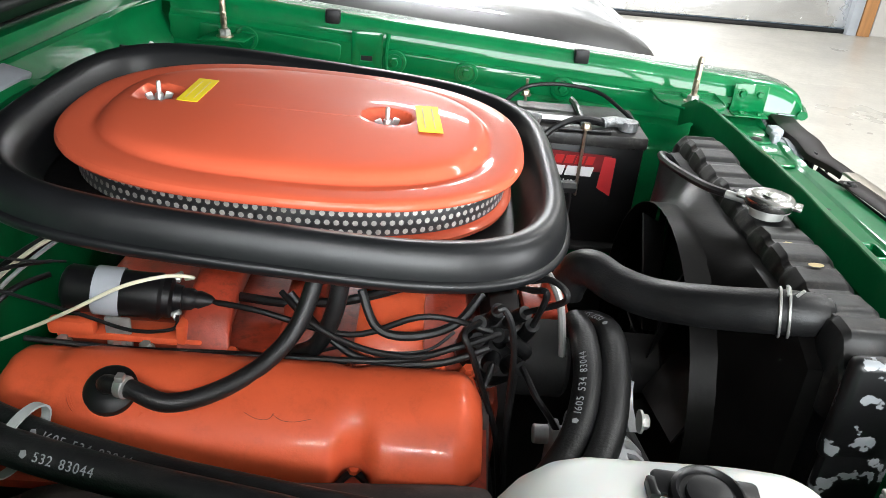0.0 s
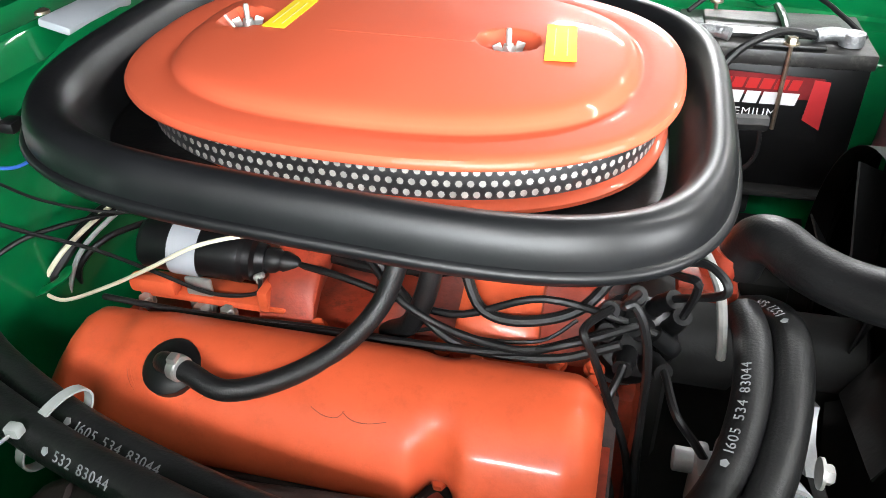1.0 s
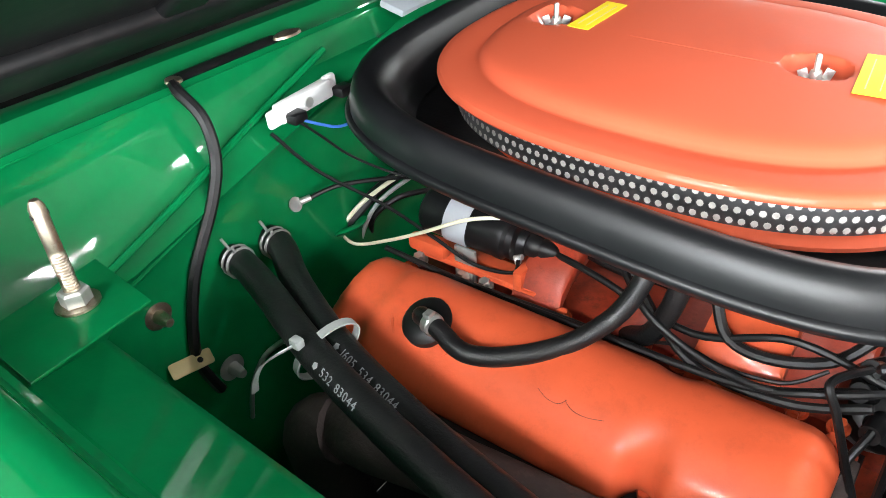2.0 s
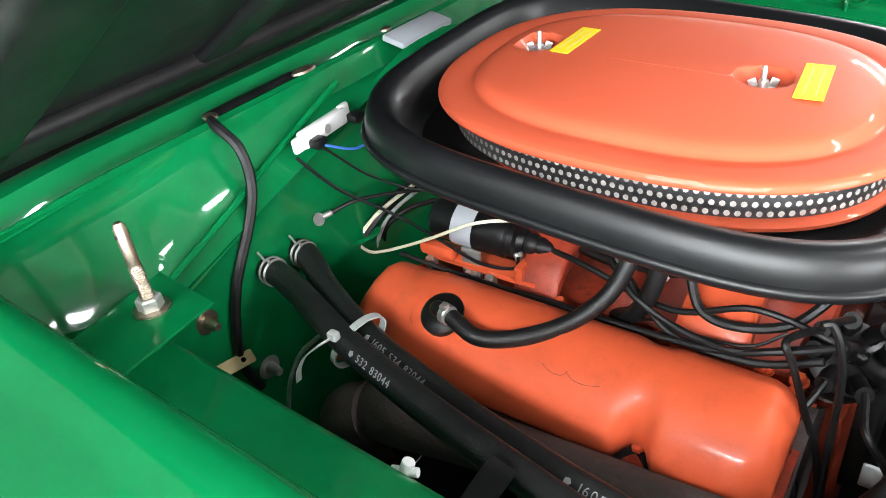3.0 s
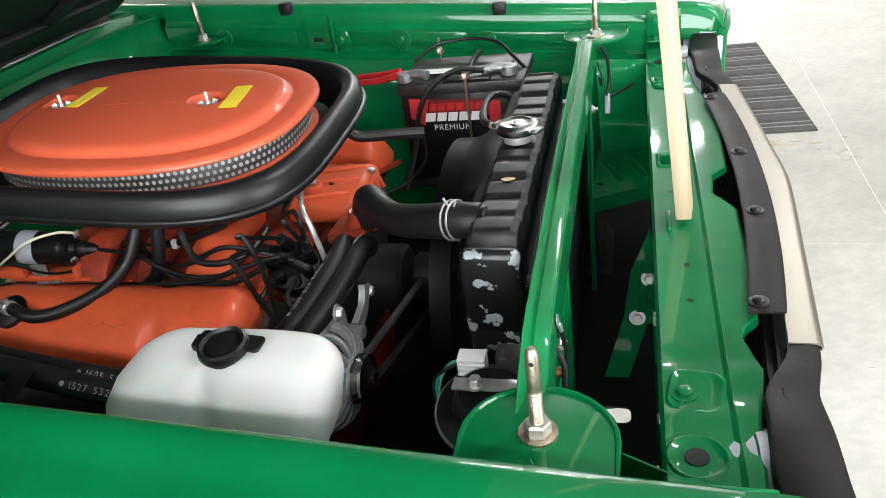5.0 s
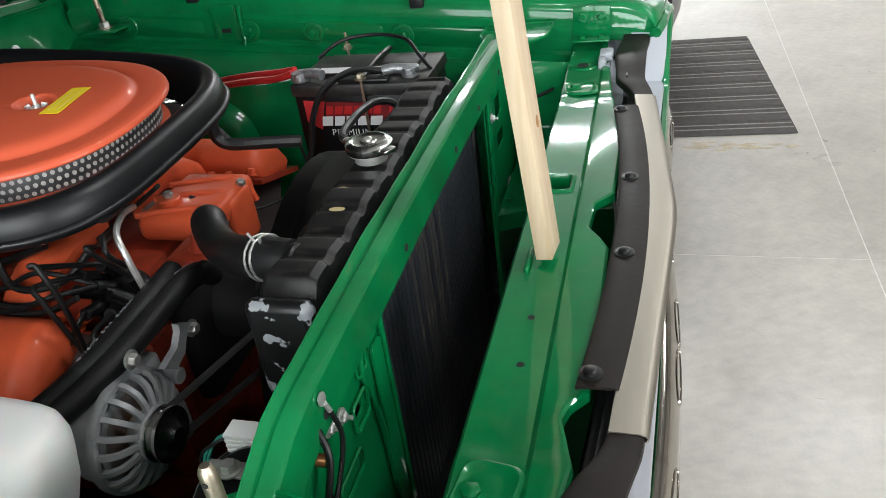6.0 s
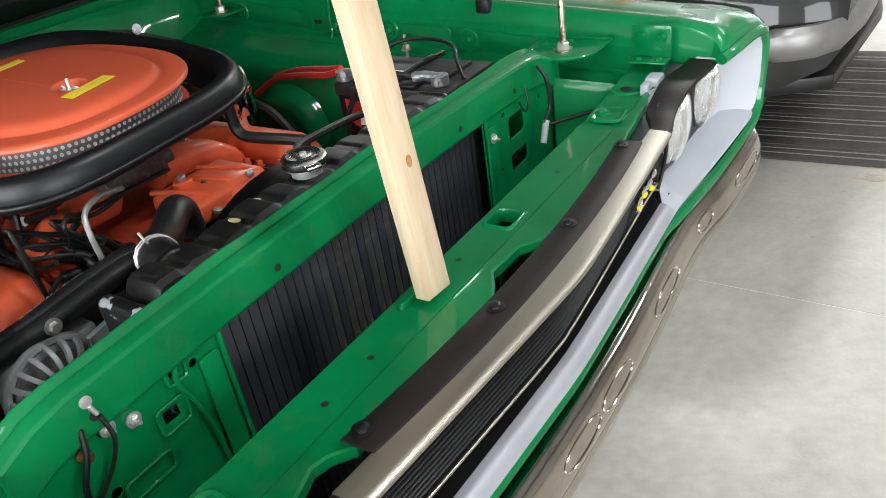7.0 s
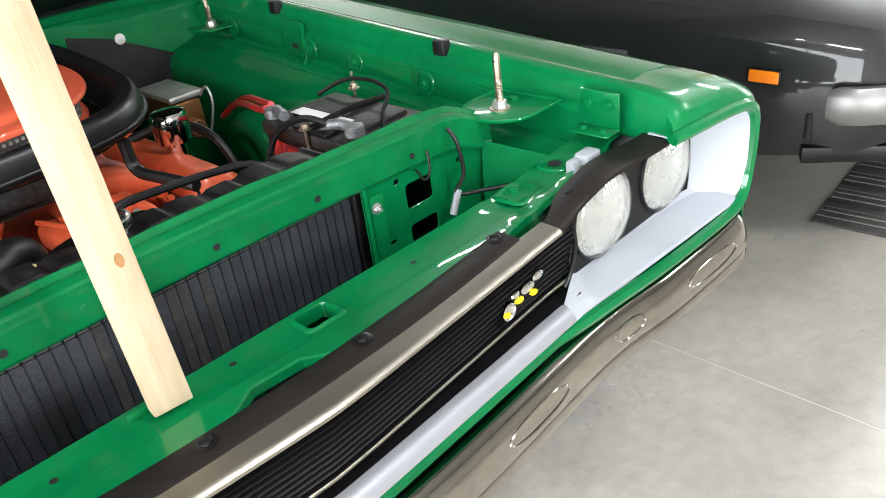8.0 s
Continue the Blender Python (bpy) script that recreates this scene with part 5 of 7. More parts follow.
def valve_cover(s):
    base = [(-0.242, 0.802), (-0.238, 0.816), (-0.244, 0.836), (-0.258, 0.850), (-0.278, 0.857), (-0.302, 0.854), (-0.324, 0.842), (-0.346, 0.823), (-0.362, 0.802), (-0.369, 0.785), (-0.366, 0.772), (-0.352, 0.765)]
    cy, cz = -0.30, 0.79
    rows = []
    for x in frange(-0.335, 0.184, 131):
        e = min(x + 0.335, 0.184 - x)
        k = 1 - 0.50 * max(0, 1 - e / 0.034) ** 2.6
        row = []
        for i, (y, z) in enumerate(base):
            yy, zz = cy + (y - cy) * (0.65 + 0.35 * k), cz + (z - cz) * k
            # pockets for the bolts along both rails
            for bx, w, d, top in ((0.052, 0.017, 0.046, False), (-0.285, 0.014, 0.030, False), (0.040, 0.016, 0.013, True), (-0.255, 0.014, 0.007, True), (0.178, 0.016, 0.016, False)):
                g = math.exp(-abs((x - bx) / w) ** 3.2)
                lo = max(0, (i - 6) / 5) if not top else max(0, (4 - i) / 4)
                if not top:
                    yy += d * g * lo * 0.9
                    zz += -d * g * lo * 0.10
                else:
                    zz -= d * g * lo
                    yy -= d * g * lo * 0.3
            # step behind the round breather boss
            zz -= 0.007 / (1 + math.exp((x + 0.262) / 0.004)) * max(0, 1 - abs(i - 5) / 6)
            row.append((x, -s * yy, zz) if s > 0 else (x, yy, zz))
        rows.append(row)
    bm = bmesh.new()
    skin(bm, rows)
    if s > 0:
        bmesh.ops.translate(bm, verts=bm.verts[:], vec=(0.036, 0, 0))
    vc = part("valve_cover", bm, ORANGE, engine, "orange painted valve cover", angle=50)
    for x, y, z in ((0.052, -0.338, 0.768), (-0.285, -0.338, 0.768), (0.176, -0.335, 0.772), (-0.16, -0.352, 0.760), (-0.30, -0.232, 0.812), (0.062, -0.232, 0.818), (0.17, -0.232, 0.812), (-0.10, -0.231, 0.812)):
        bm = bmesh.new()
        yy = y if s < 0 else -y
        x += 0.036 * (s > 0)
        hexnut(bm, (x, yy, z), (x, yy - 0.004 * (1 if s < 0 else -1), z + 0.012), 0.0075, 0.010)
        part("cover_bolt", bm, ORANGE, vc)
    bm = bmesh.new()
    skin(bm, [[(x, (yy if s < 0 else -yy), zz) for yy, zz in ((-0.226, 0.796), (-0.226, 0.806), (-0.374, 0.762), (-0.374, 0.752))] for x in (-0.345, 0.192 + 0.034 * (s > 0))])
    part("gasket_rail", bm, ORANGE_GREASY_SHADED, vc)
    # the strip of seam dirt also dips into the bolt pocket to darken it
    bm = bmesh.new()
    tube(bm, [(x, (yy if s < 0 else -yy), zz) for x, yy, zz in ((-0.27, -0.362, 0.764), (-0.20, -0.3675, 0.766), (-0.10, -0.3685, 0.768), (0.0, -0.3680, 0.767), (0.030, -0.3665, 0.766), (0.040, -0.350, 0.768), (0.052, -0.342, 0.772), (0.066, -0.350, 0.768), (0.085, -0.3665, 0.766), (0.16, -0.3670, 0.766))], 0.0046, 8, 4, flat=0.8)
    part("oily_seam", bm, SHADOW_METAL, vc, "oily dirt along the seam and a dark strip through the bolt pocket")
    return vc


engine_block()
vc_near = valve_cover(-1)
valve_cover(1)


def breather():
    # grommet, elbow, clamp and hose to the air cleaner
    n = Vector((0, -0.45, 0.89)).normalized()
    c = Vector((-0.200, -0.322, 0.842))
    bm = bmesh.new()
    lathe(bm, [(0.027, -0.004), (0.027, 0.004), (0.022, 0.009), (0.010, 0.011)], aim(c, c + n), 28)
    h = thing("breather_hose", tuple(c), "braided black rubber breather hose with a steel clamp", "hose")
    part("grommet", bm, RUBBER, h, "round black rubber grommet")
    pts = [c + n * 0.008, c + n * 0.018 + Vector((0.002, -0.002, 0)), c + Vector((0.028, -0.018, 0.018)), (-0.135, -0.346, 0.851), (-0.095, -0.325, 0.851), (-0.055, -0.288, 0.860), (-0.025, -0.252, 0.885), (-0.010, -0.228, 0.925), (-0.004, -0.210, 0.962)]
    bm = bmesh.new()
    tube(bm, pts, 0.0098, 14, 8)
    part("hose", bm, HOSE, h)
    bm = bmesh.new()
    p = c + Vector((0.016, -0.016, 0.020))
    rod(bm, p, p + Vector((0.010, -0.0035, 0.0005)), 0.0118, None, 20)
    box(bm, p + Vector((0.004, -0.004, 0.013)), (0.008, 0.010, 0.006), 0.001)
    part("clamp", bm, STEEL, h, "steel hose clamp")
    h2 = thing("vacuum_hose", (0.02, -0.21, 0.83), "short black rubber vacuum hose", "hose")
    bm = bmesh.new()
    tube(bm, [(0.020, -0.205, 0.965), (0.018, -0.214, 0.92), (0.010, -0.220, 0.88), (-0.008, -0.218, 0.842), (-0.035, -0.205, 0.82)], 0.0105, 12, 6)
    part("hose", bm, HOSE, h2)


def cover_marks():
    """Pen-like scratch on the near valve cover and the small tabs of its upper rail."""
    bm = bmesh.new()
    for pts in ([(-0.062, -0.3335, 0.8352), (-0.050, -0.3375, 0.8318), (-0.038, -0.3375, 0.8318), (-0.032, -0.3325, 0.8360)], [(-0.034, -0.3330, 0.8355), (-0.024, -0.3375, 0.8318), (-0.010, -0.3380, 0.8314), (0.006, -0.3350, 0.8340)]):
        tube(bm, pts, 0.00022, 5, 5)
    part("scratch", bm, SHADOW_METAL, vc_near, "thin dark scratch")
    for x in (-0.105, 0.128):
        bm = bmesh.new()
        box(bm, (x, -0.2335, 0.818), (0.022, 0.010, 0.006), 0.002, None)
        box(bm, (x + 0.006, -0.229, 0.824), (0.010, 0.004, 0.010), 0.0015, None)
        part("cover_tab", bm, ORANGE, vc_near)
    # ring pressed round the breather
    n = Vector((0, -0.45, 0.89)).normalized()
    c = Vector((-0.200, -0.322, 0.8425))
    u = n.cross(Vector((1, 0, 0))).normalized()
    bm = bmesh.new()
    tube(bm, [c + Vector((1, 0, 0)) * 0.043 * math.cos(q) + u * 0.034 * math.sin(q) - n * (0.0035 + 0.010 * math.sin(q) ** 2) for q in frange(0.6, 5.7, 22)], 0.0035, 8, 2)
    part("breather_boss", bm, ORANGE, vc_near)


breather()
cover_marks()


def ignition_coil():
    a, b = Vector((-0.300, -0.190, 0.880)), Vector((-0.180, -0.176, 0.866))
    c = thing("ignition_coil", (-0.235, -0.185, 0.845), "black ignition coil in a grey clamp strap", "ignition coil")
    d = (b - a).normalized()
    bm = bmesh.new()
    lathe(bm, [(0.018, -0.002), (0.024, 0.001), (0.027, 0.006), (0.027, 0.095), (0.028, 0.099), (0.028, 0.106), (0.024, 0.110)], aim(a, b), 28)
    part("can", bm, BLACK_PAINT, c)
    bm = bmesh.new()
    lathe(bm, [(0.024, 0.109), (0.0245, 0.118), (0.017, 0.121), (0.0155, 0.130), (0.010, 0.131)], aim(a, b), 24)
    part("cap", bm, PLASTIC, c, "moulded black cap")
    bm = bmesh.new()
    lathe(bm, [(0.0285, 0.034), (0.029, 0.036), (0.029, 0.062), (0.0285, 0.064)], aim(a, b), 28, caps=False)
    st = part("strap", bm, COIL_GREY, c, "grey painted clamp strap")
    bm = bmesh.new()
    p = a + d * 0.050
    box(bm, (p.x + 0.012, p.y - 0.020, p.z - 0.045), (0.030, 0.005, 0.045), 0.002)
    part("strap_foot", bm, STEEL, st)
    bm = bmesh.new()
    hexnut(bm, (p.x + 0.012, p.y - 0.023, p.z - 0.060), (p.x + 0.012, p.y - 0.034, p.z - 0.058), 0.0085, 0.011)
    part("strap_bolt", bm, STEEL, st)
    bm = bmesh.new()
    lathe(bm, [(0.011, 0.128), (0.0135, 0.132), (0.0135, 0.142), (0.011, 0.146), (0.012, 0.150), (0.0085, 0.162), (0.005, 0.170)], aim(a, b), 18)
    part("boot", bm, RUBBER, c, "rubber boot")
    for off in ((0.0, 0.014, 0.02), (0.004, -0.016, -0.014)):
        q = a + d * 0.118 + Vector(off)
        bm = bmesh.new()
        rod(bm, q, q + d * 0.010 + Vector((0, 0, 0.006)), 0.0035, None, 10)
        hexnut(bm, q + d * 0.003, q + d * 0.008, 0.006)
        part("terminal", bm, STEEL, c, "bright terminal")
    return b


ignition_coil()

CX, CY = -0.056, -0.029


def tip(x, y):
    """The air cleaner leans: its height over its centre."""
    return -0.0215 * (x - CX) + 0.048 * (y - CY)


def tipped(bm):
    for v in bm.verts:
        v.co.z += tip(v.co.x, v.co.y)
    return bm


def ring_at(outline, z, tilt=0.0):
    return [(x, y, z - tilt * (x - CX)) for x, y in outline]


def lid_line(d, count=144):
    return oval(CX, CY, 0.2785 - d, max(0.2135 - d, 0.005), 2.5 - 2.2 * max(0.0, d - 0.05), count)


def air_cleaner():
    ac = thing("air_cleaner", (CX, CY, 0.965), "oval orange air cleaner with a perforated steel band", "air cleaner")
    dips = [(-0.235, -0.017), (0.050, -0.027)]
    prof = [(0.006, 1.034), (0.001, 1.0352), (0.0, 1.0375), (0.0005, 1.0412), (0.0024, 1.0442), (0.0060, 1.0458), (0.012, 1.0463), (0.026, 1.0463), (0.0350, 1.0454), (0.0400, 1.0441), (0.0424, 1.0441), (0.0442, 1.0452), (0.0470, 1.0488), (0.0505, 1.0530), (0.0550, 1.0560), (0.062, 1.0580), (0.072, 1.0592), (0.083, 1.0600)]
    prof += [(d, 1.0600 + 0.0030 * (1 - (1 - (d - 0.083) / 0.126) ** 2.2)) for d in frange(0.087, 0.205, 40)]

    def dimple(x, y, z):
        for dx, dy in dips:
            r = math.hypot((x - dx) / 1.15, y - dy)
            if r < 0.046:
                k = min(1, max(0, (0.029 - r) / 0.008))
                k = k * k * (3 - 2 * k)
                z -= 0.0145 * k
                z -= 0.0012 * max(0, 1 - r / 0.046)
        return z

    rows = []
    for d, z in prof:
        o = lid_line(d)
        rows.append([(x, y, dimple(x, y, z) if d > 0.075 else z) for x, y in o])
    bm = bmesh.new()
    skin(bm, rows, caps=False)
    lid = part("lid", tipped(bm), ORANGE_LID, ac, "glossy orange lid with two wells", angle=32)
    # a strip closes the plateau along its middle
    bm = bmesh.new()
    plate(bm, [[(x, CY + v, dimple(x, CY + v, 1.0632)) for v in frange(-0.012, 0.012, 7)] for x in frange(CX - 0.078, CX + 0.078, 35)], 0.001)
    part("lid_centre", tipped(bm), ORANGE_LID, lid)
    # perforated band
    bm = bmesh.new()
    skin(bm, [ring_at(lid_line(0.020), z) for z in (0.992, 1.000, 1.016, 1.038)], caps=False)
    band = part("filter_band", tipped(bm), BAND, ac, "perforated steel band")
    t = bmesh.new()
    for row, z in enumerate((1.0020, 1.0125, 1.0230)):
        N = 150
        o = even_steps(lid_line(0.0196, 400), N * 2)
        for i in range(N):
            k = (2 * i + row % 2) % (2 * N)
            x, y = o[k]
            x2, y2 = o[(k + 1) % (2 * N)]
            x0, y0 = o[k - 1]
            tx, ty = x2 - x0, y2 - y0
            l = math.hypot(tx, ty)
            tx, ty = tx / l, ty / l
            vs = [t.verts.new((x + tx * 0.0031 * math.cos(q), y + ty * 0.0031 * math.cos(q), z + 0.0033 * math.sin(q))) for q in frange(0, 2 * math.pi * 7 / 8, 8)]
            t.faces.new(vs)
    part("perforation", tipped(t), PAPER, band, "pale filter paper behind the holes", kind="stuff")
    # bottom pan
    bm = bmesh.new()
    skin(bm, [ring_at(lid_line(d, 96), z) for d, z in ((0.05, 0.984), (0.020, 0.984), (0.012, 0.987), (0.0105, 0.992), (0.014, 0.996), (0.020, 0.997), (0.05, 0.995))])
    part("pan", tipped(bm), ORANGE_LID, ac, "orange lower pan")
    # wing nuts on studs
    for dx, dy in dips:
        base = 1.0482 + tip(dx, dy)
        w = thing("wing_nut", (dx, dy, base), "bright steel wing nut on a threaded stud", "wing nut", "wing nuts")
        bm = bmesh.new()
        lathe(bm, [(0.0125, 0), (0.0125, 0.0012), (0.0065, 0.002), (0.0055, 0.008), (0.005, 0.0095)], pose(dx, dy, base), 18)
        part("hub", bm, STEEL, w)
        for s in (-1, 1):
            bm = bmesh.new()
            box(bm, (s * 0.008, 0, 0.010), (0.009, 0.0022, 0.010), 0.0008, pose(dx, dy, base, 0, 0, 24) @ pose(0, 0, 0, 0, s * 22, 0))
            part("wing", bm, STEEL, w)
        bm = bmesh.new()
        lathe(bm, [(0.0030, 0), (0.0030, 0.024), (0.002, 0.0255)], pose(dx, dy, base), 10)
        part("stud", bm, STEEL, w)
    # yellow stickers with rows of unreadable print
    for x, y, w, h, a in ((-0.190, -0.004, 0.026, 0.084, -3), (0.101, -0.024, 0.030, 0.090, 5.7)):
        bm = bmesh.new()
        z = (1.0630 if x < 0 else 1.0632) + tip(x, y)
        slab(bm, rounded(-w / 2, -h / 2, w / 2, h / 2, 0.001), 0.0006, pose(x, y, z, 2.75, 1.23, a))
        st = part("sticker", bm, YELLOW, ac, "yellow paper sticker")
        for k in range(2):
            bm = bmesh.new()
            box(bm, ((k - 0.5) * w * 0.4, 0, 0.0003), (0.0010, h * 0.75, 0.0003), 0, pose(x, y, z, 2.75, 1.23, a))
            part("print_bar", bm, TAN, st)


BAND = material("band_steel", (0.15, 0.15, 0.155), 0.42, 0.8, vary=0.15, bump=0.05)
PAPER = material("filter_paper", (0.50, 0.49, 0.46), 0.8, vary=0.2, scale=90)
air_cleaner()


def hood_seal():
    s = thing("hood_seal", (-0.056, -0.036, 0.97), "thick black rubber seal ring round the air cleaner", "seal")
    sect = [(-0.062, 0.990), (-0.052, 1.002), (-0.044, 1.020), (-0.037, 1.036), (-0.029, 1.044), (-0.019, 1.046), (-0.0125, 1.0425), (-0.0085, 1.036), (-0.0060, 1.028), (-0.0045, 1.020), (-0.0042, 1.0135), (-0.0010, 1.0125),
            (0.0008, 1.008), (-0.003, 1.001), (-0.010, 0.996), (-0.028, 0.991), (-0.054, 0.986)]
    n = 3.6
    outline = [oval(-0.056, -0.036, 0.333 + d, 0.285 + d, n, 120) for d, z in sect]
    tilt = 0.070
    rows = []
    for i in range(120):
        rows.append([(outline[k][i][0], outline[k][i][1], z - tilt * (outline[k][i][0] + 0.056) + 0.040 * (outline[k][i][1] + 0.036)) for k, (d, z) in enumerate(sect)])
    bm = bmesh.new()
    skin(bm, rows, closed=True)
    part("ring", bm, SEAL_RUBBER, s, angle=60)
    bm = bmesh.new()
    slab(bm, oval(0, 0, 0.285, 0.238, n, 72), 0.004, Matrix.Translation((-0.056, -0.036, 0.982)) @ pose(0, 0, 0, 0, math.degrees(tilt), 0))
    part("base_plate", bm, BLACK_PAINT, s, "black steel base plate")


hood_seal()

# ---- things of the engine bay ----


def radiator():
    r = thing("radiator", (0.58, 0, 0.42), "black radiator with a ribbed top tank and peeling paint", "radiator")
    # ribbed top tank
    rows = []
    ribs = [-0.30 + 0.0545 * k for k in range(12)]
    for y in frange(-0.338, 0.312, 200):
        e = min(y + 0.338, 0.312 - y)
        k = 1 - 0.5 * max(0, 1 - e / 0.03) ** 2
        rib = 0.0045 * max([math.exp(-((y - c) / 0.0195) ** 10) for c in ribs])
        top = 0.9665 + rib + 0.003 * math.sin(37 * y)
        sec = [(-0.036, 0.88), (-0.036 - rib * 0.5, 0.93), (-0.035 - rib * 0.5, 0.952), (-0.0315, top - 0.006), (-0.025, top), (0.022, top + 0.0005), (0.030, top - 0.005), (0.034 + rib * 0.4, 0.952), (0.035, 0.93), (0.035, 0.88)]
        rows.append([(0.556 + dx * (0.82 + 0.18 * k), y, 0.88 + (z - 0.88) * k) for dx, z in sec])
    bm = bmesh.new()
    skin(bm, rows)
    tank = part("top_tank", bm, TANK_PAINT, r, "ribbed black top tank", angle=24)
    # bare-metal scuffs and a tan tape scrap on top
    for (x, y, w, h, a) in ((0.545, -0.125, 0.018, 0.020, 20), (0.552, -0.145, 0.014, 0.012, 50), (0.556, -0.172, 0.020, 0.010, 5)):
        bm = bmesh.new()
        slab(bm, circle(0, 0, w / 2, 9, h / 2), 0.0005, pose(x, y, 0.9725, 0, 0, a))
        part("tape_scrap", bm, TAN, tank, "tan scrap of old tape")
    # rounded near end cap with flaked paint
    bm = bmesh.new()
    box(bm, (0.556, -0.347, 0.905), (0.074, 0.022, 0.122), 0.010, None, 3)
    box(bm, (0.558, -0.350, 0.80), (0.070, 0.016, 0.12), 0.006)
    part("tank_end", bm, PEELING, tank, "flaking black paint over grey metal")
    bm = bmesh.new()
    box(bm, (0.580, 0, 0.66), (0.056, 0.598, 0.47), 0.004)
    core = part("core", bm, CORE, r, "dark fin and tube core")
    n = 37
    proto = None
    for i in range(n):
        y = -0.296 + 0.592 * (i + 0.5) / n
        if proto is None:
            bm = bmesh.new()
            for k in range(104):
                z = 0.445 + 0.0044 * k
                v = [bm.verts.new(p) for p in ((0.6084, y - 0.0064, z), (0.6106, y + 0.0010, z + 0.0010), (0.6108, y + 0.0058, z + 0.0016), (0.6088, y + 0.0066, z + 0.0032), (0.6098, y, z + 0.0034), (0.6086, y - 0.0064, z + 0.0032))]
                bm.faces.new(v)
            box(bm, (0.6082, y - 0.0072, 0.67), (0.0040, 0.0015, 0.455), 0)
            proto = part("fin_column", bm, CORE, core, own=(0.608, y, 0.43))
        else:
            ob = new("fin_column", proto.data)
            ob.parent = core
            if i in (12, 14, 15, 16, 18, 19, 21):
                ob.material_slots[0].link = "OBJECT"
                ob.material_slots[0].material = CORE_DUSTY
            ob.location = proto.location + Vector((0, y - (-0.296 + 0.296 / n), 0))
    for s in (-1, 1):
        bm = bmesh.new()
        box(bm, (0.582, s * 0.312, 0.66), (0.066, 0.026, 0.48), 0.004)
        part("side_strap", bm, BLACK_PAINT, r)
    bm = bmesh.new()
    box(bm, (0.58, 0, 0.42), (0.075, 0.62, 0.06), 0.015)
    part("bottom_tank", bm, BLACK_PAINT, r)
    # filler neck and outlet
    bm = bmesh.new()
    lathe(bm, [(0.022, 0), (0.022, 0.011), (0.029, 0.012), (0.029, 0.0145)], pose(0.551, -0.028, 0.968), 28)
    rod(bm, (0.53, -0.012, 0.980), (0.505, 0.004, 0.981), 0.0055)
    part("filler_neck", bm, STEEL, r)
    bm = bmesh.new()
    rod(bm, (0.54, -0.258, 0.953), (0.515, -0.254, 0.953), 0.0215)
    part("outlet", bm, BLACK_PAINT, r)
    bm = bmesh.new()
    m = pose(0.551, -0.028, 0.9825)
    lathe(bm, [(0.0305, 0), (0.032, 0.002), (0.032, 0.010), (0.0295, 0.013), (0.024, 0.0145), (0.020, 0.0125), (0.012, 0.0125), (0.010, 0.0145), (0.004, 0.0145)], m, 36)
    c = part("pressure_cap", bm, PULLEY_STEEL, r, "bright steel pressure cap with two ears")
    for s in (-1, 1):
        bm = bmesh.new()
        box(bm, (s * 0.034, 0, 0.006), (0.014, 0.022, 0.006), 0.002, m @ pose(0, 0, 0, 0, 0, -28))
        part("ear", bm, PULLEY_STEEL, c)
    bm = bmesh.new()
    lathe(bm, [(0.005, 0.0125), (0.005, 0.0165), (0.003, 0.0175)], m, 14)
    part("rivet", bm, STEEL, c)


radiator()


def fan_and_shroud():
    s = thing("fan_shroud", (0.49, 0, 0.42), "large black plastic fan shroud", "fan shroud")
    rows = []
    N = 48
    cz, R = 0.695, 0.247
    for x, k in ((0.522, 0.0), (0.505, 0.05), (0.478, 0.75), (0.462, 1.0), (0.4615, 1.001), (0.445, 1.001), (0.432, 1.001), (0.432, 0.985), (0.450, 0.985), (0.470, 0.96)):
        row = []
        for i in range(N):
            q = 2 * math.pi * i / N
            c, sn = math.cos(q), math.sin(q)
            m = max(abs(c) / 0.315, abs(sn) / 0.262)
            sy, sz = c / m, sn / m + (0.684 - cz)
            row.append((x, sy * (1 - k) + c * R * k, cz + sz * (1 - k) + sn * R * k))
        rows.append(row)
    bm = bmesh.new()
    skin(bm, rows[:4], caps=False)
    part("shroud_box", bm, SHROUD, s, angle=30)
    bm = bmesh.new()
    skin(bm, rows[4:], caps=False)
    part("shroud_ring", bm, SHROUD, s, angle=30)
    # blades and hub are near-black in place of the shade inside the shroud
    f = thing("fan", (0.40, 0, 0.46), "engine cooling fan, near-black for the shade in the shroud", "fan")
    bm = bmesh.new()
    rod(bm, (0.345, 0, 0.70), (0.465, 0, 0.70), 0.045)
    part("clutch_hub", bm, SHADOW_METAL, f)
    for k in range(7):
        q = 2 * math.pi * k / 7 + 0.3
        m = Matrix.Translation((0.458, 0, 0.70)) @ pose(0, 0, 0, math.degrees(q), 0, 0)
        bm = bmesh.new()
        plate(bm, [[m @ Vector((-0.02 * w, -0.03 * w, 0.05)), m @ Vector((-0.03 * w, -0.045 * w, 0.22))] for w in (-1, -0.3, 0.4, 1)], 0.0025)
        part("blade", bm, SHADOW_METAL, f)
    for y0, y1, z0, z1, x in ((0.02, -0.345, 0.63, 0.745, 0.366), (0.05, -0.335, 0.70, 0.79, 0.366), (-0.06, 0.30, 0.62, 0.56, 0.372)):
        b = thing("drive_belt", (x, (y0 + y1) / 2, min(z0, z1)), "black rubber drive belt", "belt", "drive belts")
        bm = bmesh.new()
        tube(bm, [(x, y0, z0), (x, (y0 + y1) / 2, (z0 + z1) / 2), (x, y1, z1)], 0.0065, 6, 2, flat=0.5)
        part("belt", bm, SHADOW_METAL, b)


fan_and_shroud()


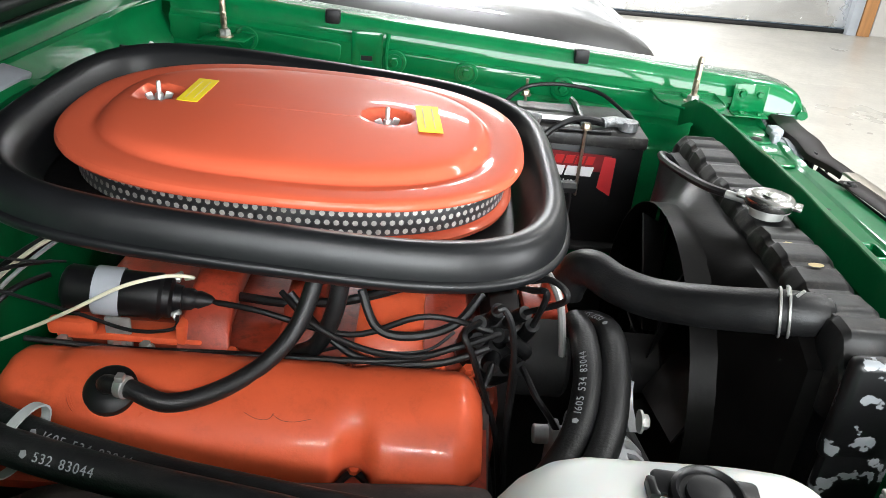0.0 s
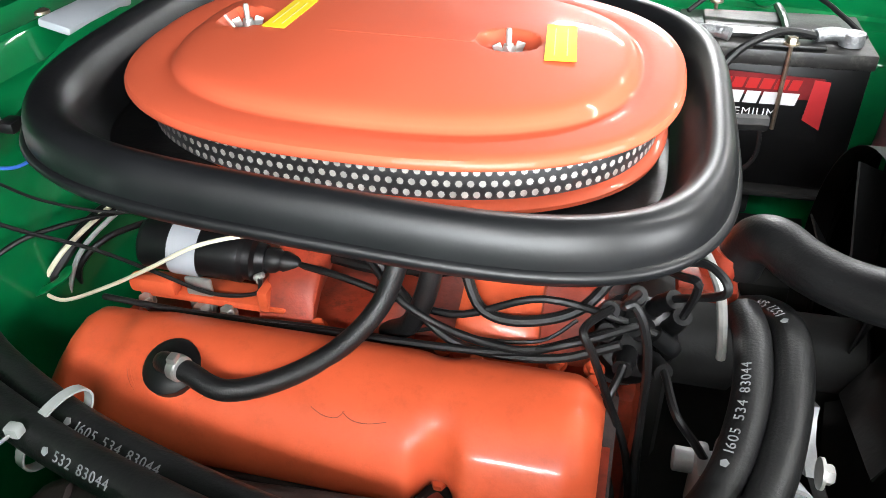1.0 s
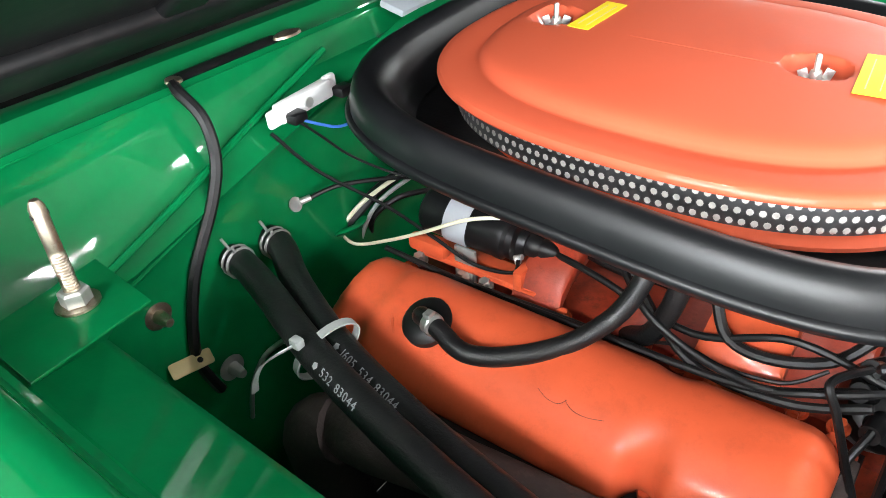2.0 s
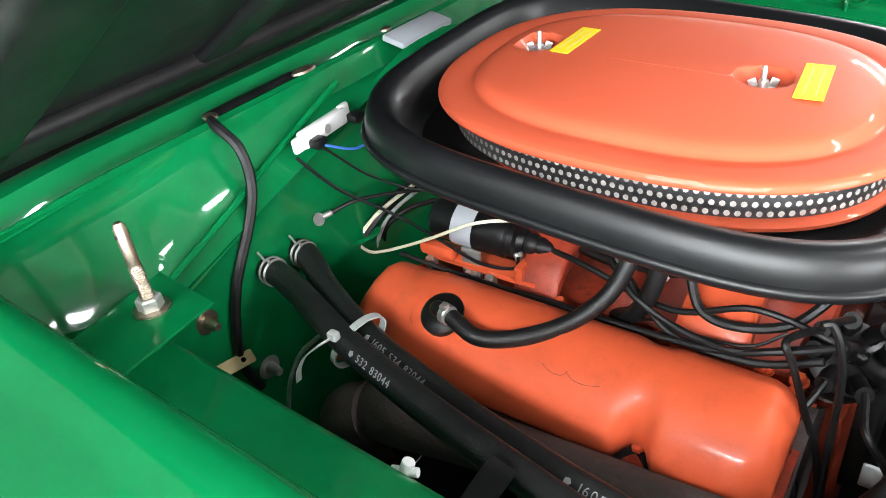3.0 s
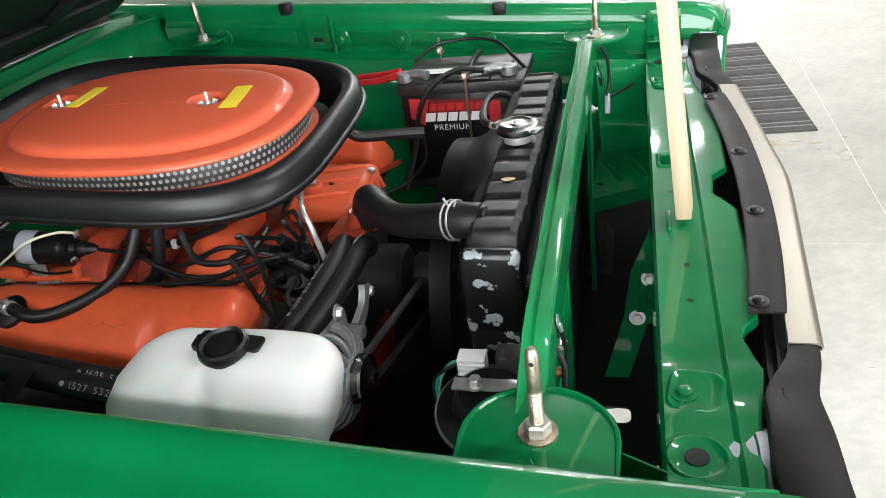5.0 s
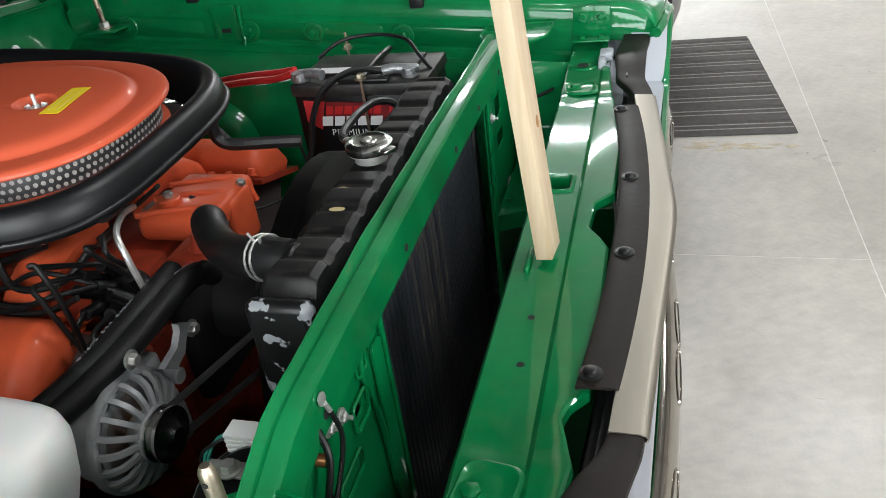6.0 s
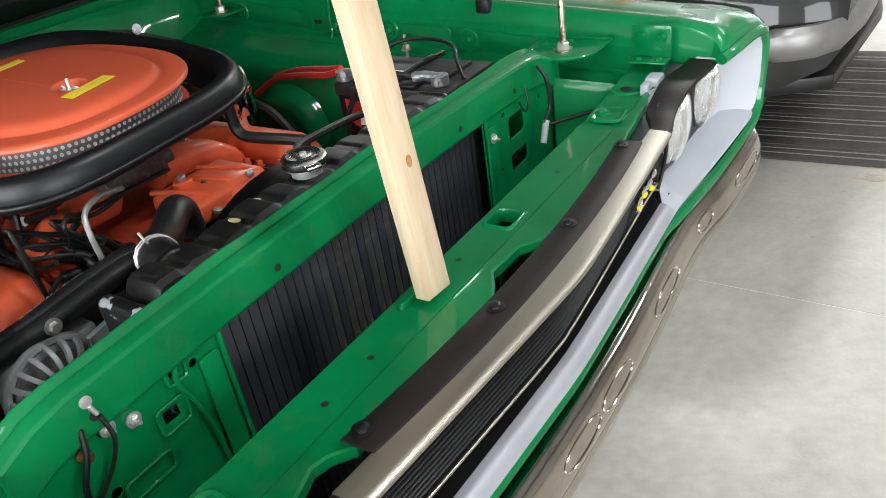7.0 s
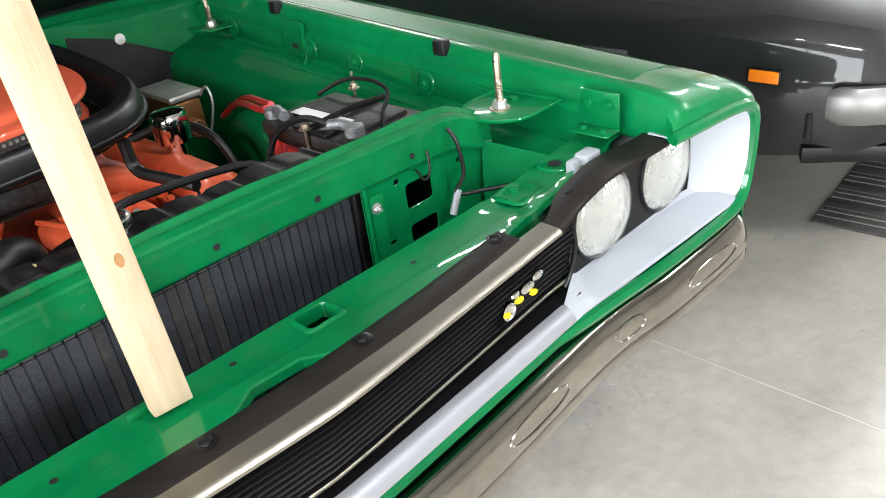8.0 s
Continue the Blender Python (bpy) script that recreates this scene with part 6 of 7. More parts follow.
def hose(name, label, pts, r, mat=None, clamps=(), n=7, seg=14, group=""):
    t = thing(name, tuple(min((Vector(p) for p in pts), key=lambda v: v.z)), label, "hose", group)
    bm = bmesh.new()
    tube(bm, pts, r, seg, n)
    part("tube", bm, mat or HOSE, t)
    for p, d in clamps:
        bm = bmesh.new()
        p, d = Vector(p), Vector(d).normalized()
        m = aim(p, p + d)
        for o in (-0.0045, 0.0045):
            tube(bm, [m @ Vector((r * 1.09 * math.cos(q), r * 1.09 * math.sin(q), o)) for q in frange(0, 2 * math.pi * 15 / 16, 16)], 0.0016, 6, 1, True)
        e = m @ Vector((0, 0, 0))
        up = Vector((0, -0.3, 1)).normalized()
        rod(bm, e + up * r * 1.05 - d * 0.004, e + up * (r + 0.016) - d * 0.010, 0.0017, None, 8)
        rod(bm, e + up * r * 1.05 + d * 0.004, e + up * (r + 0.010) + d * 0.008, 0.0017, None, 8)
        part("clamp", bm, STEEL, t, "spring wire clamp")
    return t


RAD_HOSE = [(0.530, -0.256, 0.953), (0.495, -0.250, 0.952), (0.440, -0.216, 0.932), (0.385, -0.166, 0.908), (0.348, -0.128, 0.902), (0.324, -0.097, 0.904), (0.310, -0.076, 0.892), (0.302, -0.067, 0.868), (0.299, -0.065, 0.850)]
hose("radiator_hose", "thick ribbed black upper radiator hose", RAD_HOSE, 0.0245, clamps=[((0.494, -0.2495, 0.9518), (1, -0.35, 0.2))], seg=20)
HOSE_A = [(-0.432, -0.382, 0.872), (-0.40, -0.386, 0.875), (-0.34, -0.405, 0.876), (-0.238, -0.440, 0.870), (-0.12, -0.474, 0.874), (0.007, -0.503, 0.878), (0.10, -0.512, 0.866), (0.18, -0.495, 0.838), (0.248, -0.44, 0.822), (0.301, -0.36, 0.845), (0.326, -0.27, 0.866), (0.331, -0.195, 0.872), (0.322, -0.140, 0.852), (0.304, -0.10, 0.82)]
HOSE_B = [(-0.432, -0.328, 0.868), (-0.40, -0.333, 0.868), (-0.34, -0.367, 0.862), (-0.238, -0.410, 0.858), (-0.12, -0.443, 0.856), (0.0, -0.468, 0.858), (0.073, -0.478, 0.856), (0.15, -0.47, 0.836), (0.214, -0.42, 0.815), (0.269, -0.355, 0.840), (0.294, -0.28, 0.862), (0.300, -0.205, 0.870), (0.295, -0.165, 0.868)]
ha = hose("heater_hose", "black rubber heater hose printed with pale numbers", HOSE_A, 0.0162, clamps=[((-0.412, -0.384, 0.874), (1, -0.1, 0))], group="heater hoses")
hb = hose("heater_hose", "black rubber heater hose printed with pale numbers", HOSE_B, 0.0162, clamps=[((-0.412, -0.331, 0.868), (1, -0.1, 0))], group="heater hoses")


def print_on(t, pts, words, size, at, r=0.0162, side=(0.05, -0.55, 0.83)):
    """Pale print along a hose, letter group by letter group, starting at the fraction at."""
    path = smooth_path(pts, 24)
    acc = [0.0]
    for a, b in zip(path, path[1:]):
        acc.append(acc[-1] + (b - a).length)
    d = at * acc[-1]
    for w in words:
        for ch in w:
            if ch == " ":
                d += size * 0.45
                continue
            wid = size * (0.30 if ch == "1" else 0.58)
            q = d + wid / 2
            k = max(i for i, v in enumerate(acc) if v <= min(q, acc[-1] - 1e-4))
            tan = (path[min(k + 1, len(path) - 1)] - path[max(k - 1, 0)]).normalized()
            p = path[k] + tan * (q - acc[k])
            n = Vector(side) - tan * Vector(side).dot(tan)
            n.normalize()
            up = n.cross(tan)
            m = Matrix((tan, up, n)).transposed().to_4x4()
            m.translation = p + n * (r + 0.0003)
            if ch == "*":
                bm = bmesh.new()
                lathe(bm, [(size * 0.32, 0), (size * 0.32, 0.0004)], m, 5)
                part("print_mark", bm, MARKER_INK, t)
            else:
                writing(ch, m, size, MARKER_INK, t, "lettering")
            d += wid
        d += size * 0.5


print_on(hb, HOSE_B, ["*", "1605", "534", "83044"], 0.0118, 0.228)
print_on(hb, HOSE_B, ["*", "1605", "534", "83044"], 0.0118, 0.512)
print_on(ha, HOSE_A, ["*", "532", "83044"], 0.0118, 0.205, side=(0.05, -0.75, 0.66))
print_on(ha, HOSE_A, ["*", "1527", "532", "83044"], 0.0118, 0.452, side=(0.05, -0.7, 0.7))
print_on(hb, HOSE_B, ["*", "1605", "534", "83044"], 0.0115, 0.815, side=(-0.45, -0.55, 0.70))
print_on(ha, HOSE_A, ["*", "1527", "534"], 0.0115, 0.895, side=(-0.35, -0.45, 0.82))


def tie(name, c, d, r, tail, label):
    t = thing(name, c, label, "cable tie", "cable ties")
    bm = bmesh.new()
    w = Vector(d).normalized()
    u = Vector((0, 0.93, 0.37))
    u = (u - w * u.dot(w)).normalized()
    v = w.cross(u)
    rows = []
    for q in frange(0, 2 * math.pi * 27 / 28, 28):
        rows.append([Vector(c) + u * (rr + 0.0165) * math.cos(q) + v * rr * math.sin(q) + w * z for rr, z in ((r, -0.005), (r + 0.0018, -0.005), (r + 0.0018, 0.005), (r, 0.005))])
    skin(bm, rows, closed=True)
    part("loop", bm, NYLON, t)
    bm = bmesh.new()
    plate(bm, [[Vector(p) - Vector((0.003, 0.002, 0.003)), Vector(p) + Vector((0.003, 0.002, 0.003))] for p in smooth_path(tail, 5)], 0.0018)
    part("tail", bm, NYLON, t)
    bm = bmesh.new()
    box(bm, tail[0], (0.012, 0.010, 0.010), 0.002)
    part("head", bm, NYLON, t)


tie("cable_tie", (-0.238, -0.425, 0.864), (1, -0.32, 0.0), 0.0185, [(-0.245, -0.452, 0.888), (-0.262, -0.476, 0.876), (-0.272, -0.486, 0.856), (-0.275, -0.488, 0.838)], "clear nylon cable tie round two hoses")


def exhaust():
    e = thing("exhaust_manifold", (-0.05, -0.39, 0.66), "brown cast-iron exhaust manifold", "exhaust manifold")
    bm = bmesh.new()
    tube(bm, [(-0.255, -0.405, 0.735), (-0.20, -0.41, 0.752), (-0.10, -0.405, 0.762), (0.03, -0.40, 0.768), (0.15, -0.395, 0.772), (0.19, -0.385, 0.768)], 0.036, 16, 6, radii=[0.036, 0.038, 0.032, 0.032, 0.032, 0.026])
    part("log", bm, RUST, e)
    for x in (-0.22, -0.08, 0.02, 0.15):
        bm = bmesh.new()
        tube(bm, [(x, -0.33, 0.70), (x, -0.37, 0.725), (x, -0.40, 0.750)], 0.026, 12)
        part("port", bm, RUST, e)
    bm = bmesh.new()
    tube(bm, [(-0.25, -0.415, 0.74), (-0.285, -0.42, 0.72), (-0.30, -0.41, 0.66), (-0.30, -0.38, 0.5)], 0.038, 14)
    part("outlet", bm, RUST, e)


exhaust()


def washer_bottle():
    w = thing("washer_bottle", (0.305, -0.557, 0.56), "milky white plastic washer bottle with a black cap", "bottle")
    rows = []
    for z, xl, xr, yf, yb, r in ((0.56, 0.162, 0.325, -0.598, -0.505, 0.012), (0.575, 0.152, 0.333, -0.606, -0.500, 0.03), (0.70, 0.150, 0.345, -0.607, -0.499, 0.034), (0.80, 0.150, 0.375, -0.607, -0.499, 0.034), (0.85, 0.153, 0.402, -0.607, -0.498, 0.036), (0.88, 0.155, 0.416, -0.607, -0.497, 0.038), (0.915, 0.166, 0.425, -0.605, -0.495, 0.040),
                                 (0.938, 0.181, 0.428, -0.598, -0.495, 0.040), (0.952, 0.196, 0.427, -0.589, -0.498, 0.038), (0.960, 0.211, 0.422, -0.580, -0.503, 0.034), (0.9645, 0.228, 0.413, -0.571, -0.509, 0.028), (0.9665, 0.248, 0.400, -0.562, -0.516, 0.021)):
        o = []
        for x, y in even_steps(rounded(xl, yf, xr, yb, r, 8), 140):
            groove = 0.0055 * math.exp(-((x - 0.298) / 0.013) ** 2) if y < -0.545 and z < 0.962 else 0
            o.append((x, y + groove, z - 0.010 * max(0, (x - 0.34) / 0.09) ** 1.6 * (z > 0.93)))
        rows.append(o)
    bm = bmesh.new()
    skin(bm, rows)
    part("tank", bm, BOTTLE, w, angle=50)
    m = pose(0.315, -0.553, 0.962, 6, 0, 0)
    bm = bmesh.new()
    lathe(bm, [(0.021, 0), (0.021, 0.008), (0.0255, 0.009), (0.027, 0.013), (0.026, 0.019), (0.023, 0.021), (0.020, 0.017), (0.016, 0.017), (0.0155, 0.021), (0.010, 0.022), (0.003, 0.022)], m, 40)
    part("cap", bm, PLASTIC, w, "black snap cap")
    bm = bmesh.new()
    slab(bm, rounded(-0.036, -0.010, 0.040, 0.012, 0.005), 0.005, m @ pose(0, 0.010, 0.014, 0, 0, -6), 0.002)
    box(bm, (-0.035, 0.010, 0.009), (0.008, 0.018, 0.010), 0.002, m)
    part("hinge_tab", bm, PLASTIC, w)


washer_bottle()


DARK_RED = material("dark_red_print", (0.16, 0.012, 0.014), 0.35, vary=0.3, scale=40)


def battery():
    b = thing("battery", (0.37, 0.485, 0.69), "black car battery with a red printed label", "battery")
    bm = bmesh.new()
    box(bm, (0.370, 0.487, 0.800), (0.262, 0.172, 0.20), 0.004)
    part("case", bm, PLASTIC, b)
    bm = bmesh.new()
    box(bm, (0.370, 0.487, 0.908), (0.270, 0.180, 0.024), 0.004)
    box(bm, (0.370, 0.500, 0.923), (0.200, 0.110, 0.010), 0.003)
    lid = part("lid", bm, BATTERY_TOP, b, "dusty grey-black lid")
    bm = bmesh.new()
    box(bm, (0.350, 0.455, 0.9285), (0.15, 0.030, 0.001), 0)
    part("top_label", bm, LABEL_WHITE, lid, "worn pale label")
    for i in range(9):
        bm = bmesh.new()
        box(bm, (0.262 + 0.027 * i, 0.3995, 0.902), (0.010, 0.003, 0.012), 0.001)
        part("lid_rib", bm, PLASTIC, lid)
    # front label
    M = Matrix(((1, 0, 0, 0), (0, 0, -1, 0.4000), (0, 1, 0, 0), (0, 0, 0, 1)))
    bm = bmesh.new()
    slab(bm, [(0.256, 0.792), (0.452, 0.780), (0.452, 0.878), (0.256, 0.890)], 0.0008, M)
    lab = part("label", bm, PLASTIC, b, "black and red label")
    bm = bmesh.new()
    slab(bm, [(0.256, 0.845), (0.285, 0.828), (0.300, 0.886), (0.256, 0.889)], 0.0008, M @ pose(0, 0, 0.0006))
    part("red_panel", bm, LABEL_RED, lab)
    bm = bmesh.new()
    slab(bm, [(0.425, 0.815), (0.452, 0.80), (0.452, 0.876), (0.430, 0.878)], 0.0008, M @ pose(0, 0, 0.0006))
    part("red_panel", bm, LABEL_RED, lab)
    bm = bmesh.new()
    slab(bm, [(0.296, 0.852), (0.436, 0.846), (0.444, 0.880), (0.302, 0.885)], 0.0007, M @ pose(0, 0, 0.0004))
    part("red_band", bm, DARK_RED, lab)
    for z, h, mt, xs in ((0.868, 0.016, RED, ((0.298, 0.312), (0.316, 0.332), (0.336, 0.352), (0.356, 0.372), (0.376, 0.392), (0.396, 0.41))), (0.846, 0.019, LABEL_WHITE, ((0.286, 0.308), (0.312, 0.332), (0.336, 0.356), (0.360, 0.382), (0.386, 0.410)))):
        for a, c in xs:
            bm = bmesh.new()
            slab(bm, [(a, z - h / 2), (c, z - h / 2), (c + 0.004, z + h / 2), (a + 0.004, z + h / 2)], 0.0006, M @ pose(0, 0, 0.0010))
            part("print_block", bm, mt, lab)
    writing("PREMIUM", M @ pose(0.345, 0.822, 0.0010), 0.018, LABEL_WHITE, lab, "lettering", 1.15)
    for k, (x, y) in enumerate(((0.250, 0.420), (0.471, 0.432))):
        bm = bmesh.new()
        lathe(bm, [(0.012, 0), (0.011, 0.010), (0.009, 0.020)], pose(x, y, 0.918), 16)
        lathe(bm, [(0.017, 0.004), (0.018, 0.008), (0.017, 0.022), (0.010, 0.024)], pose(x, y, 0.918), 16)
        tube(bm, [(x, y, 0.934), (x - 0.03 * (1 if k else -1), y - 0.004, 0.938), (x - 0.052 * (1 if k else -1), y - 0.012, 0.936)], 0.010, 10)
        part("terminal_clamp", bm, LEAD, b, "corroded grey lead clamp")
    hd = thing("battery_hold_down", (0.37, 0.47, 0.92), "black steel battery hold-down with a rusty rod", "bracket")
    bm = bmesh.new()
    box(bm, (0.385, 0.412, 0.925), (0.10, 0.030, 0.008), 0.003)
    tube(bm, [(0.385, 0.40, 0.93), (0.385, 0.50, 0.936), (0.385, 0.58, 0.93)], 0.006, 8)
    part("bar", bm, BLACK_PAINT, hd)
    for x, y, z in ((0.385, 0.392, 0.80), (0.291, 0.583, 0.80)):
        bm = bmesh.new()
        rod(bm, (x, y, z), (x, y, 0.965 if y > 0.5 else 0.935), 0.0032, None, 8)
        hexnut(bm, (x, y, 0.932), (x, y, 0.942), 0.008, 0.011)
        part("rod", bm, RUSTY_STEEL, hd)
    tr = thing("battery_tray", (0.37, 0.485, 0.66), "dark steel battery tray", "tray")
    bm = bmesh.new()
    box(bm, (0.37, 0.50, 0.694), (0.30, 0.24, 0.012), 0.004)
    part("tray", bm, SHADOW_METAL, tr)
    bm = bmesh.new()
    box(bm, (0.37, 0.575, 0.63), (0.06, 0.10, 0.12), 0.006)
    part("tray_bracket", bm, SHADOW_METAL, tr)


battery()


def cable(name, label, pts, r, mat, n=7, category="cable", group=""):
    t = thing(name, tuple(min((Vector(p) for p in pts), key=lambda v: v.z)), label, category, group)
    bm = bmesh.new()
    tube(bm, pts, r, 8, n)
    part("wire", bm, mat, t)
    return t


cable("battery_cable", "red battery cable in a sleeve", [(0.238, 0.415, 0.938), (0.19, 0.428, 0.924), (0.12, 0.452, 0.912), (0.03, 0.485, 0.892), (-0.04, 0.503, 0.874), (-0.12, 0.51, 0.83)], 0.0072, RED)
cable("battery_cable", "red battery cable in a sleeve", [(0.240, 0.425, 0.943), (0.19, 0.444, 0.932), (0.12, 0.468, 0.920), (0.03, 0.500, 0.900), (-0.05, 0.518, 0.876)], 0.0065, RED)
cable("battery_cable", "black battery cable looped over the case", [(0.42, 0.42, 0.937), (0.37, 0.405, 0.945), (0.315, 0.385, 0.92), (0.285, 0.37, 0.87), (0.27, 0.36, 0.80), (0.25, 0.30, 0.72)], 0.006, RUBBER)
cable("battery_cable", "thin black cable over the battery", [(0.245, 0.53, 0.93), (0.29, 0.56, 0.955), (0.36, 0.57, 0.962), (0.43, 0.55, 0.957), (0.47, 0.50, 0.940), (0.50, 0.47, 0.92)], 0.004, RUBBER)
cable("overflow_hose", "thin black overflow hose from the radiator neck", [(0.506, 0.004, 0.981), (0.490, 0.03, 0.978), (0.478, 0.09, 0.970), (0.470, 0.17, 0.960), (0.478, 0.225, 0.952), (0.500, 0.245, 0.935), (0.512, 0.25, 0.88), (0.515, 0.25, 0.70)], 0.0062, HOSE, category="hose")
cable("vapour_hose", "black hose with an elbow beside the air cleaner", [(0.205, 0.153, 0.965), (0.205, 0.154, 0.940), (0.208, 0.155, 0.920), (0.222, 0.158, 0.908), (0.250, 0.166, 0.904), (0.300, 0.182, 0.900), (0.340, 0.194, 0.896)], 0.0108, HOSE, category="hose")
cable("temperature_wire", "thin black wire from the hose end", [(0.335, 0.195, 0.89), (0.335, 0.20, 0.84), (0.29, 0.20, 0.79), (0.24, 0.12, 0.80), (0.19, 0.06, 0.86)], 0.003, RUBBER)


def distributor():
    d = thing("distributor", (0.205, -0.165, 0.77), "black distributor cap with plug leads", "distributor")
    a = Vector((0.195, -0.150, 0.80))
    ax = Vector((0.25, -0.55, 0.80)).normalized()
    m = aim(a, a + ax)
    bm = bmesh.new()
    lathe(bm, [(0.022, -0.10), (0.022, -0.02), (0.040, -0.015), (0.042, 0.01)], m, 24)
    part("body", bm, ALUMINIUM, d)
    bm = bmesh.new()
    lathe(bm, [(0.043, 0.010), (0.044, 0.025), (0.041, 0.040), (0.032, 0.046), (0.010, 0.048)], m, 28)
    cap = part("cap", bm, PLASTIC, d, "black moulded cap")
    # each tower carries a bent boot whose lead runs its own way
    leads = [((0.2, -0.3, 0.6), [(0.243, -0.236, 0.944), (0.228, -0.205, 0.930), (0.195, -0.14, 0.905), (0.16, -0.05, 0.90)]),
             ((0.5, -0.2, 0.4), [(0.266, -0.232, 0.936), (0.250, -0.212, 0.948), (0.205, -0.16, 0.92), (0.17, 0.02, 0.90)]),
             ((-0.2, -0.7, 0.9), [(0.188, -0.268, 0.938), (0.195, -0.274, 0.944), (0.205, -0.276, 0.924), (0.212, -0.275, 0.882), (0.214, -0.275, 0.805), (0.220, -0.29, 0.70)]),
             ((-0.8, -0.5, 0.2), [(0.158, -0.255, 0.898), (0.168, -0.262, 0.877), (0.184, -0.262, 0.831), (0.206, -0.262, 0.766), (0.219, -0.27, 0.68)]),
             ((-0.9, -0.3, 0.1), [(0.165, -0.25, 0.877), (0.115, -0.243, 0.856), (0.074, -0.24, 0.853), (0.034, -0.236, 0.860), (-0.01, -0.228, 0.878), (-0.05, -0.20, 0.90)]),
             ((-0.5, -0.6, -0.6), [(0.182, -0.262, 0.825), (0.178, -0.275, 0.80), (0.195, -0.30, 0.76), (0.205, -0.33, 0.70)]),
             ((0.6, -0.6, -0.6), [(0.240, -0.280, 0.842), (0.261, -0.284, 0.813), (0.277, -0.284, 0.781), (0.283, -0.284, 0.735)]),
             ((-0.6, 0.3, 0.5), [(0.12, -0.205, 0.885), (0.03, -0.205, 0.852), (-0.08, -0.19, 0.866), (-0.142, -0.172, 0.862)]),
             ((-0.4, -0.6, 0.5), [(0.15, -0.24, 0.868), (0.08, -0.242, 0.846), (-0.08, -0.238, 0.836), (-0.18, -0.238, 0.83)])]
    for k, (way, e) in enumerate(leads):
        q = 2 * math.pi * k / 8
        p = m @ Vector(((0.030 * math.cos(q), 0.030 * math.sin(q), 0.040) if k < 8 else (0, 0, 0.044)))
        w = (Vector(way).normalized() * 0.3 + ax * 0.35 + (Vector(e[0]) - p).normalized()).normalized()
        bm = bmesh.new()
        rod(bm, p, p + ax * 0.018, 0.0095, 0.0085, 12)
        part("tower", bm, PLASTIC, cap)
        bm = bmesh.new()
        tube(bm, [p + ax * 0.010, p + ax * 0.022, p + ax * 0.022 + w * 0.008, p + ax * 0.022 + w * 0.026], 0.009, 12, 4, radii=None)
        part("lead_boot", bm, RUBBER, cap)
        while len(e) > 3 and (Vector(e[0]) - p - ax * 0.022 - w * 0.030).length < 0.045:
            e = e[1:]
        cable("plug_lead", "black rubber ignition lead with a boot", [p + ax * 0.022 + w * 0.016, p + ax * 0.022 + w * 0.030, *e], 0.0038, RUBBER, group="plug leads", category="ignition lead")


distributor()
cable("steel_pipe", "bent bright steel vacuum pipe", [(0.215, -0.10, 0.93), (0.235, -0.15, 0.945), (0.252, -0.19, 0.940), (0.266, -0.203, 0.915), (0.275, -0.205, 0.87), (0.278, -0.205, 0.845)], 0.0045, STEEL, category="pipe")
cable("ignition_wire", "cream coloured ignition coil wire", [(-0.425, -0.222, 0.816), (-0.395, -0.225, 0.812), (-0.34, -0.220, 0.835), (-0.28, -0.224, 0.870), (-0.22, -0.222, 0.905), (-0.175, -0.206, 0.913), (-0.150, -0.197, 0.908), (-0.168, -0.168, 0.888)], 0.0022, WHITE_WIRE)
cable("ignition_wire", "thin black coil wire", [(-0.42, -0.30, 0.99), (-0.40, -0.26, 0.93), (-0.35, -0.215, 0.88), (-0.28, -0.216, 0.862), (-0.22, -0.214, 0.842), (-0.178, -0.200, 0.838), (-0.172, -0.196, 0.855)], 0.0022, RUBBER)
cable("harness", "black taped wiring harness", [(-0.435, -0.228, 0.70), (-0.425, -0.222, 0.76), (-0.425, -0.215, 0.81), (-0.415, -0.19, 0.84), (-0.40, -0.14, 0.865), (-0.38, -0.06, 0.87), (-0.36, 0.05, 0.87)], 0.0075, RUBBER)
for _k, (_m, _pts) in enumerate(((WHITE_WIRE, [(-0.425, -0.216, 0.825), (-0.40, -0.19, 0.86), (-0.37, -0.12, 0.885), (-0.34, -0.05, 0.89)]),
                                 (NYLON, [(-0.43, -0.198, 0.74), (-0.418, -0.19, 0.80), (-0.395, -0.17, 0.85), (-0.36, -0.10, 0.88), (-0.34, -0.04, 0.88)]),
                                 (RUBBER, [(-0.418, -0.275, 0.893), (-0.40, -0.235, 0.900), (-0.37, -0.17, 0.888), (-0.35, -0.12, 0.87)]),
                                 (RUBBER, [(-0.43, -0.165, 0.77), (-0.41, -0.175, 0.82), (-0.385, -0.15, 0.845), (-0.36, -0.11, 0.845)]))):
    cable("loose_wire", ("cream", "grey", "black", "black")[_k] + " wire beside the firewall", _pts, 0.0028 if _k < 3 else 0.004, _m, group="loose wires")


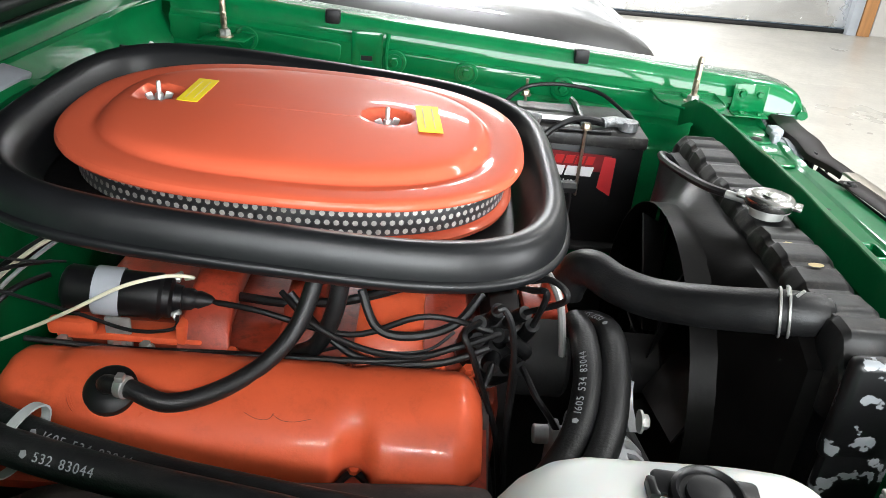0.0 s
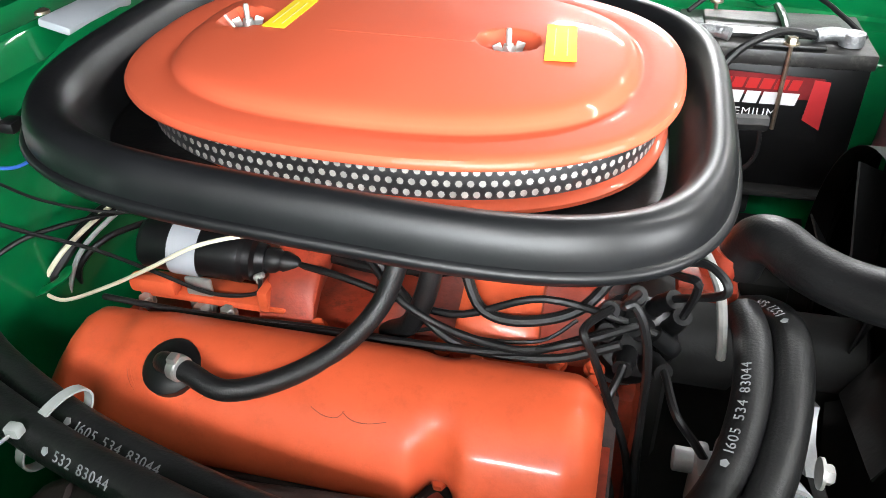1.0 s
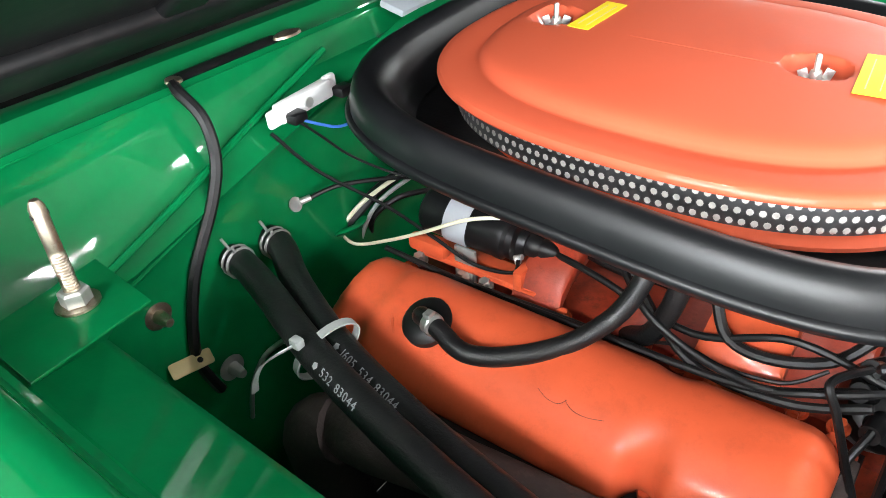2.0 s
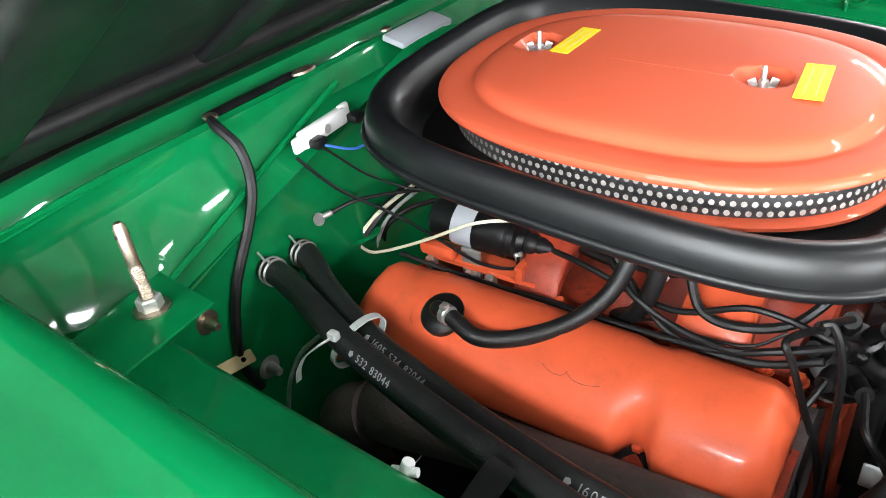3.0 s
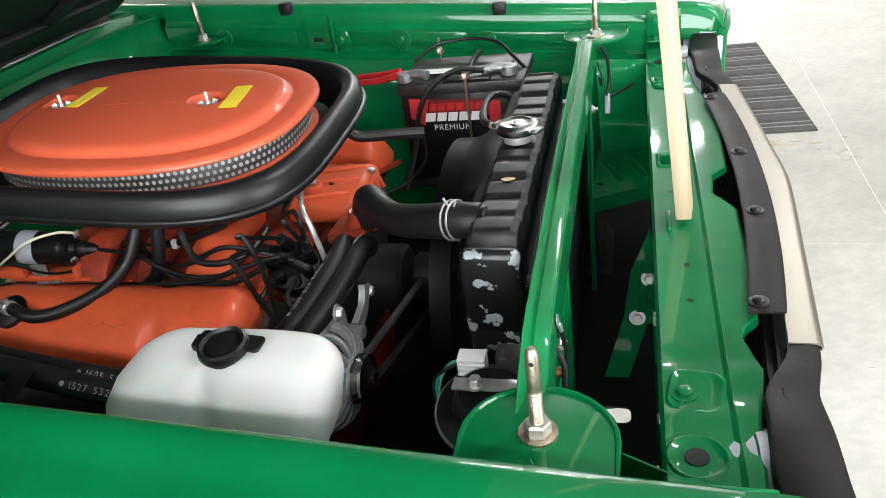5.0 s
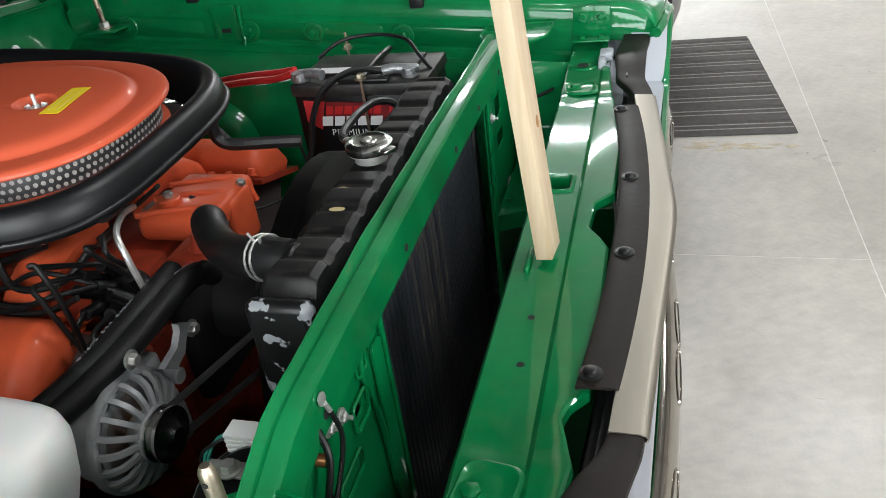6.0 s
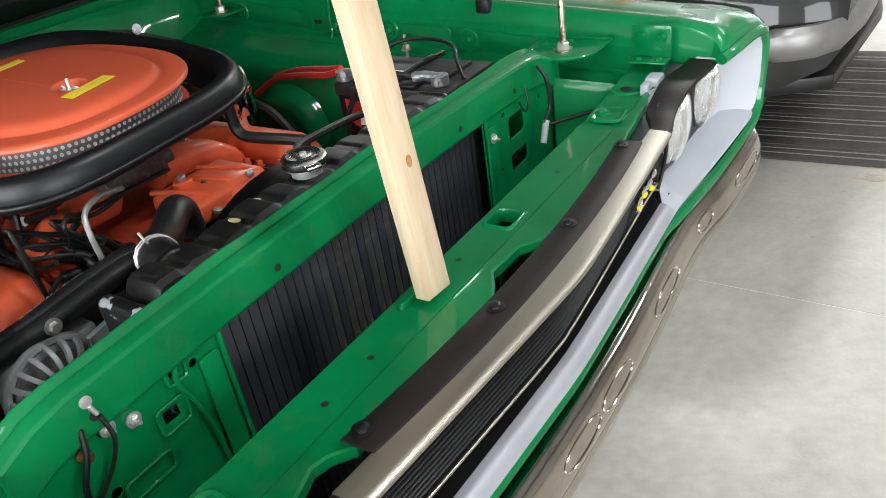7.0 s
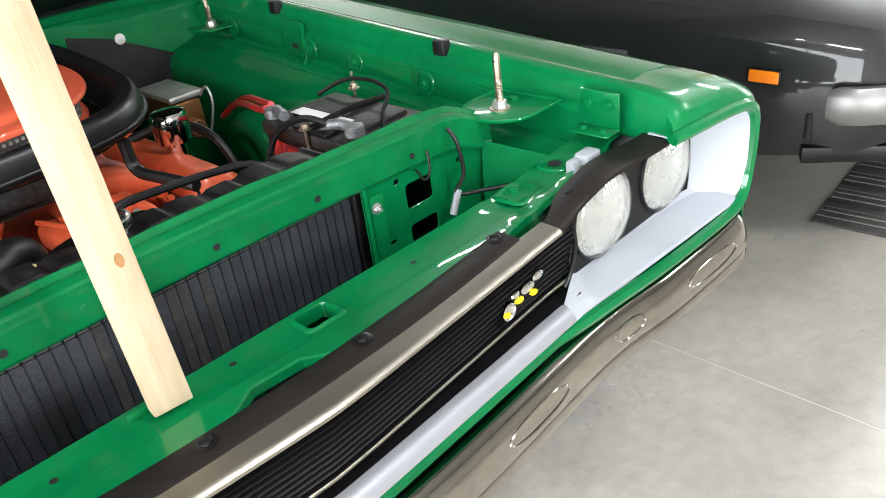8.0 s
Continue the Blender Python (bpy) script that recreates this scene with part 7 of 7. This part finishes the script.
def small_bay():
    t = thing("ring_terminal", (-0.422, -0.285, 0.89), "crimped ring terminal on a loose black wire", "terminal")
    bm = bmesh.new()
    lathe(bm, [(0.009, 0), (0.009, 0.002), (0.004, 0.002)], pose(-0.422, -0.286, 0.893, 0, 70, 0), 14)
    rod(bm, (-0.420, -0.280, 0.894), (-0.414, -0.268, 0.896), 0.004)
    part("ring", bm, STEEL, t)
    t = thing("harness_clip", (-0.428, -0.212, 0.815), "green plastic strap round the wires", "clip")
    bm = bmesh.new()
    tube(bm, [(-0.432, -0.235, 0.818), (-0.415, -0.225, 0.824), (-0.405, -0.208, 0.828), (-0.412, -0.195, 0.828)], 0.009, 8, 4, flat=0.35)
    part("strap", bm, GREEN, t)
    # white ballast block with wires
    t = thing("ballast_resistor", (-0.42, -0.262, 0.995), "white ceramic block with black plugs", "resistor")
    m = pose(-0.424, -0.250, 1.010, 0, 0, 0) @ pose(0, 0, 0, 3, 0, 0)
    bm = bmesh.new()
    box(bm, (0.006, 0, 0), (0.014, 0.080, 0.022), 0.003, m)
    box(bm, (0.004, -0.043, -0.003), (0.008, 0.018, 0.020), 0.003, m)
    box(bm, (0.004, 0.043, 0.002), (0.008, 0.018, 0.022), 0.003, m)
    bl = part("block", bm, LABEL_WHITE, t)
    for y in (-0.024, 0.050):
        bm = bmesh.new()
        box(bm, (0.018, y, -0.006), (0.018, 0.020, 0.012), 0.003, m)
        part("plug", bm, PLASTIC, t)
    bm = bmesh.new()
    lathe(bm, [(0.006, 0), (0.006, 0.003)], m @ pose(0.013, 0.0, 0.0, 0, 90, 0), 12)
    part("screw", bm, STEEL, bl)
    cable("resistor_wire", "blue wire of the resistor", [(-0.402, -0.275, 1.002), (-0.390, -0.255, 0.990), (-0.380, -0.235, 0.982), (-0.372, -0.205, 0.984)], 0.0018, BLUE_WIRE, group="loose wires")
    cable("resistor_wire", "dark wire of the resistor", [(-0.402, -0.276, 1.000), (-0.392, -0.255, 0.975), (-0.38, -0.225, 0.94), (-0.35, -0.19, 0.91), (-0.31, -0.16, 0.895)], 0.0016, RUBBER, group="loose wires")
    # speedometer-like black cable hanging from the cowl
    cable("cowl_cable", "black cable hanging down the firewall", [(-0.500, -0.352, 1.052), (-0.470, -0.366, 1.052), (-0.438, -0.366, 1.030), (-0.425, -0.372, 0.99), (-0.421, -0.392, 0.948), (-0.421, -0.434, 0.882), (-0.422, -0.456, 0.81), (-0.424, -0.455, 0.765), (-0.426, -0.44, 0.72)], 0.0065, RUBBER)
    t = thing("cable_clip", (-0.424, -0.462, 0.78), "cream metal cable clip", "clip")
    bm = bmesh.new()
    slab(bm, rounded(-0.024, -0.009, 0.024, 0.009, 0.003), 0.003, pose(-0.416, -0.470, 0.788, 40, 0, 75), 0.001, [circle(0.010, 0, 0.0035, 8)])
    part("strap", bm, TAN, t)
    # hinge bracket at the cowl, greyish plate
    t = thing("cowl_plate", (-0.445, 0.005, 1.04), "grey steel plate behind the air cleaner", "plate")
    bm = bmesh.new()
    box(bm, (0, 0, 0), (0.040, 0.12, 0.010), 0.003, pose(-0.452, 0.005, 1.052, 0, 14, 0))
    part("plate", bm, COIL_GREY, t)
    # bracket under the heater hoses
    t = thing("hose_bracket", (0.005, -0.54, 0.86), "black steel hose bracket with a bolt", "bracket")
    bm = bmesh.new()
    plate(bm, [[(-0.006, -0.515, 0.903), (0.020, -0.518, 0.901)], [(-0.008, -0.545, 0.896), (0.018, -0.548, 0.894)], [(-0.010, -0.566, 0.888), (0.016, -0.570, 0.885)], [(-0.012, -0.60, 0.882), (0.014, -0.605, 0.879)]], 0.003)
    part("strap", bm, BLACK_PAINT, t)
    bolt_on(t, (0.0, -0.576, 0.8865), (0, -0.2, 1), 0.0085, 0.007, 0.012, PLASTIC)
    t = thing("nylon_fitting", (-0.071, -0.552, 0.872), "small white nylon pipe fitting", "fitting")
    bm = bmesh.new()
    rod(bm, (-0.075, -0.555, 0.870), (-0.068, -0.549, 0.892), 0.006)
    rod(bm, (-0.084, -0.556, 0.879), (-0.060, -0.548, 0.881), 0.0045)
    part("body", bm, LABEL_WHITE, t)
    cable("washer_hose", "thin black washer tubing along the fender", [(-0.075, -0.552, 0.872), (-0.02, -0.56, 0.868), (0.05, -0.575, 0.862), (0.13, -0.58, 0.86), (0.18, -0.57, 0.85)], 0.0035, RUBBER, category="hose")
    cable("brake_line", "pale steel brake line", [(-0.415, -0.418, 0.66), (-0.385, -0.425, 0.73), (-0.345, -0.425, 0.80), (-0.30, -0.415, 0.845)], 0.003, STEEL, category="pipe")
    t = thing("wire_terminal", (0.006, -0.169, 0.862), "white nylon wire connector", "connector")
    bm = bmesh.new()
    box(bm, (0.006, -0.169, 0.870), (0.010, 0.008, 0.016), 0.002)
    part("body", bm, LABEL_WHITE, t)
    for pts, r in (([(0.10, -0.16, 0.90), (0.02, -0.165, 0.873), (-0.05, -0.165, 0.864), (-0.11, -0.145, 0.855), (-0.16, -0.11, 0.835)], 0.006),
                   ([(0.04, -0.19, 0.905), (0.06, -0.205, 0.865), (0.10, -0.208, 0.858), (0.15, -0.195, 0.87), (0.18, -0.17, 0.90)], 0.0055),
                   ([(-0.01, -0.215, 0.83), (0.03, -0.222, 0.848), (0.07, -0.226, 0.845), (0.12, -0.222, 0.85), (0.15, -0.21, 0.87)], 0.002),
                   ([(-0.04, -0.20, 0.90), (0.0, -0.215, 0.86), (0.05, -0.232, 0.838), (0.13, -0.236, 0.842), (0.19, -0.23, 0.865)], 0.0045),
                   ([(-0.33, -0.238, 0.838), (-0.22, -0.236, 0.832), (-0.10, -0.232, 0.833), (0.03, -0.234, 0.835)], 0.0035)):
        cable("engine_hose", "black hose across the intake manifold", pts, r, HOSE, group="engine hoses", category="hose")


small_bay()


def alternator():
    a = thing("alternator", (0.34, -0.35, 0.69), "cast aluminium alternator with a finned end", "alternator")
    c = Vector((0.312, -0.352, 0.765))
    m = aim(c, c + Vector((1, -0.03, 0)))
    bm = bmesh.new()
    lathe(bm, [(0.030, -0.06), (0.058, -0.05), (0.066, -0.03), (0.066, 0.005), (0.064, 0.012)], m, 32)
    part("rear_housing", bm, ALUMINIUM, a)
    for k in range(20):
        q = 2 * math.pi * k / 20
        bm = bmesh.new()
        mk = m @ pose(0, 0, 0, 0, 0, math.degrees(q))
        plate(bm, [[mk @ Vector((r, v, h)) for v in (-0.0032, 0.0032)] for r, h in ((0.073, 0.010), (0.070, 0.024), (0.060, 0.035), (0.046, 0.040), (0.034, 0.041))], 0.006)
        part("cooling_vane", bm, ALUMINIUM, a)
    bm = bmesh.new()
    lathe(bm, [(0.066, 0.000), (0.0765, 0.002), (0.0775, 0.008), (0.0755, 0.013), (0.069, 0.014), (0.066, 0.004)], m, 40, caps=False)
    lathe(bm, [(0.020, 0.01), (0.036, 0.036), (0.036, 0.043), (0.022, 0.044)], m, 24)
    part("front_housing", bm, ALUMINIUM, a)
    bm = bmesh.new()
    lathe(bm, [(0.055, -0.006), (0.064, 0.006), (0.055, 0.012), (0.03, 0.012)], m, 24)
    part("winding", bm, BRONZE, a, "copper winding behind the vanes")
    bm = bmesh.new()
    plate(bm, [[(0.352, -0.305, 0.822), (0.352, -0.285, 0.805)], [(0.352, -0.272, 0.828), (0.352, -0.262, 0.812)], [(0.352, -0.258, 0.842), (0.352, -0.246, 0.832)], [(0.352, -0.256, 0.852), (0.352, -0.238, 0.842)]], 0.010)
    part("lug", bm, ALUMINIUM, a)
    bm = bmesh.new()
    lathe(bm, [(0.034, 0.042), (0.034, 0.046), (0.026, 0.051), (0.034, 0.056), (0.034, 0.060), (0.020, 0.062), (0.010, 0.070)], m, 28)
    part("pulley", bm, PULLEY_STEEL, a, "bright turned steel pulley")
    bm = bmesh.new()
    box(bm, (0.30, -0.29, 0.80), (0.05, 0.03, 0.05), 0.006)
    part("bracket", bm, ALUMINIUM, a, "cast bracket")
    for p in ((0.339, -0.335, 0.861), (0.339, -0.22, 0.818)):
        bolt_on(a, p, (1, 0, 0), 0.008, 0.009, 0.012, STEEL)
    f = thing("fuel_pump_bracket", (0.30, -0.27, 0.70), "greasy aluminium bracket and spacer", "bracket")
    bm = bmesh.new()
    rod(bm, (0.245, -0.275, 0.785), (0.345, -0.275, 0.785), 0.011)
    box(bm, (0.268, -0.285, 0.765), (0.012, 0.04, 0.075), 0.004)
    box(bm, (0.30, -0.30, 0.72), (0.08, 0.05, 0.06), 0.008)
    part("bracket", bm, ALUMINIUM, f)


alternator()


# more unseen near-black sheets that block the lit floor below the bay
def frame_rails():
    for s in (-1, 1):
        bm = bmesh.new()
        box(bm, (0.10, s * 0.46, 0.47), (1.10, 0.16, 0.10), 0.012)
        part("frame_rail", bm, SHADOW_METAL, car, "near-black frame rail added for the dark bay floor")
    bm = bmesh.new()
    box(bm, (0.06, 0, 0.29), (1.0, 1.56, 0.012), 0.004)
    part("undertray", bm, SHADOW_METAL, car, "unseen near-black sheet that blocks the lit floor")
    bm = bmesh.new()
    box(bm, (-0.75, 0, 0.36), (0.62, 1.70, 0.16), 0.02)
    part("floor_pan", bm, SHADOW_METAL, car, "unseen floor pan that blocks the lit floor")
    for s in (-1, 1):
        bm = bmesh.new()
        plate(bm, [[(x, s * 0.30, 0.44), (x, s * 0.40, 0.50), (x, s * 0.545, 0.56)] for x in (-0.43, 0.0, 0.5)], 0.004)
        part("splash_shield", bm, SHADOW_METAL, car, "added near-black shield that keeps the bay dark")


frame_rails()


def horn():
    h = thing("horn", (0.555, -0.505, 0.80), "black disc horn on a zinc bracket", "horn")
    c = Vector((0.568, -0.492, 0.862))
    m = aim(c, c + Vector((0.05, -0.25, 1)))
    bm = bmesh.new()
    lathe(bm, [(0.020, -0.035), (0.055, -0.028), (0.058, -0.022), (0.058, -0.014), (0.052, -0.010), (0.040, -0.006), (0.036, 0.012), (0.030, 0.018), (0.010, 0.020)], m, 32)
    part("body", bm, BLACK_PAINT, h)
    bm = bmesh.new()
    tube(bm, [m @ Vector((0.058 * math.cos(q), 0.058 * math.sin(q), -0.018)) for q in frange(0, 2 * math.pi * 31 / 32, 32)], 0.003, 6, 1, True)
    part("rim", bm, STEEL, h)
    bm = bmesh.new()
    box(bm, (0.575, -0.495, 0.887), (0.085, 0.018, 0.004), 0.0015)
    br = part("bracket", bm, STEEL, h, "zinc plated bracket")
    bolt_on(br, (0.558, -0.497, 0.889), (0, 0, 1), 0.008, 0.009, 0.011, STEEL)
    t = thing("relay_connector", (0.545, -0.447, 0.86), "white wire connector block", "connector")
    bm = bmesh.new()
    for k in range(4):
        box(bm, (0.545, -0.447, 0.868 + 0.006 * k), (0.032, 0.022, 0.0045), 0.001)
    part("body", bm, LABEL_WHITE, t)
    t = thing("horn_relay", (0.59, -0.445, 0.86), "tan plastic horn relay box", "relay")
    bm = bmesh.new()
    box(bm, (0.590, -0.445, 0.882), (0.034, 0.026, 0.026), 0.003)
    part("body", bm, GREY_PLASTIC, t)
    for k in range(3):
        cable("horn_wire", "green wire beside the horn" if k < 2 else "black wire beside the horn", [(0.535, -0.447, 0.880), (0.518, -0.450 - 0.004 * k, 0.876), (0.508 - 0.004 * k, -0.462, 0.858), (0.510, -0.478, 0.835 - 0.008 * k), (0.522, -0.488, 0.828)], 0.0018, GREEN_WIRE if k < 2 else RUBBER, group="horn wires")


horn()


def driver_side():
    m = thing("master_cylinder", (-0.32, 0.37, 0.80), "bronze brake master cylinder with a steel lid", "master cylinder")
    bm = bmesh.new()
    box(bm, (-0.235, 0.455, 0.845), (0.14, 0.075, 0.07), 0.012)
    rod(bm, (-0.42, 0.455, 0.815), (-0.14, 0.455, 0.815), 0.022)
    part("body", bm, BRONZE, m)
    bm = bmesh.new()
    box(bm, (-0.245, 0.458, 0.888), (0.165, 0.088, 0.016), 0.006)
    part("lid", bm, STEEL, m)
    bm = bmesh.new()
    tube(bm, [(-0.165, 0.49, 0.88), (-0.145, 0.50, 0.90), (-0.135, 0.50, 0.86), (-0.150, 0.48, 0.78)], 0.003, 6)
    part("bail_wire", bm, STEEL, m)
    f = thing("oil_filler_cap", (0.055, 0.295, 0.845), "polished chrome oil filler cap", "cap")
    bm = bmesh.new()
    lathe(bm, [(0.022, -0.02), (0.022, 0.010), (0.0345, 0.013), (0.036, 0.020), (0.036, 0.066), (0.033, 0.072), (0.026, 0.0735), (0.01, 0.074)], pose(0.040, 0.312, 0.862), 40)
    part("cap", bm, CHROME, f)
    bm = bmesh.new()
    for (x, z, r) in ((-0.055, 0.735, 0.108),):
        lathe(bm, [(r * 1.12, 0), (r * 1.04, 0.02), (r, 0.05), (r * 0.93, 0.072), (r * 0.8, 0.086), (r * 0.62, 0.092), (r * 0.52, 0.090), (r * 0.42, 0.094), (r * 0.1, 0.096)], aim((x, 0.600, z), (x, 0.40, z)), 40)
    part("control_arm_hump", bm, GREEN_DULL, car, "round pressed hump in the inner fender")
    cable("heater_pipe", "grey hose behind the engine", [(-0.10, 0.28, 0.86), (-0.06, 0.36, 0.875), (0.02, 0.40, 0.85), (0.08, 0.41, 0.78)], 0.010, HOSE, category="hose")
    cable("side_wire", "black wire with a connector on the yoke", [(0.655, 0.47, 0.955), (0.668, 0.475, 0.93), (0.672, 0.478, 0.88), (0.668, 0.462, 0.85), (0.690, 0.50, 0.845), (0.72, 0.555, 0.842)], 0.0035, RUBBER)
    t = thing("side_connector", (0.668, 0.465, 0.82), "grey taped wire connector", "connector")
    bm = bmesh.new()
    rod(bm, (0.668, 0.466, 0.855), (0.668, 0.448, 0.818), 0.006)
    part("body", bm, COIL_GREY, t)
    cable("ground_wire", "short black ground wire with a ring end", [(0.652, 0.425, 0.935), (0.660, 0.418, 0.905), (0.660, 0.405, 0.895), (0.655, 0.395, 0.915)], 0.002, RUBBER)
    cable("ground_wire", "black wire down the yoke sheet", [(0.640, -0.475, 0.93), (0.652, -0.485, 0.905), (0.650, -0.50, 0.865), (0.648, -0.49, 0.82), (0.645, -0.47, 0.76)], 0.0032, RUBBER)


driver_side()


def prop_stick():
    base = Vector((0.792, -0.103, 0.8785))
    p = thing("prop_stick", tuple(base), "pale knotty pine stick propping up the hood", "stick")
    d = Vector((-0.10, -0.005, 1.0)).normalized()
    L = 0.98
    wide = Vector((0.12, 0.993, 0)) - d * d.dot(Vector((0.12, 0.993, 0)))
    wide.normalize()
    m = Matrix((wide, d.cross(wide), d)).transposed().to_4x4()
    m.translation = base
    bm = bmesh.new()
    box(bm, (0, 0, L / 2), (0.042, 0.021, L), 0.0015, m, 2)
    st = part("stick", bm, WOOD, p)
    for z, f in ((0.17, 1), (0.41, -1), (0.66, 1)):
        bm = bmesh.new()
        lathe(bm, [(0.0045, 0), (0.0045, 0.0006)], m @ pose(0.006 * f, -0.0103, z, 90, 0, 0) @ Matrix.Diagonal((1, 1.7, 1, 1)), 14)
        part("knot", bm, KNOT, st)
        bm = bmesh.new()
        lathe(bm, [(0.004, 0), (0.004, 0.0006)], m @ pose(0.0208, 0.004 * f, z + 0.05, 0, 90, 0) @ Matrix.Diagonal((1.6, 1, 1, 1)), 14)
        part("knot", bm, KNOT, st)


KNOT = material("knot_wood", (0.34, 0.17, 0.06), 0.6, vary=0.3, scale=120)
prop_stick()


def other_car():
    c = thing("parked_car", (-1.6, 2.75, 0), "charcoal parked car with a chrome bumper", "car")
    rows = []
    for x, w, zt, zb in ((-4.2, 0.80, 0.80, 0.40), (-3.9, 0.92, 0.88, 0.34), (-2.0, 0.96, 0.90, 0.32), (-0.6, 0.96, 0.88, 0.32), (0.1, 0.95, 0.86, 0.33), (0.55, 0.93, 0.835, 0.36), (0.80, 0.90, 0.80, 0.40), (0.93, 0.84, 0.745, 0.46), (0.97, 0.80, 0.70, 0.52)):
        sec = []
        for y, z in ((-1, 0.0), (-1.02, 0.35), (-1.0, 0.72), (-0.96, 0.88), (-0.86, 0.97), (-0.6, 1.0), (0, 1.02), (0.6, 1.0), (0.86, 0.97), (0.96, 0.88), (1.0, 0.72), (1.02, 0.35), (1, 0.0)):
            sec.append((x, 2.78 + y * w, zb + (zt - zb) * z))
        rows.append(sec)
    bm = bmesh.new()
    skin(bm, rows)
    part("body", bm, DARK_CAR, c, angle=30)
    bm = bmesh.new()
    box(bm, (-2.3, 2.78, 1.08), (2.2, 1.40, 0.46), 0.14, None, 3)
    part("cabin", bm, DARK_CAR, c)
    # chrome bumper that wraps the corner
    sect = [(-0.02, 0.05), (0.006, 0.052), (0.020, 0.03), (0.024, 0.0), (0.020, -0.03), (0.006, -0.052), (-0.02, -0.05)]
    pts = [(0.76, 1.808), (0.79, 1.812), (0.84, 1.835), (0.90, 1.88), (0.955, 1.97), (0.985, 2.2), (0.99, 2.78), (0.985, 3.36), (0.955, 3.6), (0.86, 3.7)]
    rows = []
    for i, (x, y) in enumerate(pts):
        a, b = pts[max(i - 1, 0)], pts[min(i + 1, len(pts) - 1)]
        t = Vector((b[0] - a[0], b[1] - a[1], 0)).normalized()
        n = Vector((t.y, -t.x, 0))
        k = 0.8 if i == 0 else 1
        rows.append([Vector((x, y, 0.565)) + n * dx * k + Vector((0, 0, dz * k)) for dx, dz in sect])
    bm = bmesh.new()
    skin(bm, rows)
    bp = part("bumper", bm, DULL_BAR, c, "dull chrome bumper", angle=60)
    bm = bmesh.new()
    lathe(bm, [(0.014, 0), (0.013, 0.004), (0.006, 0.007)], pose(0.80, 1.806, 0.556, 90, 0, 14), 18)
    part("bumper_bolt", bm, CHROME, bp)
    bm = bmesh.new()
    slab(bm, [(0.66, 1.90), (0.70, 1.83), (0.95, 1.99), (1.0, 2.78), (0.9, 3.5), (0.66, 3.6)], 0.05, pose(0, 0, 0.42), 0.006)
    part("air_dam", bm, PLASTIC, c, "black lower air dam")
    bm = bmesh.new()
    rod(bm, (0.70, 1.86, 0.44), (0.70, 1.86, 0.52), 0.012)
    part("bumper_bracket", bm, SHADOW_METAL, c)
    bm = bmesh.new()
    box(bm, (0.568, 1.838, 0.614), (0.100, 0.012, 0.046), 0.005)
    mk = part("side_marker", bm, PLASTIC, c)
    bm = bmesh.new()
    box(bm, (0.568, 1.832, 0.614), (0.088, 0.010, 0.036), 0.004)
    part("marker_lens", bm, AMBER, mk, "amber side marker lens")
    for x in (-0.25, -3.1):
        for y in (1.96, 3.60):
            bm = bmesh.new()
            lathe(bm, [(0.20, -0.10), (0.29, -0.105), (0.32, -0.08), (0.325, 0), (0.32, 0.08), (0.29, 0.105), (0.20, 0.10)], pose(x, y, 0.325, 90, 0, 0), 36)
            part("wheel", bm, TYRE, c, "black tyre")


other_car()


def floor_marks():
    t = thing("tyre_print", (0.60, 1.02, 0), "dusty grey tyre print on the concrete", "tyre print", kind="stuff")
    bm = bmesh.new()
    for i in range(9):
        for k, (o, w) in enumerate(((-0.07, 0.03), (-0.033, 0.022), (0.0, 0.028), (0.036, 0.022), (0.072, 0.03))):
            if (i * 7 + k * 3) % 5 == 0:
                continue
            box(bm, (o, -0.13 + 0.031 * i + 0.006 * (k % 2), 0.0008), (w, 0.016, 0.0008), 0, pose(0.58, 1.04, 0, 0, 0, -38))
    part("tread_marks", bm, PRINT_GREY, t)
    t = thing("rust_stain", (1.30, 2.10, 0), "faint ochre stain on the concrete by the mat", "stain", kind="stuff")
    bm = bmesh.new()
    rng = random.Random(4)
    for k in range(26):
        x, y = 1.22 + rng.gauss(0, 0.13), 2.12 + rng.gauss(0, 0.02)
        slab(bm, [(x + r * math.cos(q) * 1.6, y + r * math.sin(q) * 0.6) for q, r in [(2 * math.pi * i / 11, rng.uniform(0.006, 0.022)) for i in range(11)]], 0.0006, pose(0, 0, 0.0008 + 0.00005 * k))
    part("stain", bm, STAIN, t)


PRINT_GREY = material("tyre_print_grey", (0.40, 0.38, 0.35), 0.7, vary=0.2, scale=30)
STAIN = material("ochre_stain", (0.42, 0.35, 0.24), 0.6, vary=0.2, scale=20)
floor_marks()
